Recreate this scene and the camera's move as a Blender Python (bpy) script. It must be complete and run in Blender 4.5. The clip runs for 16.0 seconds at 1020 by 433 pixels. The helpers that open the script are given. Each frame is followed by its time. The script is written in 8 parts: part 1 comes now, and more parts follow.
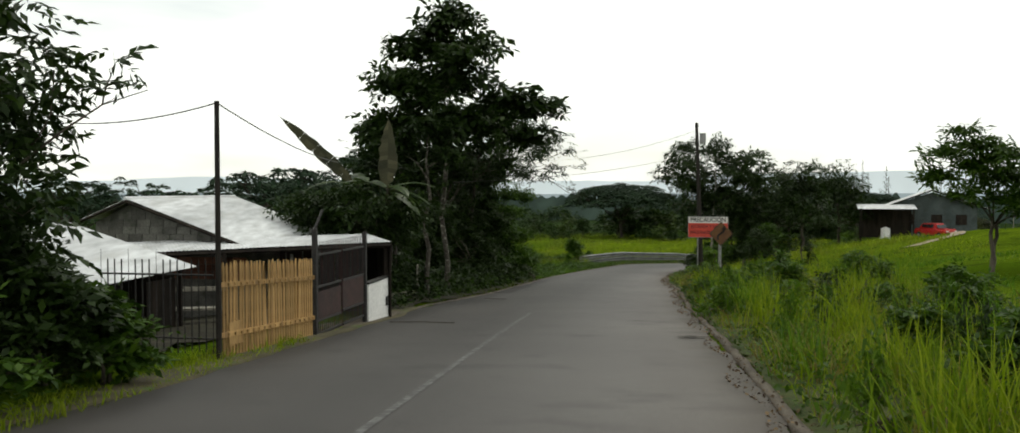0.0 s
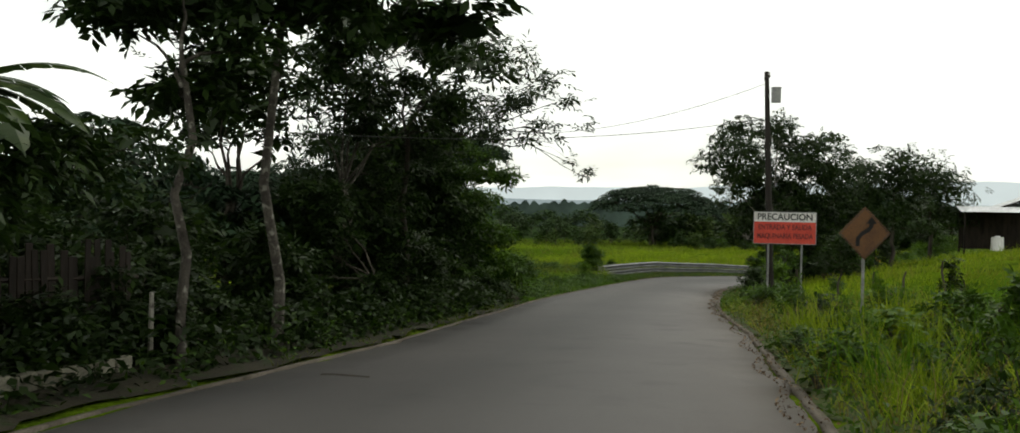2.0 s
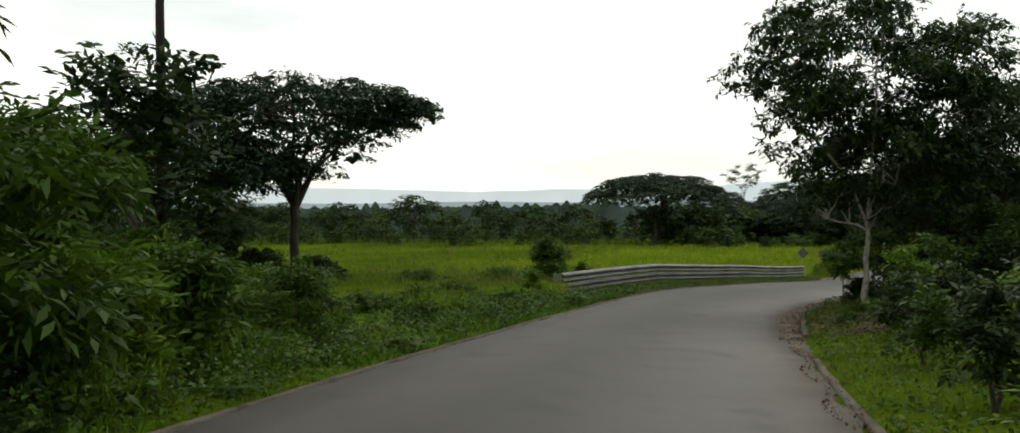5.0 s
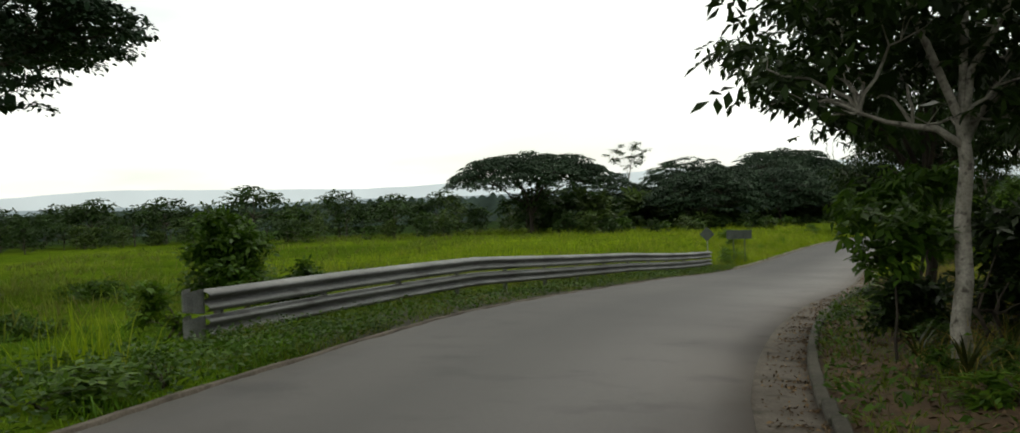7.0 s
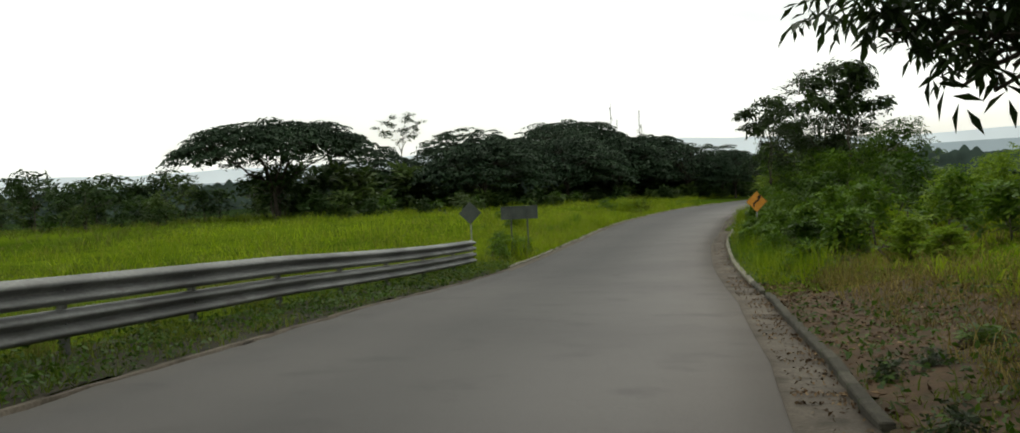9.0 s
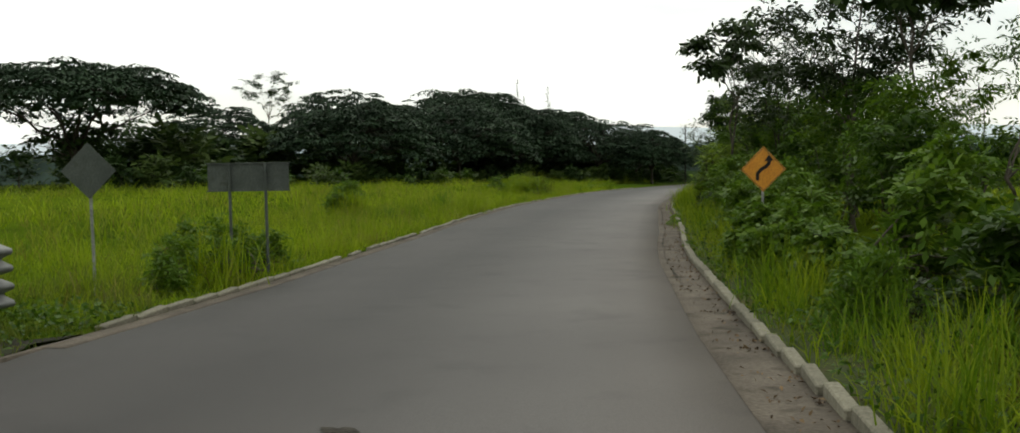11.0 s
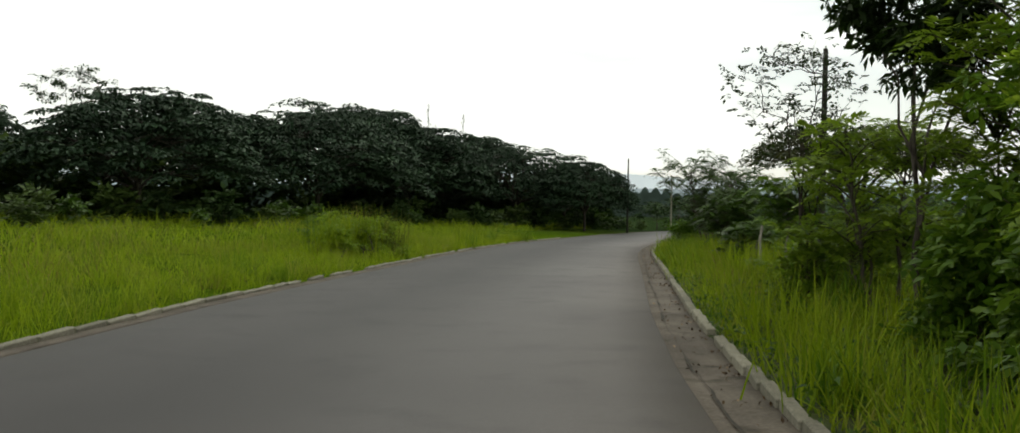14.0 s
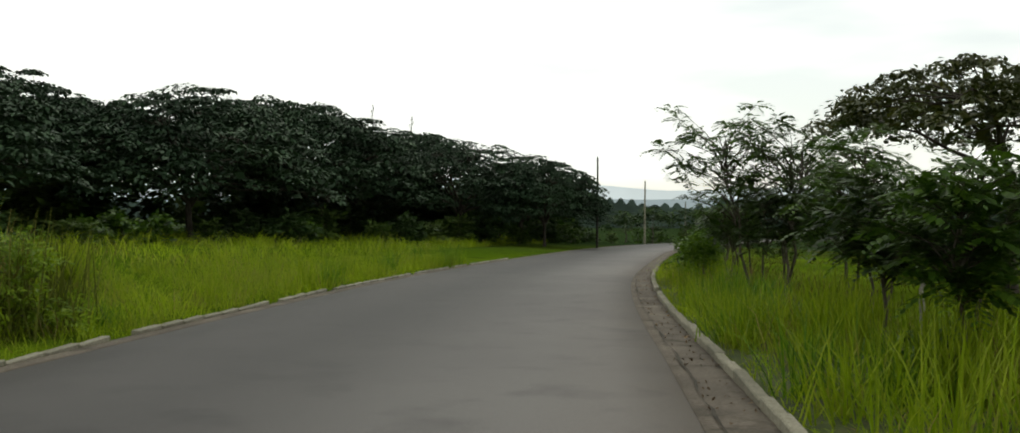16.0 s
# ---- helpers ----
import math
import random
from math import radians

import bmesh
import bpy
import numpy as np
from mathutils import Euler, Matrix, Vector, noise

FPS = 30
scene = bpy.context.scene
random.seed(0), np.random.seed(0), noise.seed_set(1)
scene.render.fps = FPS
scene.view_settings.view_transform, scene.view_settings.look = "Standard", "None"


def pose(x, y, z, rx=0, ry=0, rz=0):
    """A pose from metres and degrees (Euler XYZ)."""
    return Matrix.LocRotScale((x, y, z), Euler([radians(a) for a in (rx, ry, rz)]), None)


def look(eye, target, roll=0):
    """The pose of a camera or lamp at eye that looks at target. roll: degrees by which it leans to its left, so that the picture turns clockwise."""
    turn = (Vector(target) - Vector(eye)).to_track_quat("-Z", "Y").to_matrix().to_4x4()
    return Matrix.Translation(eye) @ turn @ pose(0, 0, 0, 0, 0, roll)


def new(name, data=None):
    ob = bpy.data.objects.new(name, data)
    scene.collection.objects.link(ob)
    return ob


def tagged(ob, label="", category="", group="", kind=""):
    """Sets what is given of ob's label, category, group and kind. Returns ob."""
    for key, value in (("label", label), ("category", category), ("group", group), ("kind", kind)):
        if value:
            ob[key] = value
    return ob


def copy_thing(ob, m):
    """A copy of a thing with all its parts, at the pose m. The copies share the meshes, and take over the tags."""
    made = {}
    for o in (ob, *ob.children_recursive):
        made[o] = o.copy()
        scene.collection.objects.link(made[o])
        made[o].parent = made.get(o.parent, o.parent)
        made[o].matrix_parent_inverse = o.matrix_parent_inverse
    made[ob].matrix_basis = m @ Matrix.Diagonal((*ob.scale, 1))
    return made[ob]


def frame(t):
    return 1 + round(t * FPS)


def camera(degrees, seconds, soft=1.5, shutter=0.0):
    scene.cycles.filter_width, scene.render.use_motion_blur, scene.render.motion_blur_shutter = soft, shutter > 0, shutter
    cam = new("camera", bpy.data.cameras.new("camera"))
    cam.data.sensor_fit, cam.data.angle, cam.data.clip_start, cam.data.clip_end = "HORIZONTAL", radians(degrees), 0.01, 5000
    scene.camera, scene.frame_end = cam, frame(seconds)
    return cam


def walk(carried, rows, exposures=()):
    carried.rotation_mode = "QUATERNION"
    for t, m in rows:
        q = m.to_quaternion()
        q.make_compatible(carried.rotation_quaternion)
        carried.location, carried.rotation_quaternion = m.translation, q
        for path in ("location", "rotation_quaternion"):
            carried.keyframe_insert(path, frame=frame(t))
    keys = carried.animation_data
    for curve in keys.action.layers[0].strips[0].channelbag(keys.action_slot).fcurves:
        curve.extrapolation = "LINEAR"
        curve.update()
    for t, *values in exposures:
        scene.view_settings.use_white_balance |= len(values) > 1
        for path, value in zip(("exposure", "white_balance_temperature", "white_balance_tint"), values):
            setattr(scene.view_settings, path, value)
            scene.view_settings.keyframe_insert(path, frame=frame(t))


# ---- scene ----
cam = camera(56.0, 16.0, soft=1.6)
ROWS = [
    (0.0, -0.000, -0.000, 2.000, 0.00, -1.67, -0.07),
    (0.5, 0.809, 5.196, 1.732, 0.77, -1.65, -0.04),
    (1.0, 1.288, 10.046, 1.444, 0.64, -1.64, 0.50),
    (1.5, 1.878, 15.017, 1.142, 1.34, -1.66, 0.65),
    (2.0, 2.461, 20.156, 0.829, 1.91, -1.35, 0.83),
    (2.5, 3.073, 25.430, 0.503, 2.40, -1.18, 0.66),
    (3.0, 3.792, 30.716, 0.168, 3.08, -1.03, -0.21),
    (3.5, 4.374, 36.066, -0.184, 3.13, -0.93, -0.85),
    (3.7, 4.681, 38.169, -0.327, 2.72, -0.97, -0.45),
    (4.2, 5.399, 43.591, -0.702, 2.24, -1.02, 0.09),
    (4.7, 6.131, 49.250, -1.099, 2.23, -1.06, -0.04),
    (5.2, 6.960, 55.149, -1.517, 2.07, -1.13, -0.56),
    (5.8, 8.192, 62.549, -2.042, 0.75, -1.33, -1.38),
    (6.0, 8.692, 65.095, -2.223, -0.08, -1.42, -1.61),
    (6.5, 10.070, 71.502, -2.675, -2.29, -1.37, -1.96),
    (7.0, 11.662, 77.544, -3.095, -4.38, -1.55, -2.10),
    (7.5, 13.229, 83.745, -3.452, -5.22, -1.35, -2.97),
    (8.0, 15.027, 89.982, -3.796, -7.87, -0.80, -3.37),
    (8.5, 17.261, 96.162, -4.179, -13.44, -1.92, -3.47),
    (9.0, 19.917, 102.242, -4.596, -16.84, -3.11, -2.98),
    (9.2, 21.032, 104.622, -4.772, -18.36, -3.32, -2.55),
    (9.7, 23.825, 110.483, -5.231, -21.08, -3.84, -1.65),
    (10.2, 26.674, 116.286, -5.694, -22.20, -4.24, -1.10),
    (10.7, 29.633, 122.100, -6.139, -22.37, -4.38, -0.89),
    (11.3, 33.394, 129.187, -6.621, -22.13, -4.01, -1.10),
    (11.5, 34.719, 131.604, -6.761, -22.16, -3.76, -1.24),
    (12.0, 38.120, 137.844, -7.055, -22.72, -3.22, -0.52),
    (12.5, 41.596, 144.246, -7.287, -23.64, -2.63, 0.23),
    (13.0, 45.014, 150.264, -7.477, -24.92, -2.21, 1.22),
    (13.5, 48.430, 156.088, -7.630, -25.77, -2.29, 0.60),
    (14.0, 51.730, 161.727, -7.794, -26.73, -1.80, 0.83),
    (14.5, 55.080, 167.195, -7.974, -27.49, -1.78, 1.20),
    (15.0, 58.493, 172.601, -8.143, -27.95, -1.69, 0.97),
    (15.5, 61.835, 177.890, -8.310, -28.39, -1.30, 0.64),
    (16.0, 65.146, 182.890, -8.500, -28.82, -1.07, 0.35),
]
walk(cam, [(t, pose(x, y, z, 90 + pitch, 0, yaw) @ pose(0, 0, 0, 0, 0, roll)) for t, x, y, z, yaw, pitch, roll in ROWS],
     exposures=[(0.0, -0.30, 6750, 2), (16.0, -0.30, 6750, 2)])

# ---- world and light: bright hazy cloud, sun behind it ----
SUN_EL, SUN_AZ = 52.0, 25.0
world = bpy.data.worlds.new("hazy_sky")
scene.world = world
world.use_nodes = True
wn, wl = world.node_tree.nodes, world.node_tree.links
wn.clear()
sky = wn.new("ShaderNodeTexSky")
sky.sky_type, sky.sun_disc = "NISHITA", False
sky.sun_elevation, sky.sun_rotation = radians(SUN_EL), radians(SUN_AZ)
sky.dust_density, sky.air_density = 1.0, 1.0
coord, warp = wn.new("ShaderNodeTexCoord"), wn.new("ShaderNodeMapping")
warp.inputs["Scale"].default_value = (1.2, 1.2, 6.0)
clouds, cover = wn.new("ShaderNodeTexNoise"), wn.new("ShaderNodeMapRange")
clouds.inputs["Scale"].default_value, clouds.inputs["Detail"].default_value = 1.6, 5.0
cover.inputs["From Min"].default_value, cover.inputs["From Max"].default_value = 0.36, 0.5
cover.inputs["To Min"].default_value, cover.inputs["To Max"].default_value = 0.64, 1.0
haze = wn.new("ShaderNodeMix")
haze.data_type = "RGBA"
haze.inputs["B"].default_value = (14.6, 14.6, 14.6, 1)
back, wout = wn.new("ShaderNodeBackground"), wn.new("ShaderNodeOutputWorld")
back.inputs["Strength"].default_value = 0.1
wl.new(coord.outputs["Generated"], warp.inputs["Vector"])
wl.new(warp.outputs["Vector"], clouds.inputs["Vector"])
wl.new(clouds.outputs["Fac"], cover.inputs["Value"])
wl.new(cover.outputs["Result"], haze.inputs["Factor"])
wl.new(sky.outputs["Color"], haze.inputs["A"])
wl.new(haze.outputs["Result"], back.inputs["Color"])
wl.new(back.outputs["Background"], wout.inputs["Surface"])
sun = new("sun", bpy.data.lights.new("sun", "SUN"))
sun.data.energy, sun.data.angle, sun.data.color = 1.0, radians(14), (1.0, 0.96, 0.9)
sun.matrix_world = look((0, 0, 0), (-math.sin(radians(SUN_AZ)), -math.cos(radians(SUN_AZ)), -math.tan(radians(SUN_EL))))


# ---- materials ----
def material(name, rough=0.8, metal=0.0):
    m = bpy.data.materials.new(name)
    m.use_nodes = True
    n, l = m.node_tree.nodes, m.node_tree.links
    b = n["Principled BSDF"]
    b.inputs["Roughness"].default_value, b.inputs["Metallic"].default_value = rough, metal
    if rough > .78:
        b.inputs["Specular IOR Level"].default_value = .15
    return m, n, l, b


def ramp(n, stops):
    r = n.new("ShaderNodeValToRGB")
    while len(r.color_ramp.elements) < len(stops):
        r.color_ramp.elements.new(0.5)
    for e, (p, c) in zip(r.color_ramp.elements, stops):
        e.position, e.color = p, (*c, 1)
    return r


def noise_tex(n, l, scale, detail=4.0, source="Object", stretch=(1, 1, 1)):
    c, mp, t = n.new("ShaderNodeTexCoord"), n.new("ShaderNodeMapping"), n.new("ShaderNodeTexNoise")
    mp.inputs["Scale"].default_value = stretch
    t.inputs["Scale"].default_value, t.inputs["Detail"].default_value = scale, detail
    l.new(c.outputs[source], mp.inputs["Vector"])
    l.new(mp.outputs["Vector"], t.inputs["Vector"])
    return t


def mixed(n, l, a, b, fac, mode="MIX"):
    m = n.new("ShaderNodeMix")
    m.data_type, m.blend_type = "RGBA", mode
    for socket, v in (("Factor", fac), ("A", a), ("B", b)):
        if isinstance(v, (int, float)):
            m.inputs[socket].default_value = v
        elif isinstance(v, tuple):
            m.inputs[socket].default_value = (*v, 1)
        else:
            l.new(v, m.inputs[socket])
    return m.outputs["Result"]


def bumped(n, l, b, height, strength, distance=0.02):
    k = n.new("ShaderNodeBump")
    k.inputs["Strength"].default_value, k.inputs["Distance"].default_value = strength, distance
    l.new(height, k.inputs["Height"])
    l.new(k.outputs["Normal"], b.inputs["Normal"])


def surface(name, low, high, scale=3.0, fine=40.0, rough=0.85, metal=0.0, bump=0.3, spots=None, stretch=(1, 1, 1), source="Object", piece=0.0):
    """Two scales of noise between two colours, fine relief, and stains of a third colour."""
    m, n, l, b = material(name, rough, metal)
    big, small = noise_tex(n, l, scale, 4, source, stretch), noise_tex(n, l, fine, 3, source, stretch)
    col = mixed(n, l, low, high, ramp_out(n, l, big.outputs["Fac"], 0.35, 0.65))
    col = mixed(n, l, col, (0.5, 0.5, 0.5), 0.0)
    tone = ramp(n, [(0.3, (0.72, 0.72, 0.72)), (0.7, (1.18, 1.18, 1.18))])
    l.new(small.outputs["Fac"], tone.inputs["Fac"])
    col = mixed(n, l, col, tone.outputs["Color"], 1.0, "MULTIPLY")
    if spots:
        st = noise_tex(n, l, scale * 2.3, 6, source, stretch)
        col = mixed(n, l, col, spots, ramp_out(n, l, st.outputs["Fac"], 0.56, 0.7))
    if piece:
        info = n.new("ShaderNodeObjectInfo")
        tone = ramp(n, [(0, (1 - piece,) * 3), (1, (1 + piece,) * 3)])
        l.new(info.outputs["Random"], tone.inputs["Fac"])
        col = mixed(n, l, col, tone.outputs["Color"], 1.0, "MULTIPLY")
    l.new(col, b.inputs["Base Color"])
    if bump:
        bumped(n, l, b, small.outputs["Fac"], bump)
    return m


def ramp_out(n, l, value, lo, hi):
    r = n.new("ShaderNodeMapRange")
    r.inputs["From Min"].default_value, r.inputs["From Max"].default_value = lo, hi
    l.new(value, r.inputs["Value"])
    return r.outputs["Result"]


def leafy(name, dark, mid, light, passing=0.35, rough=0.5, patch=0.25, gloss=0.2, straw=None):
    """Leaves: colour differs from leaf to leaf and from bough to bough; some light comes through."""
    m, n, l, b = material(name, rough)
    geo = n.new("ShaderNodeNewGeometry")
    r = ramp(n, [(0.0, dark), (0.6, mid), (1.0, light)])
    l.new(geo.outputs["Random Per Island"], r.inputs["Fac"])
    big = noise_tex(n, l, patch, 3)
    tone = ramp(n, [(0.3, (0.6, 0.62, 0.6)), (0.7, (1.25, 1.2, 1.1))])
    l.new(big.outputs["Fac"], tone.inputs["Fac"])
    col = mixed(n, l, r.outputs["Color"], tone.outputs["Color"], 1.0, "MULTIPLY")
    if straw:
        dry, spot = noise_tex(n, l, .42, 4), noise_tex(n, l, 2.6, 3)
        both = n.new("ShaderNodeMath")
        both.operation = "MULTIPLY"
        l.new(ramp_out(n, l, dry.outputs["Fac"], .42, .62), both.inputs[0])
        l.new(ramp_out(n, l, spot.outputs["Fac"], .36, .62), both.inputs[1])
        col = mixed(n, l, col, straw, both.outputs["Value"])
    l.new(col, b.inputs["Base Color"])
    b.inputs["Specular IOR Level"].default_value = gloss
    t, mx = n.new("ShaderNodeBsdfTranslucent"), n.new("ShaderNodeMixShader")
    mx.inputs["Fac"].default_value = passing
    l.new(col, t.inputs["Color"])
    l.new(b.outputs["BSDF"], mx.inputs[1])
    l.new(t.outputs["BSDF"], mx.inputs[2])
    l.new(mx.outputs["Shader"], n["Material Output"].inputs["Surface"])
    return m


LEAF_DARK = leafy("dark_leaves", (.011, .023, .004), (.018, .037, .006), (.030, .056, .009), .28, gloss=.14)
LEAF_MID = leafy("green_leaves", (.026, .060, .005), (.042, .090, .008), (.068, .125, .012), .34, gloss=.14)
LEAF_LIGHT = leafy("fresh_green_leaves", (.050, .108, .007), (.082, .156, .011), (.125, .204, .018), .38, gloss=.14)
LEAF_FRESH = leafy("bright_feathery_leaves", (.115, .190, .012), (.170, .265, .020), (.240, .340, .034), .5, gloss=.12)
LEAF_FAR = leafy("far_leaves", (.023, .046, .014), (.032, .059, .018), (.043, .072, .022), .22, patch=0.08, gloss=.04)
LEAF_RAIN = leafy("rain_tree_leaves", (.024, .044, .026), (.030, .054, .031), (.038, .066, .036), .06, patch=.12, gloss=.03)
LEAF_RUST = leafy("rusty_green_leaves", (.022, .032, .006), (.038, .050, .010), (.065, .068, .016))
GRASS = leafy("tall_grass_blades", (.135, .212, .006), (.195, .283, .010), (.270, .345, .022), 0.42, 0.6, 0.16, .06, (.17, .175, .03))
GRASS_GREEN = leafy("green_grass_blades", (.075, .148, .006), (.130, .222, .010), (.215, .300, .022), 0.42, 0.6, 0.2, .06, (.085, .105, .02))
GRASS_FIELD = leafy("field_grass_blades", (.068, .108, .011), (.102, .148, .016), (.145, .188, .026), 0.42, 0.6, 0.16, .06, (.13, .125, .035))
GRASS_DULL = leafy("dull_meadow_blades", (.056, .074, .010), (.088, .106, .017), (.128, .142, .030), 0.42, 0.6, 0.3, .06)
GRASS_LUSH = leafy("lush_grass_blades", (.044, .108, .006), (.084, .176, .010), (.160, .260, .020), 0.42, 0.55, 0.3, .1)
GRASS_DRY = leafy("dry_grass_blades", (.09, .075, .016), (.19, .155, .04), (.28, .23, .08), 0.35, 0.6, 0.3, .1)
BARK = surface("grey_bark", (.04, .033, .026), (.105, .09, .072), 3, 25, .9, bump=.6, stretch=(1, 1, .35))
BARK_PALE = surface("pale_bark", (.16, .15, .12), (.30, .28, .24), 4, 25, .85, bump=.4, spots=(.07, .06, .05))
SOIL = surface("verge_soil", (.055, .05, .03), (.10, .085, .05), 1.2, 18, .95, bump=.6, spots=(.05, .08, .02))
CONCRETE = surface("weathered_concrete", (.15, .14, .105), (.25, .235, .18), 1.2, 30, .9, bump=.5, spots=(.075, .085, .04), piece=.25)
GUTTER_MAT = surface("stained_gutter_concrete", (.074, .062, .049), (.122, .103, .081), .9, 22, .9, bump=.6, spots=(.042, .035, .025))
GALV = surface("galvanised_steel", (.055, .056, .053), (.155, .158, .15), 1.5, 30, .55, 0.2, .05, spots=(.05, .046, .04), stretch=(.3, .3, 1))
GALV_PALE = surface("pale_galvanised_steel", (.20, .205, .20), (.34, .345, .33), 1.5, 30, .5, .3, .05, spots=(.12, .115, .10))
BARK_MOTTLED = surface("mottled_bark", (.035, .03, .025), (.09, .08, .065), 3.2, 25, .9, bump=.6, spots=(.26, .25, .21))
WOOD_POLE = surface("dark_pole_wood", (.016, .014, .012), (.038, .033, .028), 2, 20, .85, bump=.5, stretch=(1, 1, .1))
BARK_DARK = surface("dark_bark", (.022, .018, .014), (.055, .046, .036), 3, 25, .9, bump=.6, stretch=(1, 1, .35))
STEEL = surface("painted_grey_steel", (.18, .18, .18), (.28, .28, .27), 5, 40, .5, .4, .1)


# ---- plan of the land ----
GUIDE_ROWS = (
    (-11.00, -120.00, 6.30),
    (-3.50, -30.00, 1.90),
    (-0.00, -0.00, 0.00),
    (1.29, 10.05, -0.56),
    (2.46, 20.16, -1.17),
    (3.79, 30.72, -1.83),
    (5.40, 43.59, -2.70),
    (6.96, 55.15, -3.52),
    (8.69, 65.10, -4.22),
    (11.66, 77.54, -5.10),
    (15.03, 89.98, -5.80),
    (19.92, 102.24, -6.60),
    (26.67, 116.29, -7.69),
    (33.39, 129.19, -8.62),
    (38.12, 137.84, -9.05),
    (45.01, 150.26, -9.48),
    (51.73, 161.73, -9.79),
    (58.49, 172.60, -10.14),
    (65.15, 182.89, -10.50),
    (83.75, 211.25, -11.62),
    (101.25, 232.75, -12.53),
    (121.12, 256.50, -13.56),
    (141.88, 279.00, -14.57),
    (177.50, 308.75, -15.96),
    (240.00, 358.75, -18.36),
    (377.50, 446.25, -23.25),
    (652.50, 581.25, -32.44),
)
# ground plan -------------------------------------------------------------
GUIDE = np.array(GUIDE_ROWS)            # x, y, z of the road under the driving line


def dense(rows, step=1.0):
    """The guide line, smoothed and cut into even steps: places, arc length, direction."""
    p = np.array(rows, float)
    for _ in range(4):
        q = np.empty((2 * len(p) - 2, 3))
        q[0::2], q[1::2] = .75 * p[:-1] + .25 * p[1:], .25 * p[:-1] + .75 * p[1:]
        p = np.vstack([p[:1], q, p[-1:]])
    s = np.r_[0, np.cumsum(np.linalg.norm(np.diff(p[:, :2], axis=0), axis=1))]
    n = np.arange(0, s[-1], step)
    p = np.stack([np.interp(n, s, c) for c in p.T], 1)
    return p, n


LINE, ARC = dense(GUIDE)
ARC = ARC - ARC[np.argmin(np.abs(LINE[:, 1]))]      # arc length 0 where the shot begins
WAY = np.gradient(LINE[:, :2], axis=0)
WAY /= np.linalg.norm(WAY, axis=1)[:, None]
EDGE_L = ((-75, 20, 30, 40, 60, 85, 92, 100, 128, 140, 150, 165, 190, 500), (6.5, 6.7, 6.5, 5.8, 5.95, 6.0, 6.2, 6.75, 7.0, 6.95, 7.2, 7.35, 8.1, 8.15))
EDGE_R = ((-75, 0, 19, 30, 37, 47, 62, 70, 80, 90, 100, 110, 118, 128, 143, 154, 160, 165, 177, 184, 191, 202, 212, 500),
          (1.5, 1.55, 1.95, 1.9, 2.1, 2.35, 2.0, 1.75, 1.4, 1.25, 1.45, 1.75, 2.2, 2.32, 1.84, 1.73, 1.84, 2.0, 1.98, 1.79, 1.76, 1.90, 2.0, 2.0))


BANK = ((55, 80, 125, 150), (0, .045, .045, 0))     # the bend is banked: its left side lies higher


def edge(side, s):
    return np.interp(s, *(EDGE_L if side < 0 else EDGE_R))


def on_line(s, d, dz=0.0):
    """World place at arc length s and d metres to the right of the guide line."""
    x, y, z = (np.interp(s, ARC, c) for c in LINE.T)
    wx, wy = np.interp(s, ARC, WAY[:, 0]), np.interp(s, ARC, WAY[:, 1])
    n = np.sqrt(wx * wx + wy * wy)
    return np.stack([x + d * wy / n, y - d * wx / n, z + dz - np.interp(s, *BANK) * d], -1)


def sd(x, y):
    """Arc length and signed distance (right is positive) of places."""
    x, y = np.atleast_1d(x).astype(float), np.atleast_1d(y).astype(float)
    s, d = np.empty(x.shape), np.empty(x.shape)
    for i in range(0, len(x), 4000):
        dx, dy = x[i:i + 4000, None] - LINE[None, :, 0], y[i:i + 4000, None] - LINE[None, :, 1]
        j = (dx * dx + dy * dy).argmin(1)
        k = np.arange(len(j))
        ex, ey = dx[k, j], dy[k, j]
        d[i:i + 4000] = np.hypot(ex, ey) * np.where(ex * WAY[j, 1] - ey * WAY[j, 0] < 0, -1, 1)
        s[i:i + 4000] = ARC[j] + ex * WAY[j, 0] + ey * WAY[j, 1]
    return s, d


def mix_by(s, knots, profiles, e):
    """Cross profiles given at knots of arc length, blended along the road."""
    h = np.stack([np.interp(e, px, pz) for px, pz in profiles])
    w = np.clip(s, knots[0], knots[-1])
    i = np.clip(np.searchsorted(knots, w) - 1, 0, len(knots) - 2)
    k = (w - np.array(knots)[i]) / (np.array(knots)[i + 1] - np.array(knots)[i])
    k = k * k * (3 - 2 * k)
    n = np.arange(len(e))
    return h[i, n] * (1 - k) + h[i + 1, n] * k


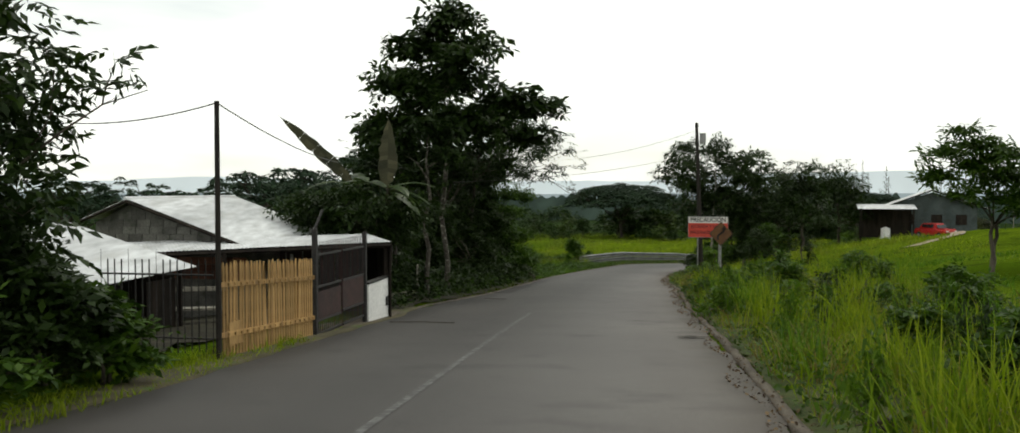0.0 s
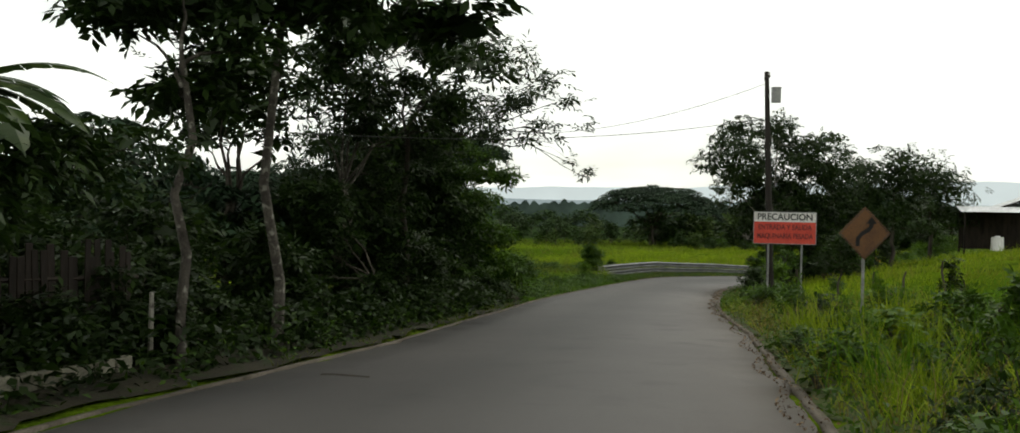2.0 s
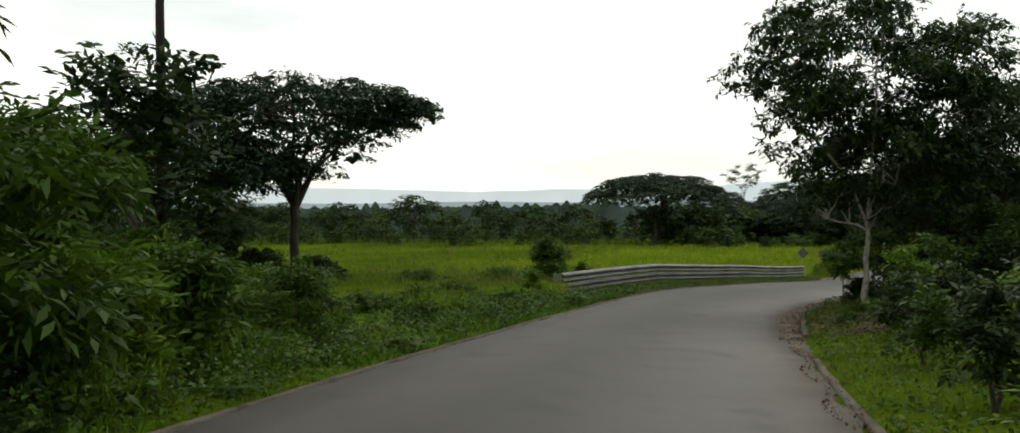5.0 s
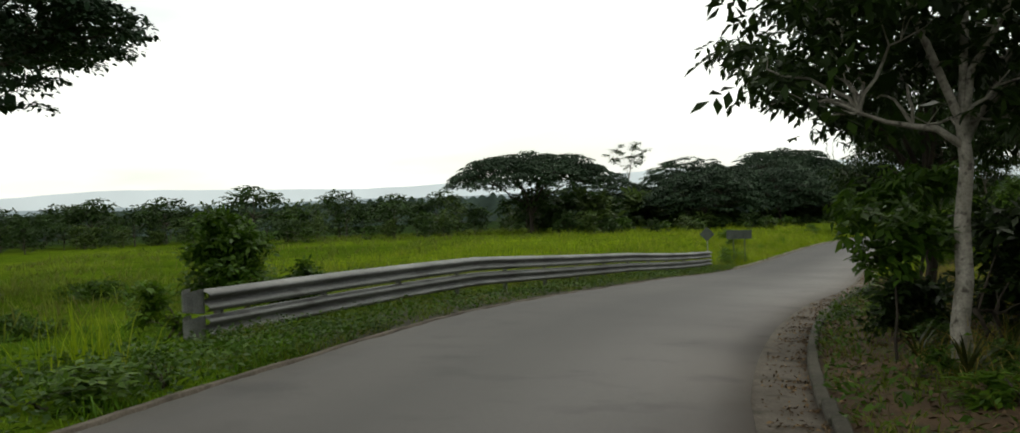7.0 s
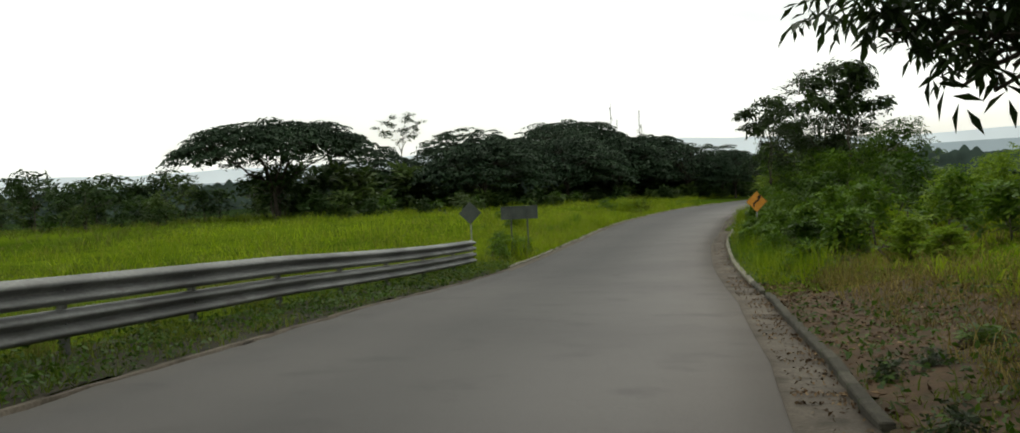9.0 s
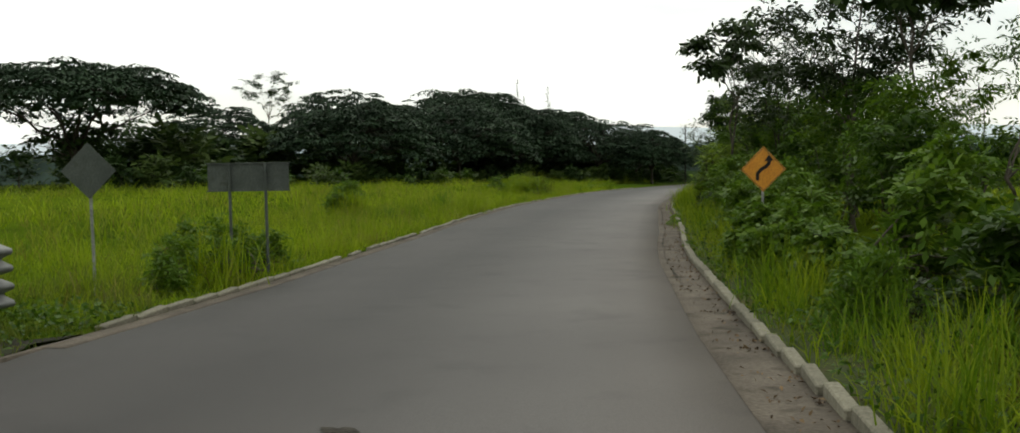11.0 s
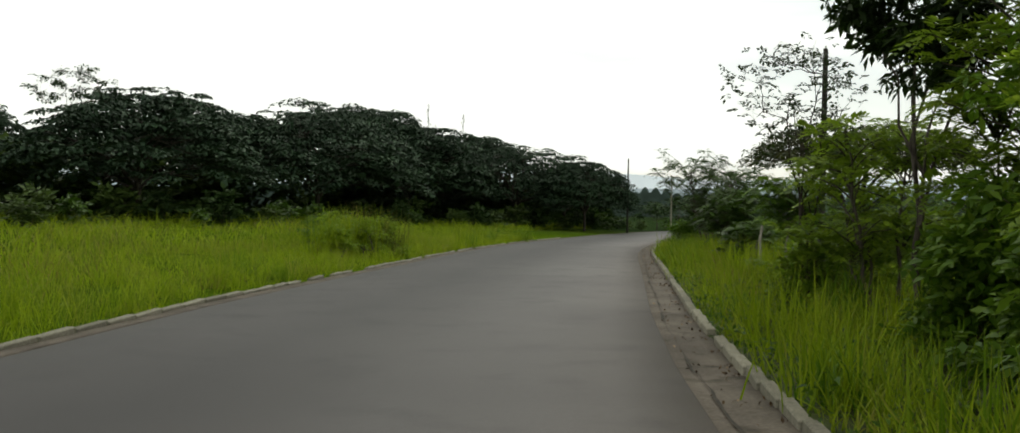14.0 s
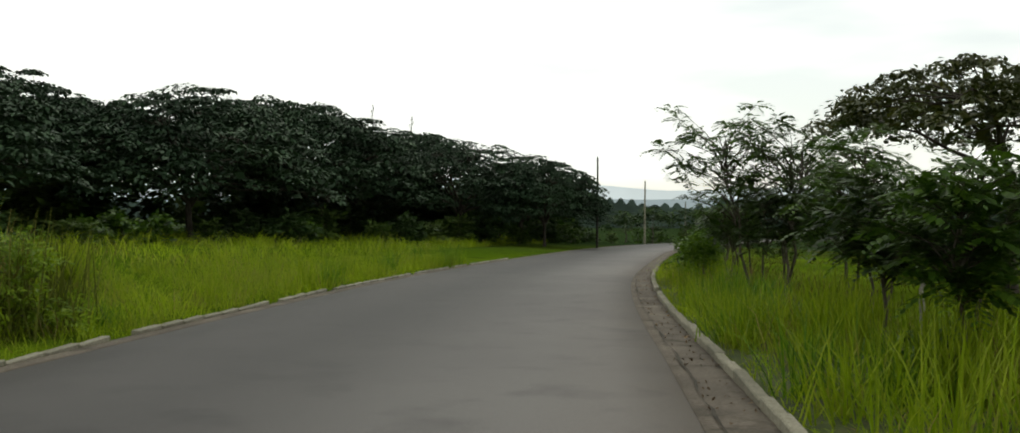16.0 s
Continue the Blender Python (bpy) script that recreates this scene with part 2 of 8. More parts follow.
LEFT = ((0, 38, 75, 106, 200), (
    ((0, 1, 3, 8, 14, 40, 120), (0, .2, .2, -.3, -1.0, -2.0, -5)),
    ((0, 1, 3, 8, 14, 40, 120), (0, .15, .1, -.4, -1.0, -2.0, -4)),
    ((0, 2, 6, 15, 60, 120), (0, -.15, -.5, -.8, -1.5, -3)),
    ((0, 2, 6, 15, 60, 120), (0, -.05, -.2, -.4, -1.0, -2)),
    ((0, 2, 6, 15, 60, 120), (0, .05, .2, .6, .95, 0))))
RIGHT = ((0, 56, 78, 100, 125, 140, 169, 212), (
    ((0, 2, 5, 12, 25, 60, 120), (0, .1, .35, .9, 1.8, 3, 3)),
    ((0, 2, 5, 12, 25, 60, 120), (0, .15, .5, 1.2, 2.6, 4, 4)),
    ((0, 2, 5, 12, 25, 60, 120), (0, .3, .9, 2.4, 4.2, 6, 6)),
    ((0, 2, 5, 12, 25, 60, 120), (0, .3, .8, 2.6, 4.6, 7, 7)),
    ((0, 2, 5, 12, 25, 60, 120), (0, .2, .7, 2.2, 3.5, 5, 4)),
    ((0, 2, 5, 12, 25, 60, 120), (0, .1, .5, 1.9, 3.8, 5, 4)),
    ((0, 2, 5, 12, 25, 60, 120), (0, .05, .15, .6, 1.6, 2, 0)),
    ((0, 2, 5, 12, 25, 60, 120), (0, .05, .1, 0, -.4, -1.5, -3))))


def ground_z(x, y):
    """Height of the land, road bed included."""
    s, d = sd(x, y)
    z = np.interp(s, ARC, LINE[:, 2]) - np.interp(s, *BANK) * np.clip(d, -9, 4)
    e = np.where(d < 0, -d - edge(-1, s), d - edge(1, s))
    side = np.where(d < 0, mix_by(s, *LEFT, np.maximum(e, 0)), mix_by(s, *RIGHT, np.maximum(e, 0)))
    near = z + np.where(e > 0, side, -.12 * np.clip(-e / .3, 0, 1))
    far = np.clip((np.hypot(np.atleast_1d(x) - 40, np.atleast_1d(y) - 100) - 190) / 700, 0, 1)
    far = far * far * (3 - 2 * far)
    return near * (1 - far) + -46 * far


# ---- mesh helpers ----
def raw_mesh(name, verts, faces, mat, smooth=False):
    """A mesh from arrays: faces is a list of arrays, one for each count of corners."""
    me = bpy.data.meshes.new(name)
    verts = np.asarray(verts, np.float32)
    faces = [np.asarray(f, np.int32) for f in faces if len(f)]
    me.vertices.add(len(verts))
    me.vertices.foreach_set("co", verts.ravel())
    loops = np.concatenate([f.ravel() for f in faces])
    sizes = np.concatenate([np.full(len(f), f.shape[1], np.int32) for f in faces])
    me.loops.add(len(loops))
    me.loops.foreach_set("vertex_index", loops)
    me.polygons.add(len(sizes))
    me.polygons.foreach_set("loop_start", np.concatenate([[0], np.cumsum(sizes)[:-1]]).astype(np.int32))
    me.polygons.foreach_set("loop_total", sizes)
    if smooth:
        me.polygons.foreach_set("use_smooth", np.ones(len(sizes), bool))
    me.update(calc_edges=True)
    me.materials.append(mat)
    return me


def base(name, x, y, z=None, rz=0.0):
    """An Empty at a thing's foot, on the land unless a height is given."""
    ob = new(name)
    ob.matrix_basis = pose(x, y, float(ground_z(x, y)[0]) if z is None else z, 0, 0, rz)
    ob.empty_display_size = 0.2
    return ob


def child(name, me, parent, label="", m=None):
    ob = new(name, me)
    ob.parent = parent
    if m is not None:
        ob.matrix_basis = m
    return tagged(ob, label)


def part(name, bm, mat, parent, label="", bevel=0.0, m=None):
    """One bmesh as one mesh object under a thing or a part."""
    if bevel:
        bmesh.ops.bevel(bm, geom=list(bm.edges), offset=bevel, segments=1, affect="EDGES", clamp_overlap=True)
    me = bpy.data.meshes.new(name)
    bm.to_mesh(me)
    bm.free()
    me.materials.append(mat)
    return child(name, me, parent, label, m)


def box(size, centre, bm=None, turn=None):
    bm = bm or bmesh.new()
    m = Matrix.Translation(centre) @ (turn or Matrix()) @ Matrix.Diagonal((*size, 1))
    bmesh.ops.create_cube(bm, size=1.0, matrix=m)
    return bm


def rod(a, b, r, bm=None, sides=8, r2=None):
    bm = bm or bmesh.new()
    a, b = Vector(a), Vector(b)
    m = Matrix.Translation((a + b) / 2) @ (b - a).to_track_quat("Z", "Y").to_matrix().to_4x4()
    bmesh.ops.create_cone(bm, cap_ends=True, segments=sides, radius1=r, radius2=r if r2 is None else r2, depth=(b - a).length, matrix=m)
    return bm


def tubes(paths, sides=6):
    """Verts and quads of tapered tubes; a path is (points, radii)."""
    V, F, n0 = [], [], 0
    for pts, rad in paths:
        pts, k = np.asarray(pts, float), len(pts)
        tan = np.gradient(pts, axis=0)
        tan /= np.linalg.norm(tan, axis=1)[:, None] + 1e-9
        ref = np.where(np.abs(tan[:, 2:]) > .9, [[1., 0, 0]], [[0, 0, 1.]])
        u = np.cross(tan, ref)
        u /= np.linalg.norm(u, axis=1)[:, None] + 1e-9
        w = np.cross(tan, u)
        a = np.arange(sides) * 2 * np.pi / sides
        ring = pts[:, None] + np.asarray(rad)[:, None, None] * (np.cos(a)[None, :, None] * u[:, None] + np.sin(a)[None, :, None] * w[:, None])
        V.append(ring.reshape(-1, 3))
        i, j = np.meshgrid(np.arange(k - 1), np.arange(sides), indexing="ij")
        j2 = (j + 1) % sides
        F.append(n0 + np.stack([i * sides + j, i * sides + j2, (i + 1) * sides + j2, (i + 1) * sides + j], -1).reshape(-1, 4))
        n0 += k * sides
    return np.vstack(V), np.vstack(F)


def leaves(rng, at, length, aspect=0.45, droop=0.2, out=None):
    """Folded leaf blades, one quad each, at the given places."""
    n = len(at)
    way = rng.normal(size=(n, 3))
    if out is not None:
        way += 1.2 * out
    way[:, 2] = way[:, 2] * .55 - droop
    way /= np.linalg.norm(way, axis=1)[:, None]
    side = np.cross(way, rng.normal(size=(n, 3)) * (.5, .5, .3) + (0, 0, 1))
    side /= np.linalg.norm(side, axis=1)[:, None] + 1e-9
    L = (length * rng.uniform(.6, 1.35, n))[:, None]
    up = np.cross(side, way) * L * .12
    a, b = at - way * L * .5, at + way * L * .5
    mid = at + way * L * .05
    V = np.stack([a, mid + side * L * aspect * .5 + up, b, mid - side * L * aspect * .5 + up], 1).reshape(-1, 3)
    return V, np.arange(4 * n).reshape(n, 4)


def sprays(rng, at, length, aspect=0.45, droop=0.2, out=None, q=6):
    """Twigs of q leaflets, lying in one plane each, at the given places."""
    n = len(at)
    way = rng.normal(size=(n, 3))
    if out is not None:
        way += 1.2 * out
    way[:, 2] = way[:, 2] * .5 - droop
    way /= np.linalg.norm(way, axis=1)[:, None]
    flat = rng.normal(size=(n, 3)) * .38 + (0, 0, 1)
    side = np.cross(way, flat)
    side /= np.linalg.norm(side, axis=1)[:, None] + 1e-9
    k = np.arange(q)
    t, turn = (k + .5) / q - .4, np.where(k == q - 1, 0, np.where(k % 2, 1, -1))
    L = (length * rng.uniform(.65, 1.3, n))[:, None, None]
    foot = at[:, None] + way[:, None] * L * (q * .3) * t[None, :, None]
    d = way[:, None] * .6 + side[:, None] * turn[None, :, None] * .85 + rng.normal(size=(n, q, 3)) * .16
    d[..., 2] -= droop * .5
    d /= np.linalg.norm(d, axis=2)[..., None]
    wide = np.cross(d, flat[:, None] + rng.normal(size=(n, q, 3)) * .3)
    wide /= np.linalg.norm(wide, axis=2)[..., None] + 1e-9
    up = np.cross(wide, d) * L * .1
    mid = foot + d * L * .5
    V = np.stack([foot, mid + wide * L * aspect * .5 + up, foot + d * L, mid - wide * L * aspect * .5 + up], 2).reshape(-1, 3)
    return V, np.arange(4 * n * q).reshape(-1, 4)


def wiggle(rng, a, b, k=5, amount=0.08):
    t = np.linspace(0, 1, k)[:, None]
    p = np.asarray(a) * (1 - t) + np.asarray(b) * t
    p[1:-1] += rng.normal(size=(k - 2, 3)) * amount * np.linalg.norm(np.subtract(b, a))
    return p


def bough(rng, a, b, k=6, amount=0.025):
    """A limb that rises first and then spreads."""
    a, b = np.asarray(a, float), np.asarray(b, float)
    flat = np.hypot(*(b - a)[:2])
    c = np.array([*(a + .38 * (b - a))[:2], max(a[2], b[2]) - .22 * abs(b[2] - a[2]) + .06 * flat])
    t = np.linspace(0, 1, k)[:, None]
    p = (1 - t) ** 2 * a + 2 * t * (1 - t) * c + t * t * b
    p[1:-1] += rng.normal(size=(k - 2, 3)) * amount * np.linalg.norm(b - a)
    return p


def grow(seed, height, lobes, leaf=0.25, count=5000, trunk_r=0.15, fork=0.4, clusters=14, spread=0.42, aspect=0.45, droop=0.2, lean=(0, 0), stems=1, hollow=0.45, mains=6, core=.025, reach=99.0, sides=5, twig=6):
    """Trunk with limbs and a crown, as (verts, quads) pairs. Lobes: (x, y, z, rx, ry, rz) from the tree's foot."""
    rng = np.random.default_rng(seed)
    leaf, clusters, count = leaf * 1.36, int(clusters * 1.4), int(count * .66)
    wood, spots, twigs = [], [], []
    lobes = np.asarray(lobes, float)
    size = lobes[:, 3] * lobes[:, 4] + lobes[:, 3] * lobes[:, 5]
    tops = []
    for k in range(stems):
        off = rng.normal(size=2) * trunk_r * (3 if stems > 1 else 0)
        top = np.array([lean[0] + off[0] * 3, lean[1] + off[1] * 3, height * fork])
        p = wiggle(rng, (off[0], off[1], -.25), top, 6, .025)
        r = trunk_r * np.linspace(1.15, .68, 6)
        r[0] *= 1.35
        wood.append((p, r))
        tops.append(top)
    share = np.maximum((size / size.sum() * clusters * len(lobes)).astype(int), 4)
    # main limbs run to the lobes that lie farthest apart; the others branch off them
    first = [int(np.argmax(lobes[:, 2]))]
    while len(first) < min(mains, len(lobes)):
        gap = np.min([np.linalg.norm(lobes[:, :3] - lobes[i, :3], axis=1) for i in first], axis=0)
        first.append(int(np.argmax(gap * (np.hypot(lobes[:, 0], lobes[:, 1]) < reach))))
    nodes = np.array(tops)
    for i in first + [i for i in range(len(lobes)) if i not in first]:
        c, ext, m = lobes[i, :3], lobes[i, 3:], share[i]
        if i in first:
            start, r0 = tops[rng.integers(len(tops))] * rng.uniform(.88, 1.0), .5
        else:
            start, r0 = nodes[np.argmin(np.linalg.norm(nodes - c, axis=1) + 2.0 * np.maximum(nodes[:, 2] - c[2], 0))], .24
        limb = bough(rng, start, c - (0, 0, ext[2] * .4))
        wood.append((limb, trunk_r * np.linspace(r0, .09, 6)))
        if i in first:
            nodes = np.vstack([nodes, limb[2:5]])
        v = rng.normal(size=(m, 3))
        v /= np.linalg.norm(v, axis=1)[:, None]
        v[:, 2] = np.where(v[:, 2] < -.45, -v[:, 2] * .6, v[:, 2])
        q = c + v * ext * rng.uniform(hollow, 1.0, (m, 1))
        for one in q[::6 if leaf < .3 else 16]:
            twigs.append((wiggle(rng, limb[rng.integers(3, 6)], one, 3, .06), trunk_r * np.array([.11, .07, .025])))
        spots.append(np.c_[q, np.full(m, ext.mean()), q - c])
    spots = np.vstack(spots)
    w = spots[:, 3] * rng.uniform(.4, 1.6, len(spots))
    count //= twig
    pick = rng.choice(len(spots), count, p=w / w.sum())
    sig = spots[pick, 3:4] * spread
    ball = rng.normal(size=(count, 3))
    ball *= rng.random((count, 1)) ** .4 / np.linalg.norm(ball, axis=1)[:, None]
    at = spots[pick, :3] + ball * sig * 1.75 * (1, 1, .6)
    at[:, 2] = np.maximum(at[:, 2], .08)
    out = spots[pick, 4:7]
    out = out / (np.linalg.norm(out, axis=1)[:, None] + 1e-6)
    lv, lf = sprays(rng, at, leaf, aspect, droop, out * .5, twig)
    if core:
        k = int(count * twig * core) + 6
        pick = rng.choice(len(lobes), k, p=size / size.sum())
        ball = rng.normal(size=(k, 3))
        ball *= rng.random((k, 1)) ** .5 / np.linalg.norm(ball, axis=1)[:, None]
        inner = lobes[pick, :3] + ball * lobes[pick, 3:] * .6
        inner[:, 2] = np.maximum(inner[:, 2], .2)
        big = float(np.clip(lobes[:, 3].mean() * .5, leaf, leaf * 1.7))
        cv, cf = leaves(rng, inner, big, .7, .1)
        lv, lf = np.vstack([lv, cv]), np.vstack([lf, cf + len(lv)])
    (wv, wf), (tv, tf) = tubes(wood, min(sides, 5 if trunk_r > .09 else 4)), tubes(twigs, 3)
    return (np.vstack([wv, tv]), np.vstack([wf, tf + len(wv)])), (lv, lf)


def tree(name, x, y, height, lobes, label, leaf_mat=None, bark=None, category="tree", group="", seed=1, z=None, rz=0.0, **k):
    ob = tagged(base(name, x, y, z, rz), label, category, group)
    (wv, wf), (lv, lf) = grow(seed, height, lobes, **k)
    child("trunk", raw_mesh("trunk", wv, [wf], bark or BARK, True), ob)
    child("crown", raw_mesh("crown", lv, [lf], leaf_mat or LEAF_MID), ob)
    return ob


# ---- land and road ----
def axis_steps(lo, hi, fine, far0, far1):
    mid = np.arange(lo, hi + fine, fine)
    out = [mid]
    d = np.cumsum(fine * 1.22 ** np.arange(1, 60))
    return np.unique(np.concatenate([lo - d[d < lo - far0], [far0], mid, hi + d[d < far1 - hi], [far1]]).round(3))


gx, gy = axis_steps(-25, 145, 1.3, -4500, 4500), axis_steps(-10, 300, 1.3, -2500, 4800)
GX, GY = np.meshgrid(gx, gy, indexing="ij")
GZ = ground_z(GX.ravel(), GY.ravel())
gs, gd = sd(GX.ravel(), GY.ravel())
rough = np.where(gd < 0, -gd - edge(-1, gs), gd - edge(1, gs))
lump = np.array([noise.noise((x * .35, y * .35, 0)) * .5 + noise.noise((x * .07, y * .07, 3)) for x, y in zip(GX.ravel(), GY.ravel())])
GZ = GZ + lump * np.clip((rough - 1.2) / 8, 0, 1) * .22
i, j = np.meshgrid(np.arange(len(gx) - 1), np.arange(len(gy) - 1), indexing="ij")
n = len(gy)
quads = np.stack([i * n + j, (i + 1) * n + j, (i + 1) * n + j + 1, i * n + j + 1], -1).reshape(-1, 4)


def land_material():
    m, n, l, b = material("meadow_ground", 0.95)
    b.inputs["Specular IOR Level"].default_value = 0.0
    big, mid, fine = noise_tex(n, l, .045, 5), noise_tex(n, l, .5, 4), noise_tex(n, l, 9, 4)
    a = mixed(n, l, (.046, .080, .005), (.085, .125, .008), ramp_out(n, l, big.outputs["Fac"], .4, .6))
    a = mixed(n, l, a, (.034, .056, .006), ramp_out(n, l, mid.outputs["Fac"], .5, .7))
    c, away = n.new("ShaderNodeTexCoord"), n.new("ShaderNodeVectorMath")
    away.operation = "DISTANCE"
    away.inputs[1].default_value = (40, 110, -10)
    l.new(c.outputs["Object"], away.inputs[0])
    woods = mixed(n, l, (.012, .024, .009), (.03, .048, .016), ramp_out(n, l, mid.outputs["Fac"], .4, .6))
    a = mixed(n, l, a, woods, ramp_out(n, l, away.outputs["Value"], 150, 210))
    tone = ramp(n, [(.3, (.6, .6, .6)), (.7, (1.25, 1.25, 1.25))])
    l.new(fine.outputs["Fac"], tone.inputs["Fac"])
    l.new(mixed(n, l, a, tone.outputs["Color"], 1.0, "MULTIPLY"), b.inputs["Base Color"])
    bumped(n, l, b, fine.outputs["Fac"], .8, .08)
    return m


LAND = land_material()
ground = new("ground", raw_mesh("ground", np.stack([GX.ravel(), GY.ravel(), GZ], 1), [quads], LAND, True))
tagged(ground, "green meadow land sloping gently beside the road", "ground", kind="structure")


def asphalt_material():
    """Worn asphalt: dusty edges, left lane darker than the right, pale wheel tracks."""
    m, n, l, b = material("worn_asphalt", 0.72)
    b.inputs["Specular IOR Level"].default_value = 0.25
    big, mid, fine = noise_tex(n, l, .12, 4), noise_tex(n, l, .9, 5), noise_tex(n, l, 60, 3)
    a = mixed(n, l, (.0555, .0515, .0495), (.0745, .0695, .066), ramp_out(n, l, big.outputs["Fac"], .38, .62))
    a = mixed(n, l, a, (.0455, .042, .0405), ramp_out(n, l, mid.outputs["Fac"], .55, .75))
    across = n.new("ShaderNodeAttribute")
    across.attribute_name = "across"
    # colour by place across the road: darker left, paler right
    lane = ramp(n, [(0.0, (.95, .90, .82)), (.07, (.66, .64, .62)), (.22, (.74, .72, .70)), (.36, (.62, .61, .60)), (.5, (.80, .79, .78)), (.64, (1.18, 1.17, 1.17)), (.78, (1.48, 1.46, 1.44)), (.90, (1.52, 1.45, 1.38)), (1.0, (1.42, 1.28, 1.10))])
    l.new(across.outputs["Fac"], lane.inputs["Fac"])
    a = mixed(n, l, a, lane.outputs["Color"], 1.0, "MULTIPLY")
    tone_drop = n.new("ShaderNodeAttribute")
    tone_drop.attribute_name = "tone_drop"
    a = mixed(n, l, a, (.64, .64, .66), tone_drop.outputs["Fac"], "MULTIPLY")
    tone = ramp(n, [(.3, (.8, .8, .8)), (.7, (1.2, 1.2, 1.2))])
    l.new(fine.outputs["Fac"], tone.inputs["Fac"])
    l.new(mixed(n, l, a, tone.outputs["Color"], 1.0, "MULTIPLY"), b.inputs["Base Color"])
    bumped(n, l, b, fine.outputs["Fac"], .35, .01)
    return m


ASPHALT = asphalt_material()
GUTTER_FROM = 78.0


def strip(name, s, lefts, rights, mat, lift=0.0, cols=8, crown=0.0, skirt=0.0):
    """A band along the road between two offsets, with an optional skirt down its sides."""
    t = np.linspace(0, 1, cols)
    d = lefts[:, None] * (1 - t) + rights[:, None] * t
    V = on_line(np.repeat(s[:, None], cols, 1), d, lift)
    V[..., 2] += crown * (1 - (2 * t - 1) ** 2)
    if skirt:
        a, b = V[:, :1].copy(), V[:, -1:].copy()
        a[..., 2] -= skirt
        b[..., 2] -= skirt
        V, cols = np.concatenate([a, V, b], 1), cols + 2
    i, j = np.meshgrid(np.arange(len(s) - 1), np.arange(cols - 1), indexing="ij")
    q = np.stack([i * cols + j, i * cols + j + 1, (i + 1) * cols + j + 1, (i + 1) * cols + j], -1).reshape(-1, 4)
    return new(name, raw_mesh(name, V.reshape(-1, 3), [q], mat, True))


rs = np.concatenate([np.arange(-70, -2, 1.0), np.arange(-2, 250, .35), np.arange(250, 330, 1.0), np.arange(330, 700, 8.0)])
jag = np.array([noise.noise((s * .8, 1.5, 0)) * .10 + noise.noise((s * 3.1, 7.5, 0)) * .05 for s in rs])
jag2 = np.array([noise.noise((s * .5, 21.5, 0)) * .16 + noise.noise((s * 1.9, 17.5, 0)) * .08 + noise.noise((s * 6.1, 3.5, 0)) * .04 for s in rs])
gut = np.interp(rs, (GUTTER_FROM - 4, GUTTER_FROM + 6, 136, 152), (0, .44, .44, .47))
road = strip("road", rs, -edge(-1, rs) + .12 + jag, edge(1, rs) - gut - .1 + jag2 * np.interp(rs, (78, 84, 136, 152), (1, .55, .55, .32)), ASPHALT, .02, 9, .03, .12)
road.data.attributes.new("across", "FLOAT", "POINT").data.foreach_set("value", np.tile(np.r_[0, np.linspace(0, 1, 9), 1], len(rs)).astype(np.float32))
# darkening: part strength outside the bend, full on the left side past 146 m
road.data.attributes.new("tone_drop", "FLOAT", "POINT").data.foreach_set("value", np.maximum(np.interp(rs, (66, 80, 124, 140), (.3, 0, 0, .3))[:, None], np.interp(rs, (126, 146), (0, 1))[:, None] * np.interp(np.r_[0, np.linspace(0, 1, 9), 1], (.35, .72), (1, 0))[None]).ravel().astype(np.float32))
tagged(road, "worn grey two-lane asphalt road curving downhill", "road", kind="structure")


def sx(s, d):
    p = on_line(np.array([float(s)]), np.array([float(d)]))[0]
    return float(p[0]), float(p[1])


def line_angle(s):
    return math.degrees(math.atan2(np.interp(s, ARC, WAY[:, 1]), np.interp(s, ARC, WAY[:, 0])))


# ---- road edges, gutter and kerb ----
es = np.arange(-60, GUTTER_FROM - 3, .5)
wob = np.array([noise.noise((s * 1.3, 4.5, 2)) * .05 for s in es])
edging = strip("road_edging", es, edge(1, es) - .04 + wob, edge(1, es) + .1 + wob, GUTTER_MAT, .05, 3, .0, .15)
tagged(edging, "narrow pale concrete edging beside the asphalt", "edging", kind="structure")
es = np.arange(-60, 142, .5)
wob = np.array([noise.noise((s * 1.3, 9.5, 2)) * .05 for s in es])
edging = strip("road_edging", es, -edge(-1, es) - .05 + wob, -edge(-1, es) + .05 + wob * 1.6, GUTTER_MAT, .035, 3, .0, .15)
tagged(edging, "narrow pale concrete edging beside the asphalt", "edging", kind="structure")
es = np.concatenate([np.arange(GUTTER_FROM - 3, 330, 1.0)])
gutter = strip("gutter", es, edge(1, es) - np.interp(es, (GUTTER_FROM - 4, GUTTER_FROM + 6, 136, 152), (.2, .76, .76, .74)), edge(1, es) + .06, GUTTER_MAT, .032, 4, .0, .12)
tagged(gutter, "cracked concrete gutter along the kerb", "gutter", kind="structure")
es = np.arange(141, 330, 1.0)
gutter_left = strip("gutter", es, -edge(-1, es) - .06, -edge(-1, es) + .30, GUTTER_MAT, .03, 4, .0, .12)
tagged(gutter_left, "weathered concrete gutter beside tall grass", "gutter", kind="structure")


def kerb_mesh():
    bm = box((.96, .16, .42), (0, 0, -.06))
    bmesh.ops.bevel(bm, geom=list(bm.edges), offset=.018, segments=1, affect="EDGES")
    me = bpy.data.meshes.new("kerb_stone")
    bm.to_mesh(me)
    bm.free()
    me.materials.append(CONCRETE)
    return me


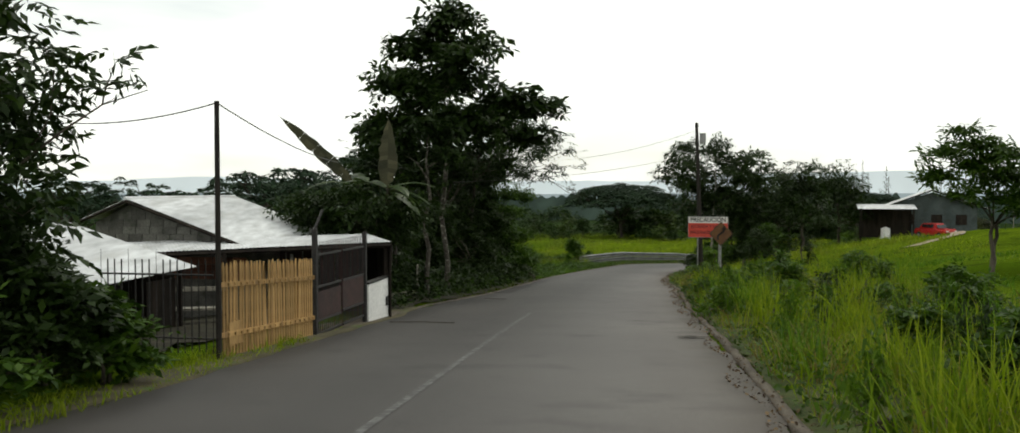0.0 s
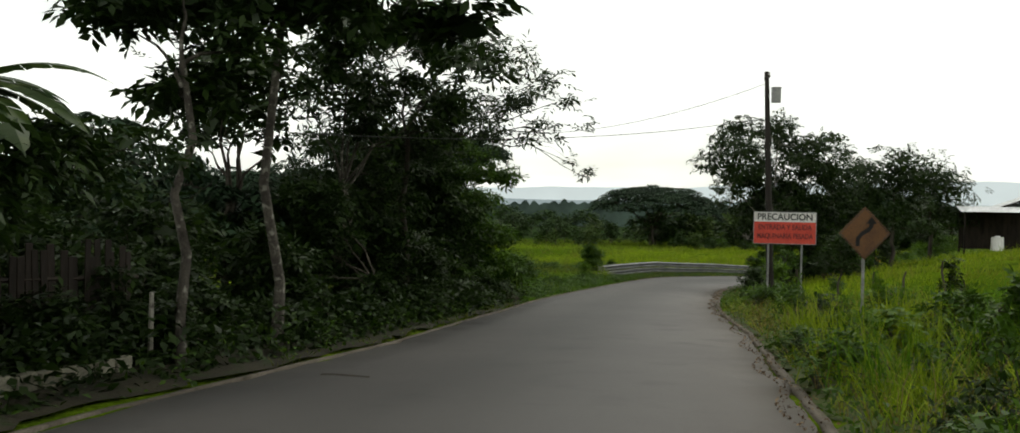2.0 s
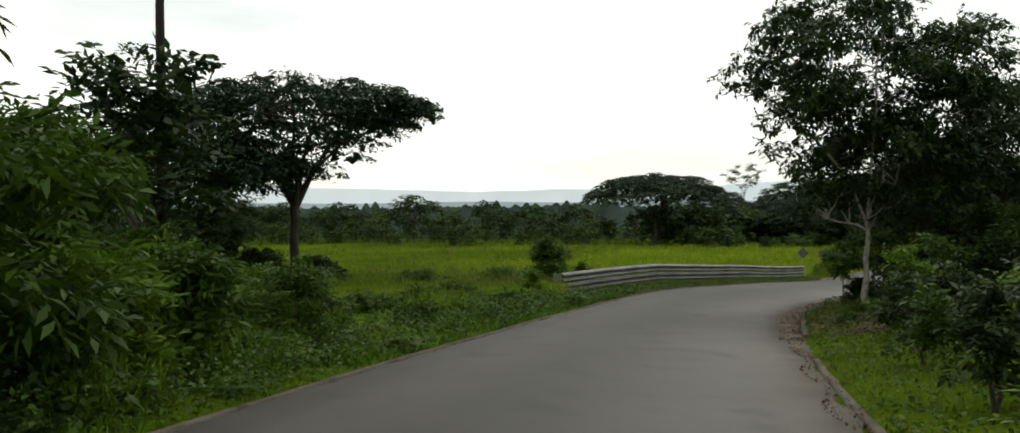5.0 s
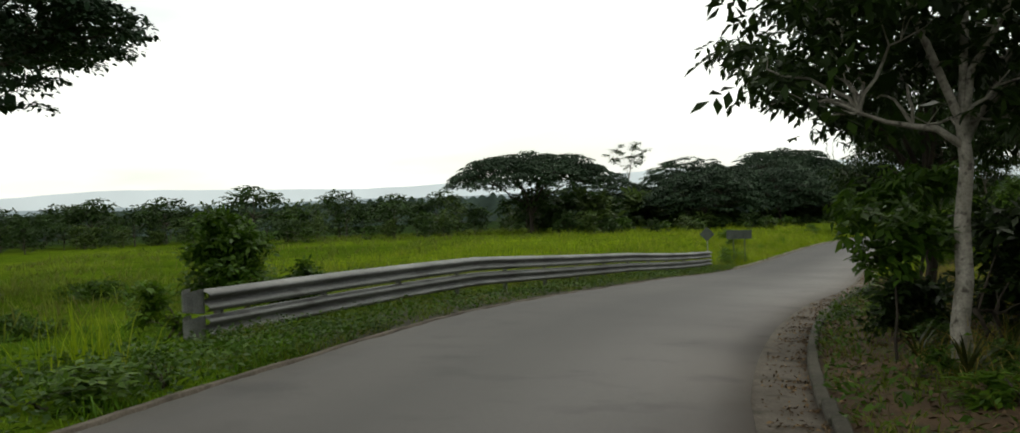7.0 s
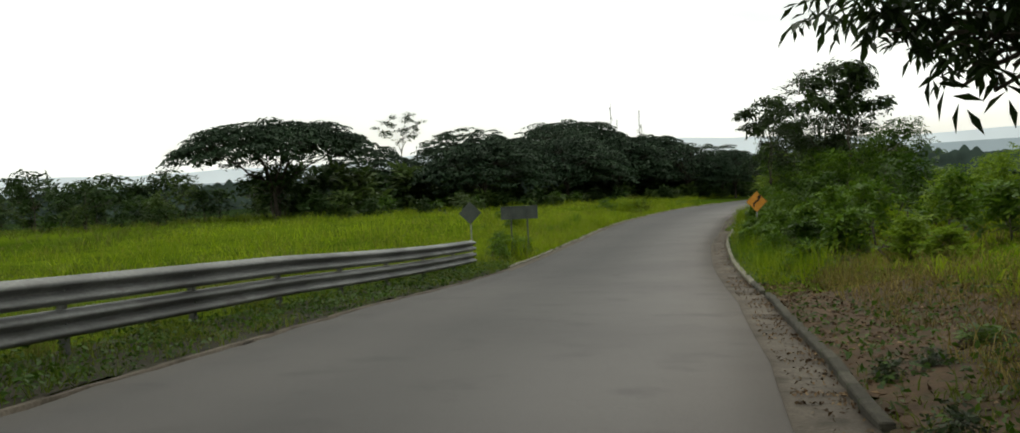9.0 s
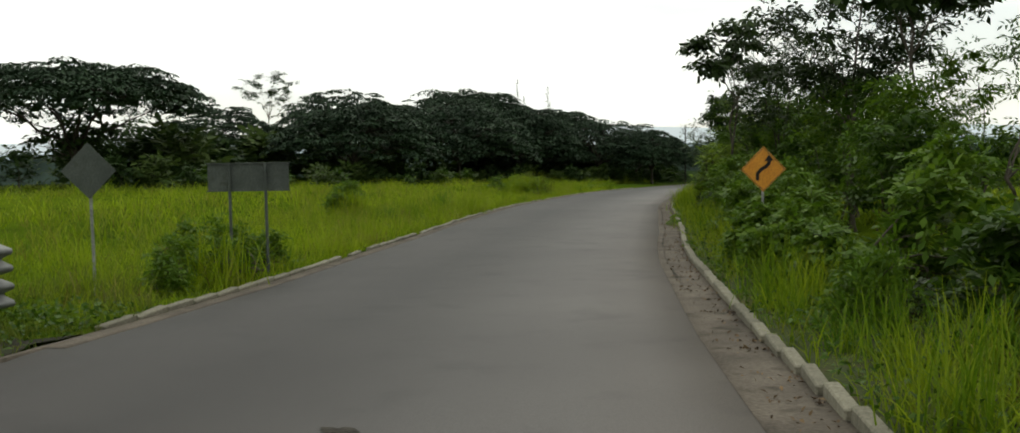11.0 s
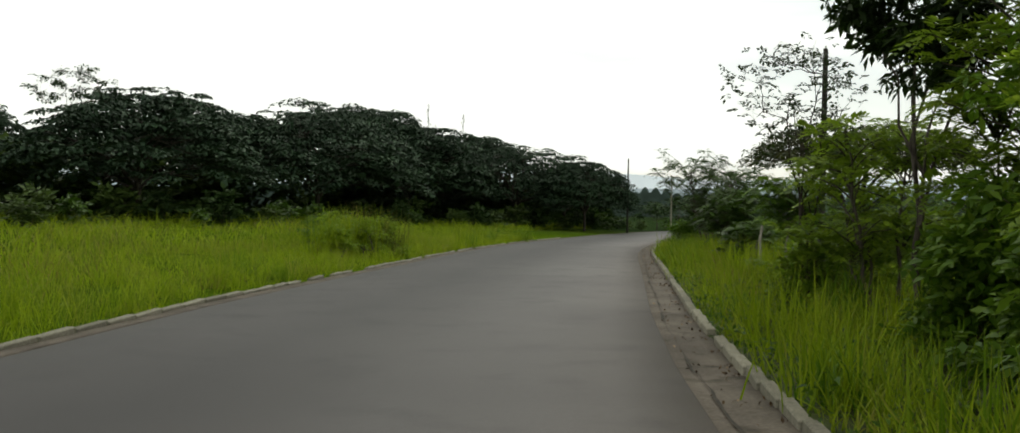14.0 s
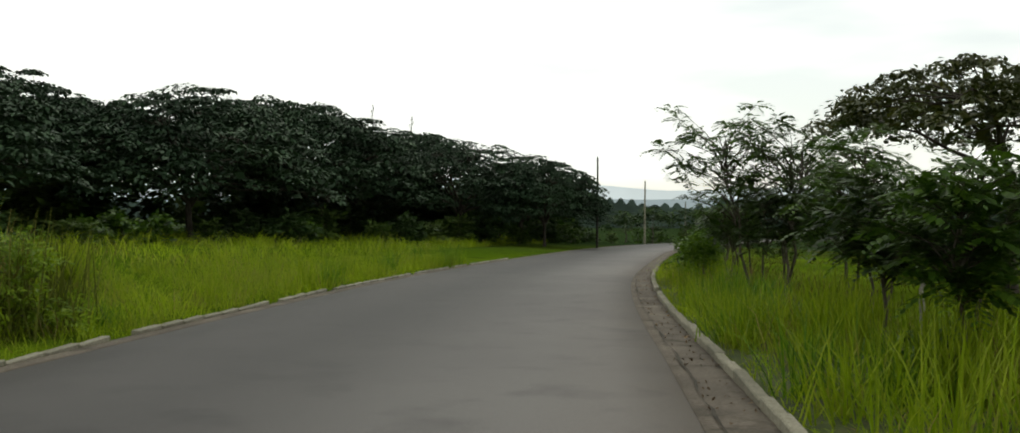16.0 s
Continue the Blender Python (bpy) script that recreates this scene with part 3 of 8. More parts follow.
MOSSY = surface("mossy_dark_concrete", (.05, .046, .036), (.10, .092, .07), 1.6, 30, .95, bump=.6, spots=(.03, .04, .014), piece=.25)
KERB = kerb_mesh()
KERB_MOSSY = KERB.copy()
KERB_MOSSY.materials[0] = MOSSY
rng = np.random.default_rng(5)
for parent, side, s0, s1, rise in ((gutter, 1, GUTTER_FROM + 3, 250, 0.0), (gutter_left, -1, 142, 260, -.05)):
    for s in np.arange(s0, s1, 1.0):
        if rng.random() < (.05 if side > 0 else .12):
            continue
        p = on_line(np.array([s]), np.array([side * (float(edge(side, s)) + .09)]))[0]
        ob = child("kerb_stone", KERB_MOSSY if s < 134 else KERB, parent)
        ob.matrix_basis = pose(p[0], p[1], p[2] + rise + rng.normal() * .012, rng.normal() * 1.5, rng.normal() * .8, line_angle(s) + rng.normal() * .8)


def paint_material():
    m, n, l, b = material("faded_road_paint", .8)
    t = noise_tex(n, l, 7, 6)
    l.new(mixed(n, l, (.066, .064, .063), (.20, .20, .195), ramp_out(n, l, t.outputs["Fac"], .44, .86)), b.inputs["Base Color"])
    return m


PAINT = paint_material()
ms = np.arange(-20, 27, .5)
centre = strip("centre_line", ms, np.full(len(ms), -2.80), np.full(len(ms), -2.69), PAINT, .056, 2)
tagged(centre, "faded white centre line on the asphalt", "road marking", kind="structure")

# earth verge and concrete apron in front of the homestead
fs = np.arange(8, 29, .5)
wob = np.array([noise.noise((s * .9, 31.5, 2)) * .16 for s in fs])
apron = strip("earth_verge", fs, np.full(len(fs), -7.4), -6.18 + wob + np.interp(fs, (8, 12, 26, 29), (-.4, 0, 0, -.3)), SOIL, .045, 5, .02, .1)
tagged(apron, "strip of earth and weeds between road and fence", "verge", kind="structure")
fs = np.arange(20.6, 26.4, .4)
apron = strip("concrete_apron", fs, np.full(len(fs), -7.2), np.interp(fs, (20.6, 23, 26.4), (-6.55, -6.2, -6.35)), GUTTER_MAT, .07, 4, .0, .1)
tagged(apron, "cracked concrete apron in front of a gate", "apron", kind="structure")

# cracks filled with dirt, and leaf litter swept to the edge of the asphalt
DIRT = surface("dark_dirt", (.03, .027, .022), (.055, .048, .038), 6, 40, .95, bump=.5)
rng = np.random.default_rng(12)
for s, d0, d1 in ((22.5, -5.8, -4.2), (34, -5.2, -4.4)):
    k = 9
    t = np.linspace(0, 1, k)
    c = on_line(s + rng.normal(size=k).cumsum() * .05, d0 + (d1 - d0) * t, .058)
    w = .01 + .012 * rng.random(k)[:, None] * np.array([[0, 1., 0]])
    V = np.concatenate([c + w, c - w])
    F = np.stack([np.arange(k - 1), np.arange(1, k), k + np.arange(1, k), k + np.arange(k - 1)], 1)
    tagged(new("road_crack", raw_mesh("road_crack", V, [F], DIRT)), "thin dark crack across the asphalt", "road crack", "cracks in the road", "structure")


js = np.arange(148, 236, .22)
wob = np.array([noise.noise((s * .5, 21.5, 0)) * .05 + noise.noise((s * 2.3, 5.5, 0)) * .045 for s in js])
wide = np.array([max(.004, .012 + noise.noise((s * 1.1, 8.5, 3)) * .03) for s in js])
crack = strip("road_crack", js, edge(1, js) - .56 + wob - wide, edge(1, js) - .56 + wob + wide, DIRT, .066, 2)
tagged(crack, "broken dirt-filled joint between asphalt and gutter", "road crack", "cracks in the road", "structure")
rng = np.random.default_rng(14)
for s, d, ln, wd in ((20.0, 1.35, .14, .30), (24.2, .35, .06, .24), (23.8, 1.75, .07, .34), (137.5, -2.2, .10, .16), (22.6, -5.2, .05, .30)):
    a = np.linspace(0, 2 * np.pi, 22)[:-1]
    r = 1 + .22 * rng.normal(size=21)
    V = np.vstack([on_line(np.array([s]), np.array([d]), .057), on_line(s + ln * r * np.cos(a), d + wd * r * np.sin(a), .057)])
    F = np.stack([np.zeros(21, int), 1 + np.arange(21), 1 + (np.arange(21) + 1) % 21], 1)
    tagged(new("tar_patch", raw_mesh("tar_patch", V, [F], DIRT)), "dark dirty patch on the asphalt", "road patch", "patches on the road", "structure")

# ---- guardrail ----
def w_profile():
    """Cross section of a steel W-beam: (out towards the road, up)."""
    return [(1.95 * a, 1.2 * b) for a, b in [(-.035, .176), (-.02, .186), (.004, .184), (.016, .172), (.085, .135), (.095, .10), (.085, .068), (.008, .014), (.008, -.014), (.085, -.068), (.095, -.10), (.085, -.135), (.012, -.175), (0, -.18)]]


def rail_line(s):
    return -np.interp(s, (94.3, 105, 115, 143), (9.5, 9.3, 9.0, 8.7))


def rail_lift(s):
    return np.interp(s, (94, 107, 143), (-.36, 0, .02))


rail = tagged(base("guardrail", *sx(93.7, -9.5)), "weathered galvanised double W-beam crash barrier beside the road", "guardrail")
inv = rail.matrix_basis.inverted()
S0, S1 = 93.7, 142.8
prof = w_profile()
for level in (.95, .45):
    ss = np.linspace(S0, S1, 57)
    for a in range(0, 56, 7):
        cut = ss[a:a + 8]
        V = []
        lap = 0.006 * ((a // 7) % 2)
        for out, up in prof:
            V.append(on_line(cut, rail_line(cut) + out + lap, level + up + rail_lift(cut)))
        V = np.stack(V, 1)
        k = len(prof)
        back = V.copy()
        right = on_line(cut, rail_line(cut) - .004 + 0 * cut)[:, None] - on_line(cut, rail_line(cut))[:, None]
        back = back + right
        allv = np.concatenate([V, back[:, ::-1]], 1)
        i, j = np.meshgrid(np.arange(len(cut) - 1), np.arange(2 * k), indexing="ij")
        j2 = (j + 1) % (2 * k)
        F = np.stack([i * 2 * k + j, i * 2 * k + j2, (i + 1) * 2 * k + j2, (i + 1) * 2 * k + j], -1).reshape(-1, 4)
        me = raw_mesh("rail_beam", allv.reshape(-1, 3), [F], GALV)
        me.transform(inv)
        child("rail_beam", me, rail)
    # rounded end wing
    bm = bmesh.new()
    for a in range(9):
        ang = math.pi * a / 8
        p = on_line(np.array([S0 + .06 - .42 * math.sin(ang)]), np.array([float(rail_line(S0)) + .04 - .15 * (1 - math.cos(ang))]), level + float(rail_lift(S0)))[0]
        for up in (-.23, .23):
            bm.verts.new(Vector(p) + Vector((0, 0, up * (.62 + .38 * abs(math.cos(ang))))))
    bm.verts.ensure_lookup_table()
    for a in range(8):
        bm.faces.new([bm.verts[2 * a], bm.verts[2 * a + 1], bm.verts[2 * a + 3], bm.verts[2 * a + 2]])
    bmesh.ops.solidify(bm, geom=list(bm.faces), thickness=.006)
    bm.transform(inv)
    part("end_wing", bm, GALV_PALE, rail, "curved steel end wing")
for s in np.arange(S0 + .6, S1, 3.81):
    p = on_line(np.array([s]), np.array([float(rail_line(s)) - .06]))[0]
    g = float(ground_z(p[0], p[1])[0])
    p[2] += float(rail_lift(s)) + .18
    bm = box((.012, .11, p[2] + 0.92 - g + .5), (0, 0, (p[2] + 0.92 + g - .5) / 2 - g))
    box((.10, .012, p[2] + 0.92 - g + .5), (.05, .055, (p[2] + 0.92 + g - .5) / 2 - g), bm)
    box((.10, .012, p[2] + 0.92 - g + .5), (.05, -.055, (p[2] + 0.92 + g - .5) / 2 - g), bm)
    ob = part("rail_post", bm, GALV, rail, "", m=inv @ pose(p[0], p[1], g, 0, 0, line_angle(s)))
    for level in (.95, .45):
        q = on_line(np.array([s]), np.array([float(rail_line(s)) + .014]), level + float(rail_lift(s)))[0]
        part("bolt", rod((0, 0, 0), (0, .03, 0), .018, sides=6), STEEL, ob, m=(rail.matrix_basis @ ob.matrix_basis).inverted() @ pose(*q, 0, 0, line_angle(s) + 180))

# ---- poles and wires ----
LAMP_GLASS = surface("lamp_glass", (.5, .5, .48), (.6, .6, .58), 8, 60, .3, bump=0)
WIRE = surface("black_cable", (.012, .012, .012), (.025, .025, .025), 5, 50, .6, bump=0)
pole = tagged(base("street_lamp", 12.3, 61.45), "tall dark utility pole with a street lamp arm and transformer box", "street lamp")
H = 6.2 - pole.location.z
part("pole", rod((0, 0, -.5), (-.35, .1, H), .17, sides=12, r2=.095), WOOD_POLE, pole)
part("lamp_arm", rod((-.3, .05, H - 2.1), (-.75, .8, H - 1.9), .03), STEEL, pole)
part("lamp_arm", rod((-.75, .8, H - 1.9), (-1.1, 1.75, H - 1.78), .026), STEEL, pole)
hd = part("lamp_head", box((.24, .62, .13), (-1.14, 2.05, H - 1.78)), STEEL, pole, "grey cobra lamp head", .04)
part("lens", box((.17, .36, .07), (-1.14, 2.12, H - 1.86)), LAMP_GLASS, hd, "clear lamp lens", .025)
bx = part("transformer", rod((-.02, -.28, H - 1.35), (-.02, -.28, H - .75), .2, sides=14), STEEL, pole, "pale grey transformer can")
part("lid", rod((-.02, -.28, H - .75), (-.02, -.28, H - .70), .215, sides=14), STEEL, bx)
part("crossbar", box((.08, .9, .09), (-.33, .1, H - .25)), WOOD_POLE, pole)
for y in (-.3, .1, .48):
    part("insulator", rod((-.33, y, H - .2), (-.33, y, H - .06), .035, sides=8), LAMP_GLASS, pole)


def simple_pole(x, y, top, r0, r1, mat, label, group="", bar=True):
    ob = tagged(base("utility_pole", x, y), label, "utility pole", group)
    h = top - ob.location.z
    part("pole", rod((0, 0, -.6), (0, 0, h), r0, sides=10, r2=r1), mat, ob)
    if bar:
        part("bracket", box((.3, .07, .07), (.0, 0, h - .35)), STEEL, ob)
        part("insulator", rod((0, 0, h), (0, 0, h + .14), .05, sides=8), LAMP_GLASS, ob)
    return ob


simple_pole(-3.0, 76.4, 4.75, .15, .1, WOOD_POLE, "dark wooden utility pole standing among trees")
simple_pole(84.1, 194.4, -1.35, .17, .11, WOOD_POLE, "tall dark utility pole standing in a meadow")
simple_pole(125.9, 272.9, -3.8, .15, .1, WOOD_POLE, "dark utility pole before the dark trees")
simple_pole(168.7, 321.2, -5.2, .19, .13, CONCRETE, "pale concrete utility pole at the roadside", "pale roadside poles")
simple_pole(216, 368, -9.0, .19, .13, CONCRETE, "pale concrete utility pole at the roadside", "pale roadside poles")
simple_pole(-4.77, 15.65, 3.43, .05, .04, WOOD_POLE, "slim dark service pole beside a picket fence", bar=False)


def wire(a, b, sag, label, r=.012):
    a, b = Vector(a), Vector(b)
    ob = tagged(base("overhead_wire", *a), label, "cable", "overhead wires")
    pts = [(b - a) * (k / 24) - Vector((0, 0, 4 * sag * (k / 24) * (1 - k / 24))) for k in range(25)]
    v, f = tubes([(pts, [r] * 25)], 5)
    child("cable", raw_mesh("cable", v, [f], WIRE, True), ob)


wire((11.99, 61.5, 4.25), (-3.8, 44.4, 2.3), .45, "black overhead cable sagging across the road")
wire((11.95, 61.5, 5.7), (-3.0, 76.4, 4.7), 1.1, "thin black overhead cable between two poles")
wire((-4.77, 15.65, 3.4), (-8.6, 18.6, 3.28), .12, "thin black service cable from a slim pole")
wire((-4.77, 15.65, 3.4), (-4.9, 27.5, 2.75), .14, "thin black service cable to a roof")

# ---- road signs ----
SIGN_YELLOW = surface("faded_sign_yellow", (.50, .20, .012), (.58, .25, .02), 3, 30, .5, bump=.05, spots=(.42, .17, .015))
# much darker than SIGN_YELLOW, for the first warning sign only
SIGN_DULL = surface("dull_sign_orange", (0.080, 0.030, 0.005), (0.120, 0.048, 0.008), 3, 30, .6, bump=.05, spots=(.10, .045, .012))
SIGN_BLACK = surface("sign_black", (.010, .010, .010), (.02, .018, .016), 6, 40, .6, bump=0)
SIGN_BACK = surface("dull_sign_back", (.045, .055, .048), (.075, .088, .076), 2, 30, .7, .2, .1, spots=(.04, .045, .035))
SIGN_RED = surface("faded_sign_red", (.50, .040, .022), (.58, .062, .035), 2.5, 30, .6, bump=.05, spots=(.48, .05, .03))
SIGN_WHITE = surface("sign_white", (.62, .60, .57), (.74, .72, .69), 3, 30, .6, bump=.05)
SIGN_DARKRED = surface("dark_red_lettering", (.12, .012, .010), (.16, .02, .015), 6, 40, .6, bump=0)


def bent(points, width, thick=.006):
    """A flat ribbon through points in the x, z plane."""
    bm = bmesh.new()
    p = [Vector((x, 0, z)) for x, z in points]
    rows = []
    for k, a in enumerate(p):
        t = (p[min(k + 1, len(p) - 1)] - p[max(k - 1, 0)]).normalized()
        n = Vector((-t.z, 0, t.x)) * width / 2
        rows.append((bm.verts.new(a + n), bm.verts.new(a - n)))
    for (a, b), (c, d) in zip(rows, rows[1:]):
        bm.faces.new((a, b, d, c))
    bmesh.ops.solidify(bm, geom=list(bm.faces), thickness=thick)
    return bm


def diamond_sign(x, y, z, side, rz, mat, label, arrow=True):
    ob = tagged(base("road_sign", x, y, None, rz), label, "road sign")
    h = z - ob.location.z
    bm = box((side, .006, side), (0, 0, h), turn=pose(0, 0, 0, 0, 45, 0))
    plate = part("sign_plate", bm, mat, ob)
    part("post", rod((0, .045, -.5), (0, .045, h + side * .55), .03), STEEL, ob)
    if arrow:
        u = side / .75
        pts = [(-.14, -.26), (-.14, -.10), (-.05, .0), (.06, .06), (.13, .14), (.13, .20)]
        part("arrow_shaft", bent([(a * u, h + b * u) for a, b in pts], .085 * u), SIGN_BLACK, plate, "black bend arrow", m=Matrix.Translation((0, -.008, 0)))
        bm = bmesh.new()
        v = [bm.verts.new((a * u, -.009, h + b * u)) for a, b in ((.02, .19), (.24, .19), (.13, .34))]
        bm.faces.new(v)
        bmesh.ops.solidify(bm, geom=list(bm.faces), thickness=.006)
        part("arrow_head", bm, SIGN_BLACK, plate)
    for k in range(4):
        o = side * .47
        a = [(0, o * 1.414), (o * 1.414, 0), (0, -o * 1.414), (-o * 1.414, 0)]
        (x0, z0), (x1, z1) = a[k], a[(k + 1) % 4]
        if arrow:
            part("border", rod((x0, -.005, h + z0), (x1, -.005, h + z1), .006, sides=4), SIGN_BLACK, plate)
    return ob


diamond_sign(8.3, 37.7, .21, .68, 4, SIGN_DULL, "dull brownish-orange diamond warning sign with a black bend arrow")
diamond_sign(45.03, 143.54, -7.04, .73, -20, SIGN_YELLOW, "orange-yellow diamond warning sign among roadside bushes")
diamond_sign(31.0, 145.2, -6.75, .75, -25, SIGN_BACK, "grey back of a diamond sign at the barrier's end", arrow=False)

board = tagged(base("board_sign", 34.24, 147.95, None, -24), "dull grey back of a wide board on two posts", "road sign")
h = -7.02 - board.location.z
part("panel", box((1.85, .02, .62), (0, 0, h)), SIGN_BACK, board, "", .006)
part("frame", box((1.9, .035, .03), (0, -.02, h + .31)), SIGN_BACK, board)
part("frame", box((1.9, .035, .03), (0, -.02, h - .31)), SIGN_BACK, board)
for x in (-.42, .4):
    part("post", rod((x, -.05, -.5), (x, -.05, h + .32), .035), SIGN_BACK, board)

warn = tagged(base("warning_board", 12.12, 58.65, None, -14), "red and white caution board for heavy machinery on two posts", "sign")
h = -.37 - warn.location.z
part("panel", box((2.36, .03, .86), (0, 0, h - .195)), SIGN_RED, warn, "orange-red lower panel", .006)
part("panel", box((2.36, .03, .385), (0, 0, h + .43)), SIGN_WHITE, warn, "white heading panel", .006)
for z in (h + .63, h - .63):
    part("frame", box((2.42, .045, .03), (0, 0, z)), STEEL, warn)
for x in (-1.195, 1.195):
    part("frame", box((.03, .045, 1.26), (x, 0, h)), STEEL, warn)
part("post", rod((-.62, .05, -.6), (-.62, .05, h + .6), .04), STEEL, warn)
part("post", rod((.66, .05, -.8), (.66, .05, h + .6), .04), STEEL, warn)


def lettering(words, size, width, mat, parent, x, y, z):
    cu = bpy.data.curves.new("lettering", "FONT")
    cu.body, cu.size, cu.align_x, cu.align_y, cu.extrude, cu.offset = words, size, "CENTER", "CENTER", .003, .008
    tmp = new("lettering", cu)
    me = bpy.data.meshes.new_from_object(tmp.evaluated_get(bpy.context.evaluated_depsgraph_get()))
    bpy.data.objects.remove(tmp)
    xs = [v.co.x for v in me.vertices]
    k = width / (max(xs) - min(xs))
    me.transform(Matrix.Diagonal((k, 1, 1, 1)))
    me.materials.clear()
    me.materials.append(mat)
    child("lettering", me, parent, "", pose(x, y, z, 90, 0, 0))


lettering("PRECAUCION", .36, 2.1, SIGN_BLACK, warn, 0, -.02, h + .43)
lettering("ENTRADA Y SALIDA", .28, 2.05, SIGN_DARKRED, warn, 0, -.02, h + .02)
lettering("MAQUINARIA PESADA", .28, 2.15, SIGN_DARKRED, warn, 0, -.02, h - .33)

# ---- homestead beside the road ----
ZINC = surface("white_zinc_roof", (.44, .45, .46), (.62, .63, .64), .5, 5, .55, .1, .02, spots=(.36, .36, .35), stretch=(1, .2, 1))
BLOCK = surface("grey_rough_block", (.085, .083, .075), (.14, .136, .122), 2, 25, .9, bump=.5, spots=(.06, .065, .05), piece=.25)
BRICK = surface("dull_red_brick", (.10, .045, .032), (.17, .075, .052), 3, 30, .9, bump=.5, piece=.25)
DARK_WOOD = surface("dark_stained_boards", (.013, .010, .0085), (.032, .025, .019), 3, 25, .85, bump=.4, stretch=(1, 1, .2), piece=.25)
MAROON = surface("maroon_painted_steel", (.022, .009, .008), (.045, .017, .014), 3, 25, .75, .1, .2, spots=(.035, .022, .015))
BLACK_IRON = surface("black_iron", (.012, .012, .012), (.03, .026, .024), 8, 50, .6, .3, .2)
TAN_PAINT = surface("ochre_painted_pickets", (.29, .175, .07), (.42, .265, .11), 2.5, 25, .8, bump=.3, spots=(.17, .105, .05), stretch=(1, 1, .2), piece=.28)
OCHRE = surface("solid_ochre_boards", (.27, .14, .03), (.36, .19, .045), 2.0, 25, .8, bump=.3, spots=(.2, .105, .03))
PLASTER = surface("white_plaster", (.70, .69, .67), (.78, .77, .75), .8, 20, .85, bump=.1)


def corrugated(c00, c10, c11, c01, pitch=.09, amp=.012, thick=.004):
    """A ribbed sheet over four corners; the ribs run from the 0 edge to the 1 edge."""
    c00, c10, c11, c01 = (np.array(c, float) for c in (c00, c10, c11, c01))
    n = max(6, int(np.linalg.norm(c10 - c00) / pitch * 4))
    u = np.linspace(0, 1, n + 1)[:, None, None]
    v = np.array([0, .5, 1])[None, :, None]
    P = (c00 * (1 - u) + c10 * u) * (1 - v) + (c01 * (1 - u) + c11 * u) * v
    nrm = np.cross(c10 - c00, c01 - c00)
    nrm = nrm / np.linalg.norm(nrm) * (1 if nrm[2] > 0 else -1)
    P = P + nrm * amp * np.sin(np.arange(n + 1) * np.pi / 2)[:, None, None]
    V = np.concatenate([P.reshape(-1, 3), (P - nrm * thick).reshape(-1, 3)])
    i, j = np.meshgrid(np.arange(n), np.arange(2), indexing="ij")
    F = np.stack([i * 3 + j, (i + 1) * 3 + j, (i + 1) * 3 + j + 1, i * 3 + j + 1], -1).reshape(-1, 4)
    return V, np.concatenate([F, F[:, ::-1] + len(V) // 2])


def roof_sheets(parent, c00, c10, c11, c01, count, mat, name="roof_sheet"):
    """A roof plane cut into overlapping ribbed sheets."""
    c00, c10, c11, c01 = (np.array(c, float) for c in (c00, c10, c11, c01))
    off = np.array(parent.location)
    for k in range(count):
        a, b = k / count, min((k + 1.04) / count, 1)
        lift = np.array([0, 0, .005 * (k % 2)])
        v, f = corrugated(c00 + (c10 - c00) * a + lift, c00 + (c10 - c00) * b + lift, c01 + (c11 - c01) * b + lift, c01 + (c11 - c01) * a + lift)
        child(name, raw_mesh(name, v - off, [f], mat), parent)


def slab(points, thick, inward):
    """A flat wall from an outline, with thickness."""
    bm = bmesh.new()
    a = [bm.verts.new(p) for p in points]
    b = [bm.verts.new(Vector(p) + Vector(inward) * thick) for p in points]
    bm.faces.new(a)
    bm.faces.new(b[::-1])
    for k in range(len(a)):
        j = (k + 1) % len(a)
        bm.faces.new((a[k], b[k], b[j], a[j]))
    bmesh.ops.recalc_face_normals(bm, faces=bm.faces)
    return bm


# main house: gable towards the approaching road, long slope towards the fence
house = tagged(base("house", -8.4, 27.4, -1.75), "low block house with a white zinc gable roof", "house")
org = house.location
L, A, R = Vector((-11.6, 25.9, 1.18)), Vector((-10.3, 25.7, 1.72)), Vector((-6.9, 25.1, .50))
run = Vector((1.2, 6.0, 0))
roof_sheets(house, A + Vector((0, 0, .03)), A + run + Vector((0, 0, .03)), R + run, R, 6, ZINC)
roof_sheets(house, L, L + run, A + run, A, 6, ZINC)
part("ridge_cap", rod(A - org + Vector((0, -.05, .03)), A + run - org + Vector((0, .05, .03)), .05, sides=6), ZINC, house)
w = Vector((.12, .35, 0))
ll, aa, rr = L + w + Vector((.15, 0, -.08)), A + w + Vector((0, 0, -.06)), R + w + Vector((-.15, .02, -.06))
low = org.z
part("wall", slab([(rr.x - org.x, rr.y - org.y, -.6), (rr.x - org.x, rr.y - org.y, rr.z - low), tuple(aa - org), tuple(ll - org), (ll.x - org.x, ll.y - org.y, -.6)], .14, (.2, .98, 0)), BLOCK, house, "rough grey block gable wall")
r2 = rr + run - Vector((.12, .7, 0))
part("wall", slab([(rr.x - org.x, rr.y - org.y, -.6), (rr.x - org.x, rr.y - org.y, rr.z - low), (r2.x - org.x, r2.y - org.y, rr.z - low), (r2.x - org.x, r2.y - org.y, -.6)], .14, (-.98, .2, 0)), BLOCK, house)
l2 = ll + run - Vector((.12, .7, 0))
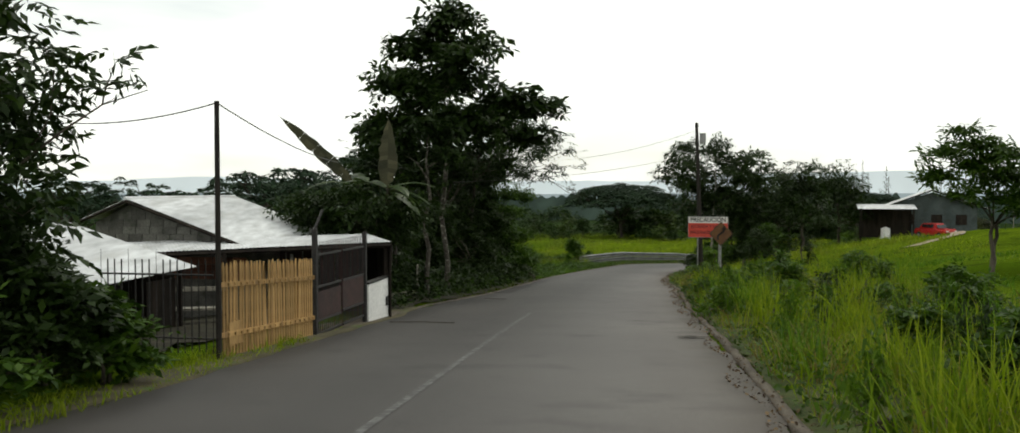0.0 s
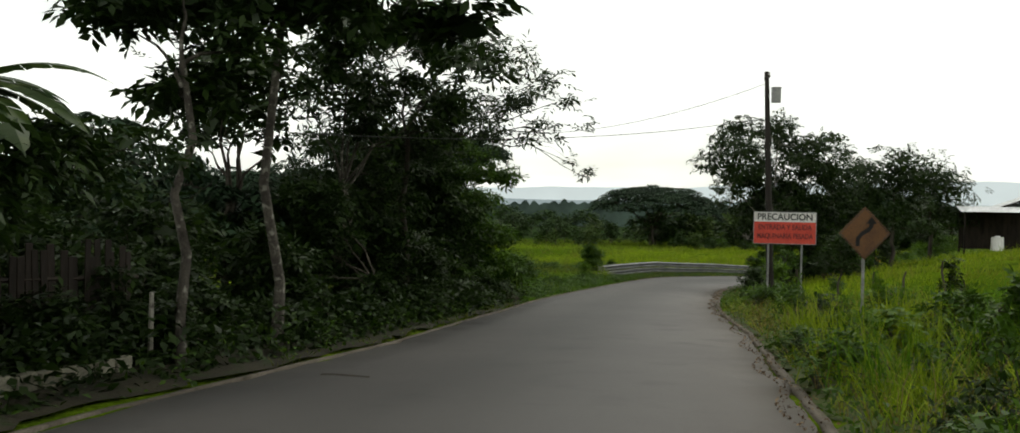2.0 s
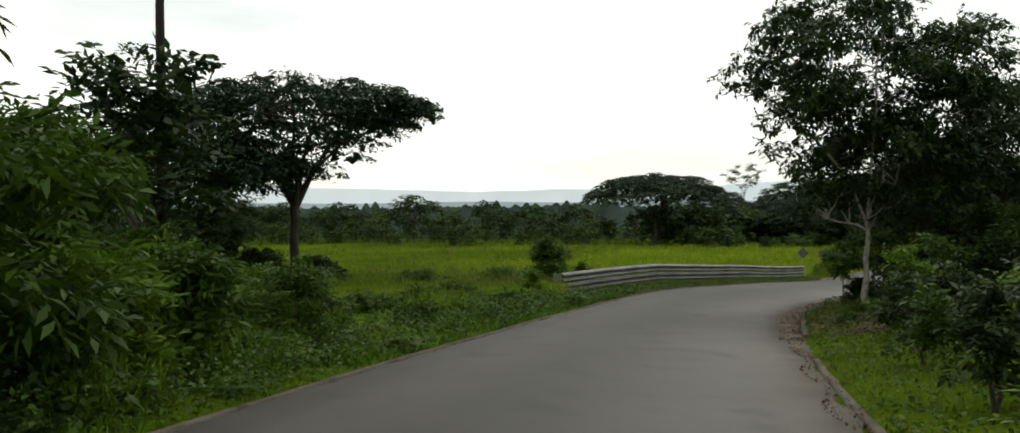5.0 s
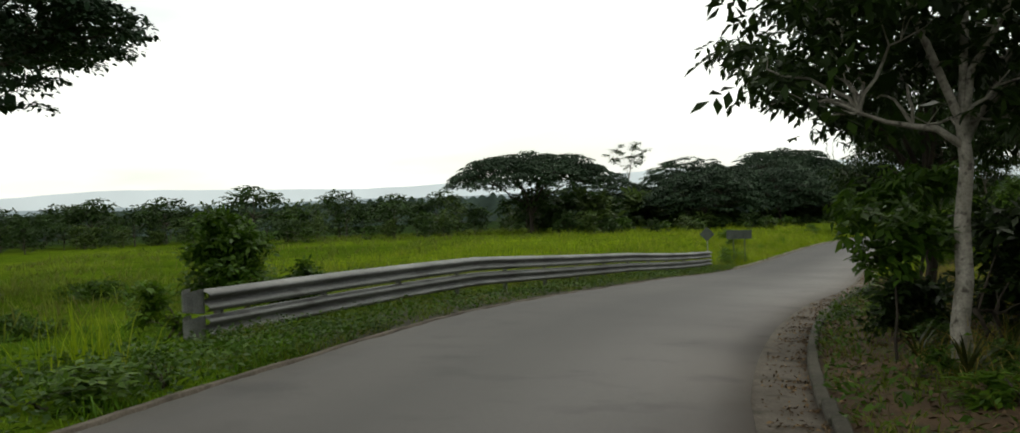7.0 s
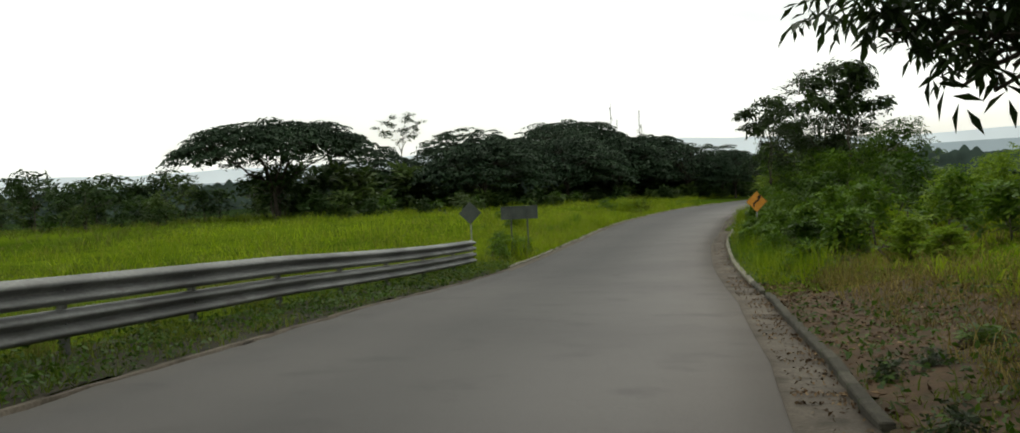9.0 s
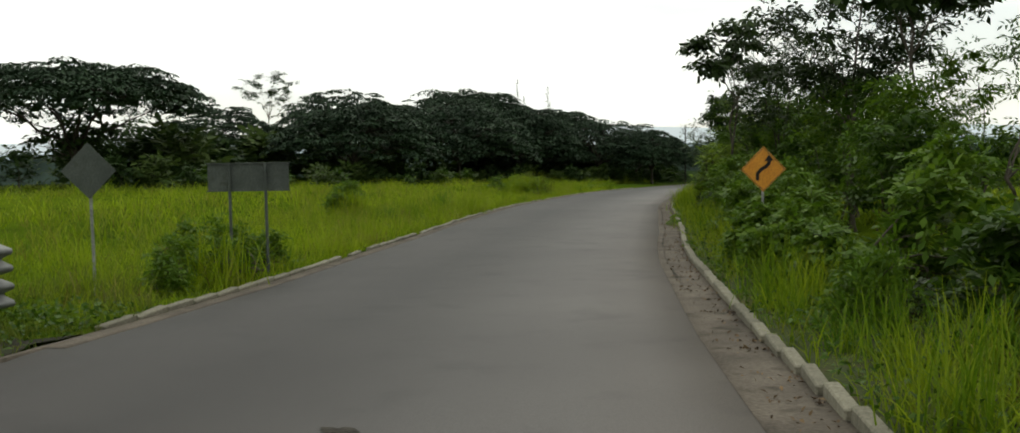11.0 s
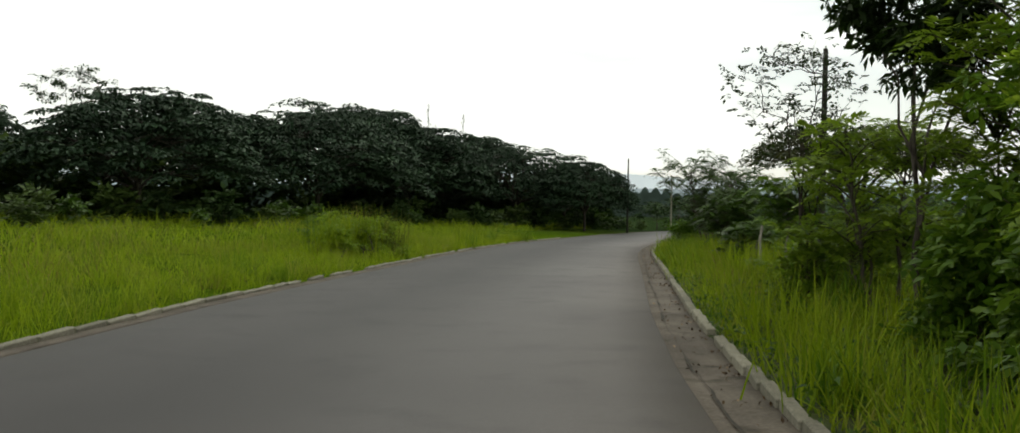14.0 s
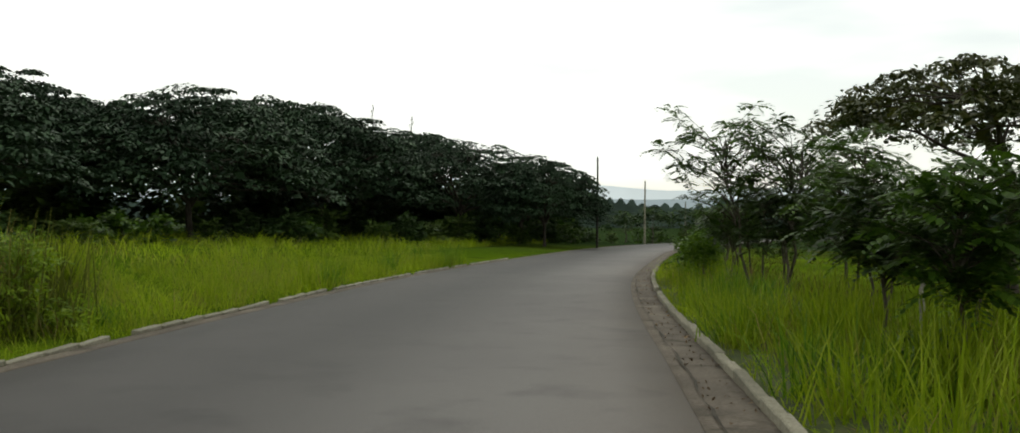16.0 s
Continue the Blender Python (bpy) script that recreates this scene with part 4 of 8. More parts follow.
part("wall", slab([(ll.x - org.x, ll.y - org.y, -.6), (ll.x - org.x, ll.y - org.y, ll.z - low), (l2.x - org.x, l2.y - org.y, ll.z - low), (l2.x - org.x, l2.y - org.y, -.6)], .14, (.98, -.2, 0)), BLOCK, house)
part("wall", slab([(r2.x - org.x, r2.y - org.y, -.6), (r2.x - org.x, r2.y - org.y, rr.z - low), tuple(aa + run - org - Vector((.12, .7, 0))), (l2.x - org.x, l2.y - org.y, ll.z - low), (l2.x - org.x, l2.y - org.y, -.6)], .14, (-.2, -.98, 0)), BLOCK, house)
# courses of the gable: proud blocks above, brick below
along = (rr - ll)
along.z = 0
flat = along.normalized()
rows = int((1.72 + .55) / .2)
rng = np.random.default_rng(3)
for k in range(rows):
    z = -.42 + k * .2
    a, b = 0.0, along.length
    if z + .19 > rr.z - .05:
        b = (aa - ll).length + (along.length - (aa - ll).length) * max(0, (aa.z - z - .22) / (aa.z - rr.z))
    if z + .19 > ll.z - .05:
        a = (aa - ll).length * min(1, max(0, (z + .22 - ll.z) / (aa.z - ll.z)))
    x = a + (.2 if k % 2 else 0)
    while x + .2 < b:
        wdt = min(.39, b - x)
        p = ll + flat * (x + wdt / 2) - org
        bm = box((wdt - .015, .05, .185), (p.x + .002, p.y - .018, z + .1 - low), turn=pose(0, 0, 0, 0, 0, math.degrees(math.atan2(flat.y, flat.x))))
        part("brick" if z < .1 else "block", bm, BRICK if z < .1 else BLOCK, house)
        x += .4
for a, b in ((L, A), (A, R)):
    part("fascia", rod(a - org + Vector((0, -.02, -.05)), b - org + Vector((0, -.02, -.05)), .045, sides=4), DARK_WOOD, house)

# porch roof between house and gate
porch = tagged(base("porch", -6.2, 24.2, -1.6), "low porch with white zinc sheets on dark posts", "porch")
po = porch.location
P0, P1, P2, P3 = Vector((-9.2, 22.9, .46)), Vector((-3.15, 25.3, .60)), Vector((-4.3, 28.6, .66)), Vector((-10.2, 25.2, .60))
roof_sheets(porch, P0, P1, P2, P3, 7, ZINC)
part("beam", rod(P0 - po - Vector((0, 0, .09)), P1 - po - Vector((0, 0, .09)), .05, sides=4), DARK_WOOD, porch)
part("beam", rod(P3 - po - Vector((0, 0, .09)), P2 - po - Vector((0, 0, .09)), .05, sides=4), DARK_WOOD, porch)
for q in (P0 + Vector((.2, .15, 0)), P0.lerp(P1, .35), P0.lerp(P1, .7), P1 + Vector((-.15, .2, 0)), P2 + Vector((-.1, -.2, 0)), P1.lerp(P2, .5)):
    part("post", box((.09, .09, 2.5), (q.x - po.x, q.y - po.y, q.z - po.z - 1.33)), DARK_WOOD, porch)
n = (P2 - P1).cross(Vector((0, 0, 1))).normalized()
for k in range(9):
    q = P1.lerp(P2, (k + .5) / 9) - po
    part("plank", box((.03, .37, 2.2), (q.x, q.y, -.05 + P1.z - po.z - 1.13), turn=pose(0, 0, 0, 0, 0, 19)), DARK_WOOD, porch)
for k in range(14):
    q = P3.lerp(P2, (k + .5) / 14) - po
    part("plank", box((.44, .03, 2.2), (q.x, q.y, P1.z - po.z - 1.13), turn=pose(0, 0, 0, 0, 0, 30)), MAROON, porch)

# small shed nearer the road
shed = tagged(base("shed", -8.6, 18.9, -1.25), "dark timber shed with a white zinc roof", "shed")
so = shed.location
E0, E1, T0, T1 = Vector((-7.3, 16.9, .28)), Vector((-6.75, 20.6, .33)), Vector((-10.3, 17.3, 1.25)), Vector((-9.7, 21.0, 1.28))
roof_sheets(shed, E0, E1, T1, T0, 5, ZINC)
B0, B1 = Vector((-12.6, 17.7, .45)), Vector((-12.1, 21.4, .45))
roof_sheets(shed, B0, B1, T1, T0, 5, ZINC)
inn = (Vector((-7.65, 17.15, 0)), Vector((-7.15, 20.4, 0)), Vector((-12.0, 21.1, 0)), Vector((-12.3, 17.8, 0)))
for a, b, n in ((0, 1, 14), (1, 2, 20), (3, 0, 20), (2, 3, 14)):
    for k in range(n):
        q = inn[a].lerp(inn[b], (k + .5) / n)
        if a == 0 and 5 <= k <= 8:
            continue
        top = .12 if a in (0, 2) else min(.2 + .32 * min((q - inn[0]).length if b != 2 else (q - inn[1]).length, 9), 1.1) * .9
        ang = math.degrees(math.atan2((inn[b] - inn[a]).y, (inn[b] - inn[a]).x))
        part("plank", box(((inn[b] - inn[a]).length / n - .012, .03, top - so.z + .4), (q.x - so.x, q.y - so.y, (top - so.z - .4) / 2), turn=pose(0, 0, 0, 0, 0, ang)), DARK_WOOD, shed)
for q in (inn[0], inn[1]):
    part("post", box((.1, .1, 2.0), (q.x - so.x + .1, q.y - so.y, .55)), DARK_WOOD, shed)

# ochre picket fence
F0, F1 = Vector((-4.8, 15.75, 0)), Vector((-4.13, 19.98, 0))
fence = tagged(base("picket_fence", F0.x, F0.y, None), "ochre painted wooden picket fence at the roadside", "fence")
fo = fence.location
fang = math.degrees(math.atan2(F1.y - F0.y, F1.x - F0.x))


def picket_mesh():
    bm = bmesh.new()
    o = [(-.036, 0), (.036, 0), (.036, 1.53), (.0, 1.61), (-.036, 1.53)]
    a = [bm.verts.new((x, -.01, z)) for x, z in o]
    b = [bm.verts.new((x, .01, z)) for x, z in o]
    bm.faces.new(a)
    bm.faces.new(b[::-1])
    for k in range(5):
        j = (k + 1) % 5
        bm.faces.new((a[k], b[k], b[j], a[j]))
    bmesh.ops.recalc_face_normals(bm, faces=bm.faces)
    me = bpy.data.meshes.new("picket")
    bm.to_mesh(me)
    bm.free()
    me.materials.append(TAN_PAINT)
    return me


PICKET = picket_mesh()
rng = np.random.default_rng(8)
count = 35
for k in range(count):
    t = (k + .5) / count
    q = F0.lerp(F1, t)
    z0 = -.80 - .27 * t
    child("picket", PICKET, fence, "", pose(q.x - fo.x, q.y - fo.y, z0 - fo.z + rng.normal() * .012, 0, rng.normal() * 1.2, fang))
for h, out in ((1.22, .03), (.38, .03)):
    a, b = F0 + Vector((out, 0, -.80 + h)) - fo, F1 + Vector((out, 0, -1.07 + h)) - fo
    part("rail", box(((b - a).length, .035, .085), (a + b) / 2, turn=(b - a).to_track_quat("X", "Z").to_matrix().to_4x4()), TAN_PAINT, fence)
    for k in range(count):
        q = a.lerp(b, (k + 1) / count)
        if k % 2:
            part("block", box((.05, .03, .05), (q.x + .02, q.y, q.z)), TAN_PAINT, fence)
q0, q1 = F0.lerp(F1, .76), F0.lerp(F1, .985)
part("panel", box(((q1 - q0).length, .012, .88), (((q0 + q1) / 2).x - .03 - fo.x, ((q0 + q1) / 2).y - fo.y, -1.03 + .82 - fo.z), turn=pose(0, 0, 0, 0, 0, fang)), OCHRE, fence, "solid ochre boards behind the pickets")
part("panel", box((.5, .012, .4), (F0.x + .12 - fo.x, F0.y + .55 - fo.y, -.45 - fo.z), turn=pose(0, 0, 0, 0, 0, fang)), TAN_PAINT, fence, "patch board nailed over pickets")

# iron bars at the side of the shed
bars = tagged(base("iron_fence", -4.85, 15.75, None), "black iron bar fence with spear tops", "fence")
bo = bars.location
a, b = Vector((-4.88, 15.72, -.72)), Vector((-6.9, 16.15, -.72))
for k in range(17):
    q = a.lerp(b, k / 16) - bo
    top = 1.55 if k % 4 else 1.72
    part("bar", rod((q.x, q.y, -.35), (q.x, q.y, q.z + top), .013, sides=5, r2=.004 if k % 4 == 0 else .013), BLACK_IRON, bars)
for z in (.25, 1.3):
    part("rail", rod(a - bo + Vector((0, 0, z)), b - bo + Vector((0, 0, z)), .018, sides=5), BLACK_IRON, bars)

# yard bench seen through the bars
bench = tagged(base("bench", -7.2, 16.9 + 4.4, -1.15, 10), "rough grey wooden bench in the dark yard", "bench")
part("seat", box((1.6, .35, .05), (0, 0, .48)), BARK_PALE, bench)
part("rail", box((1.6, .05, .1), (0, .2, .9)), BARK_PALE, bench)
for x in (-.7, .7):
    part("leg", box((.06, .3, .5), (x, 0, .23)), BARK_PALE, bench)

# maroon gate and white wall
G0, G1, W1 = Vector((-4.10, 20.10, 0)), Vector((-3.55, 23.35, 0)), Vector((-3.3, 25.4, 0))
gate = tagged(base("metal_gate", G0.x, G0.y, -1.2), "maroon steel gate with a spiked black top", "gate")
go = gate.location
gang = math.degrees(math.atan2(G1.y - G0.y, G1.x - G0.x))
for q, top in ((G0, 1.15), (G1, .95)):
    part("post", box((.1, .1, top - go.z + .3), (q.x - go.x, q.y - go.y, (top - go.z - .3) / 2), turn=pose(0, 0, 0, 0, 0, gang)), BLACK_IRON, gate, "", .008)
part("spur", rod((0, 0, 1.15 - go.z), (.12, .25, 1.55 - go.z), .03, sides=6), BLACK_IRON, gate)
for leaf in range(2):
    a, b = G0.lerp(G1, .03 + .49 * leaf), G0.lerp(G1, .48 + .49 * leaf)
    m = (a + b) / 2 - go
    ln = (b - a).length
    turn = pose(0, 0, 0, 0, 0, gang)
    part("sheet", box((ln, .012, .62), (m.x, m.y, .78 if leaf else .70), turn=turn), MAROON, gate)
    for z in (.12, .44 if leaf else .40, 1.12, 1.80):
        part("frame_bar", box((ln, .035, .045), (m.x, m.y, z), turn=turn), BLACK_IRON, gate)
    for k in range(13):
        q = a.lerp(b, k / 12) - go
        part("bar", rod((q.x - .015, q.y, .08), (q.x - .015, q.y, 2.08), .014, sides=5, r2=.009), BLACK_IRON if k % 3 else MAROON, gate)
PALE_FRAME = surface("pale_door_frame", (.20, .19, .18), (.28, .27, .25), 3, 30, .8, bump=.1)
for x, y in ((-5.7, 25.0), (-5.1, 25.0)):
    part("door_post", box((.07, .07, 1.9), (x - po.x, y - po.y, .95)), PALE_FRAME, porch, "pale door post")

wall = tagged(base("boundary_wall", G1.x, G1.y, -1.45), "short white plastered wall beside the gate", "wall")
wo = wall.location
m, ln = (G1 + Vector((.02, .12, 0)) + W1) / 2 - wo, (W1 - G1).length - .12
turn = pose(0, 0, 0, 0, 0, math.degrees(math.atan2(W1.y - G1.y, W1.x - G1.x)))
part("wall", box((ln, .14, 1.35), (m.x, m.y, .425), turn=turn), PLASTER, wall, "", .01)
part("coping", box((ln, .17, .05), (m.x, m.y, 1.125), turn=turn), BLACK_IRON, wall, "dark coping")
q = W1 - wo
part("meter_box", box((.2, .08, .24), (q.x + .04, q.y - .22, .5), turn=turn), BLACK_IRON, wall, "dark meter recess", .01)
for k, (dx, dy, s) in enumerate(((.25, -.3, .5), (.3, .9, .4), (.35, 1.6, .6))):
    stone = tagged(base("kerb_slab", W1.x + dx, W1.y + dy, None, 80 + 9 * k), "broken concrete slab lying beside the road", "slab", "broken slabs")
    part("slab", box((s, .3, .12), (0, 0, .05)), CONCRETE, stone, "", .02)

# ---- dark plank fence and low block wall past the porch ----
fence2 = tagged(base("plank_fence", *sx(26.2, -8.9)), "dark weathered plank fence under overhanging leaves", "fence")
finv = fence2.matrix_basis.inverted()
rng = np.random.default_rng(33)
plank_mesh = []
for k in range(4):
    bm = box((.15, .022, 1.75 + .09 * k), (0, 0, .8 + .045 * k))
    bmesh.ops.bevel(bm, geom=list(bm.edges), offset=.006, segments=1, affect="EDGES")
    me = bpy.data.meshes.new("plank")
    bm.to_mesh(me)
    bm.free()
    me.materials.append(DARK_WOOD)
    plank_mesh.append(me)
for s in np.arange(26.2, 34.4, .175):
    x, y = sx(s, -8.9 + .05 * (s - 26.2))
    ob = child("plank", plank_mesh[int(rng.integers(4))], fence2)
    ob.matrix_basis = finv @ pose(x, y, float(ground_z(x, y)[0]), rng.normal() * 1.5, rng.normal() * 1.5, line_angle(s) + rng.normal() * 3)
for up in (.45, 1.35):
    a, b = sx(26.2, -8.93), sx(34.4, -8.52)
    part("rail", rod((a[0], a[1], float(ground_z(*a)[0]) + up), (b[0], b[1], float(ground_z(*b)[0]) + up), .04, sides=4), DARK_WOOD, fence2, m=finv)
lowwall = tagged(base("low_wall", *sx(29.4, -7.55)), "low weathered concrete block wall at the road's edge", "wall")
winv = lowwall.matrix_basis.inverted()
for s in np.arange(29.4, 32.4, .41):
    x, y = sx(s, -7.55 + .02 * rng.normal())
    part("block", box((.39, .15, .42), (0, 0, .04)), CONCRETE, lowwall, bevel=.012, m=winv @ pose(x, y, float(ground_z(x, y)[0]), 0, 0, line_angle(s)))
x, y = sx(33.0, -7.5)
stake = tagged(base("fence_post", x, y), "thin pale wooden post beside the thicket", "post")
part("stake", rod((0, 0, -.3), (.03, 0, 1.15), .045, sides=7, r2=.035), BARK_PALE, stake)

# ---- farmhouse on the rise to the right ----
BLUE_WALL = surface("weathered_teal_wall", (.055, .07, .07), (.09, .11, .108), 1.0, 25, .9, bump=.3, spots=(.05, .055, .05))
CAR_RED = surface("red_car_paint", (.42, .012, .012), (.48, .02, .018), 4, 40, .3, .1, 0)
CAR_GLASS = surface("dark_car_glass", (.01, .012, .014), (.02, .022, .025), 4, 40, .1, 0, 0)
TYRE = surface("tyre_rubber", (.012, .012, .012), (.03, .03, .03), 8, 60, .9, bump=.2)
farm = tagged(base("farmhouse", 42.5, 97.0, -2.7, -20), "pale farmhouse with a dark-edged zinc gable roof", "house")
part("wall", box((8, 6, 3.0), (0, 0, 1.4)), BLUE_WALL, farm)
part("wall", slab([(-4, -3.0, 2.9), (4, -3.0, 2.9), (0, -3.0, 4.3)], .15, (0, 1, 0)), BLUE_WALL, farm, "pale gable")
for sgn in (-1, 1):
    v, f = corrugated((sgn * 4.8, -3.6, 2.75), (sgn * 4.8, 3.6, 2.75), (0, 3.6, 4.55), (0, -3.6, 4.55), .18, .02)
    child("roof", raw_mesh("roof", v, [f], ZINC), farm)
    part("fascia", rod((sgn * 4.8, -3.62, 2.68), (0, -3.62, 4.48), .07, sides=4), DARK_WOOD, farm)
for x in (-2.2, .4, 2.6):
    win = part("window", box((1.0, .08, 1.0), (x, -3.02, 1.6)), DARK_WOOD, farm, "dark window")
    part("frame", box((1.1, .06, .08), (x, -3.05, 2.14)), BLUE_WALL, win)
for x in (3.2, 1.0):
    part("aerial", rod((x, 1, 3.6), (x + .2, 1, 6.9), .03, sides=5), STEEL, farm)
carport = tagged(base("carport", 36.6, 93.2, -2.75, -18), "open carport with a white zinc roof on posts", "carport")
v, f = corrugated((-2.7, -2, 2.75), (2.6, -2, 2.75), (2.6, 2.2, 3.15), (-2.7, 2.2, 3.15), .18, .02)
child("roof", raw_mesh("roof", v, [f], ZINC), carport)
for x, y in ((-2.4, -1.8), (2.3, -1.8), (-2.4, 2), (2.3, 2)):
    part("post", box((.12, .12, 3.2), (x, y, 1.2)), DARK_WOOD, carport)
part("back_wall", box((4.8, .12, 2.9), (0, 2.1, 1.3)), DARK_WOOD, carport)
tank = tagged(base("water_tank", 36.0, 91.9, -2.75), "small white plastic water tank", "water tank")
part("body", rod((0, 0, -.1), (0, 0, .9), .45, sides=16, r2=.42), PLASTER, tank)
part("lid", rod((0, 0, .9), (0, 0, 1.0), .2, sides=12), PLASTER, tank)


def red_car(x, y, z, rz):
    ob = tagged(base("car", x, y, z, rz), "small red hatchback parked beside the farmhouse", "car")
    bm = box((1.65, 3.7, .62), (0, 0, .62))
    bmesh.ops.bevel(bm, geom=list(bm.edges), offset=.14, segments=3, affect="EDGES")
    body = part("body", bm, CAR_RED, ob)
    bm = box((1.5, 2.1, .56), (0, .25, 1.14))
    for vtx in bm.verts:
        if vtx.co.z > 1.2:
            vtx.co.x *= .8
            vtx.co.y = .25 + (vtx.co.y - .25) * .72
    bmesh.ops.bevel(bm, geom=list(bm.edges), offset=.07, segments=2, affect="EDGES")
    part("cabin", bm, CAR_RED, ob)
    bm = box((1.2, .02, .36), (0, -.74, 1.15), turn=pose(0, 0, 0, -28, 0, 0))
    part("windscreen", bm, CAR_GLASS, ob)
    for sgn in (-1, 1):
        part("side_window", box((.02, 1.3, .32), (sgn * .69, .25, 1.17), turn=pose(0, 0, 0, 0, -sgn * 14, 0)), CAR_GLASS, ob)
        part("headlight", box((.32, .05, .14), (sgn * .55, -1.84, .72)), LAMP_GLASS, ob, "clear headlight", .02)
        for yy in (-1.15, 1.2):
            wh = part("wheel", rod((sgn * .68, yy, .3), (sgn * .86, yy, .3), .31, sides=18), TYRE, ob, "black tyre")
            part("rim", rod((sgn * .85, yy, .3), (sgn * .875, yy, .3), .18, sides=14), STEEL, wh)
    part("bumper", box((1.6, .12, .2), (0, -1.84, .45)), BLACK_IRON, ob, "", .03)
    return ob


red_car(40.2, 90.6, -2.75, 25)
path_s = np.linspace(0, 1, 14)
px, py = 41.5 - 14 * path_s, 90 - 24 * path_s - 4 * np.sin(path_s * 3)
V = np.concatenate([np.stack([px - .7, py, ground_z(px - .7, py) + .07], 1), np.stack([px + .7, py + .3, ground_z(px + .7, py + .3) + .07], 1)])
F = np.stack([np.arange(13), np.arange(1, 14), 14 + np.arange(1, 14), 14 + np.arange(13)], 1)
SAND = surface("dry_dirt_track", (.22, .18, .12), (.32, .27, .19), .8, 10, .95, bump=.4)
tagged(new("dirt_path", raw_mesh("dirt_path", V, [F], SAND)), "dry dirt track leading up to the farmhouse", "path", kind="structure")

# fence stakes on the right verge
for s, d, h, tilt in ((57.5, 5.0, 1.6, -9), (60.0, 6.6, 1.1, 3), (56.2, 7.4, 1.3, -3), (58.8, 8.8, 1.2, 6), (55.4, 9.6, 1.5, -6), (62.5, 5.6, 1.5, -16), (199, 4.3, 1.75, 1), (205, 5.1, 1.3, -2), (213, 5.6, 1.3, 2), (140.5, 5.2, 1.0, 8), (141.2, 7.0, 1.2, -6), (104, 5.6, 1.5, 3), (98.7, 5.0, 1.2, -2)):
    stake = tagged(base("fence_stake", *sx(s, d)), "rough grey wooden fence stake in the grass", "stake", "fence stakes")
    stake.rotation_euler[1] = radians(tilt)
    pts = [(0, 0, -.3), (.02, .01, h * .4), (-.02, .02, h * .75), (.03, 0, h)]
    v, f = tubes([(pts, (.05, .045, .04, .03))], 7)
    child("stake", raw_mesh("stake", v, [f], BARK_PALE if s > 150 else BARK, True), stake)


# ---- vegetation ----
def dome(seed, width, height, thick, count=16, skew=(0, 0)):
    """Lobes of a flat, spreading crown."""
    rng = np.random.default_rng(seed)
    out = []
    for k in range(count):
        r, a = math.sqrt((k + .5) / count), k * 2.39996 + rng.normal() * .2
        x, y = r * width * .42 * math.cos(a), r * width * .42 * math.sin(a)
        z = height - thick * .45 - thick * 1.25 * r ** 2.2 + rng.normal() * thick * .08
        e = width * rng.uniform(.10, .15)
        out.append((x + skew[0] * r, y + skew[1] * r, z, e, e, thick * rng.uniform(.22, .34)))
    return out


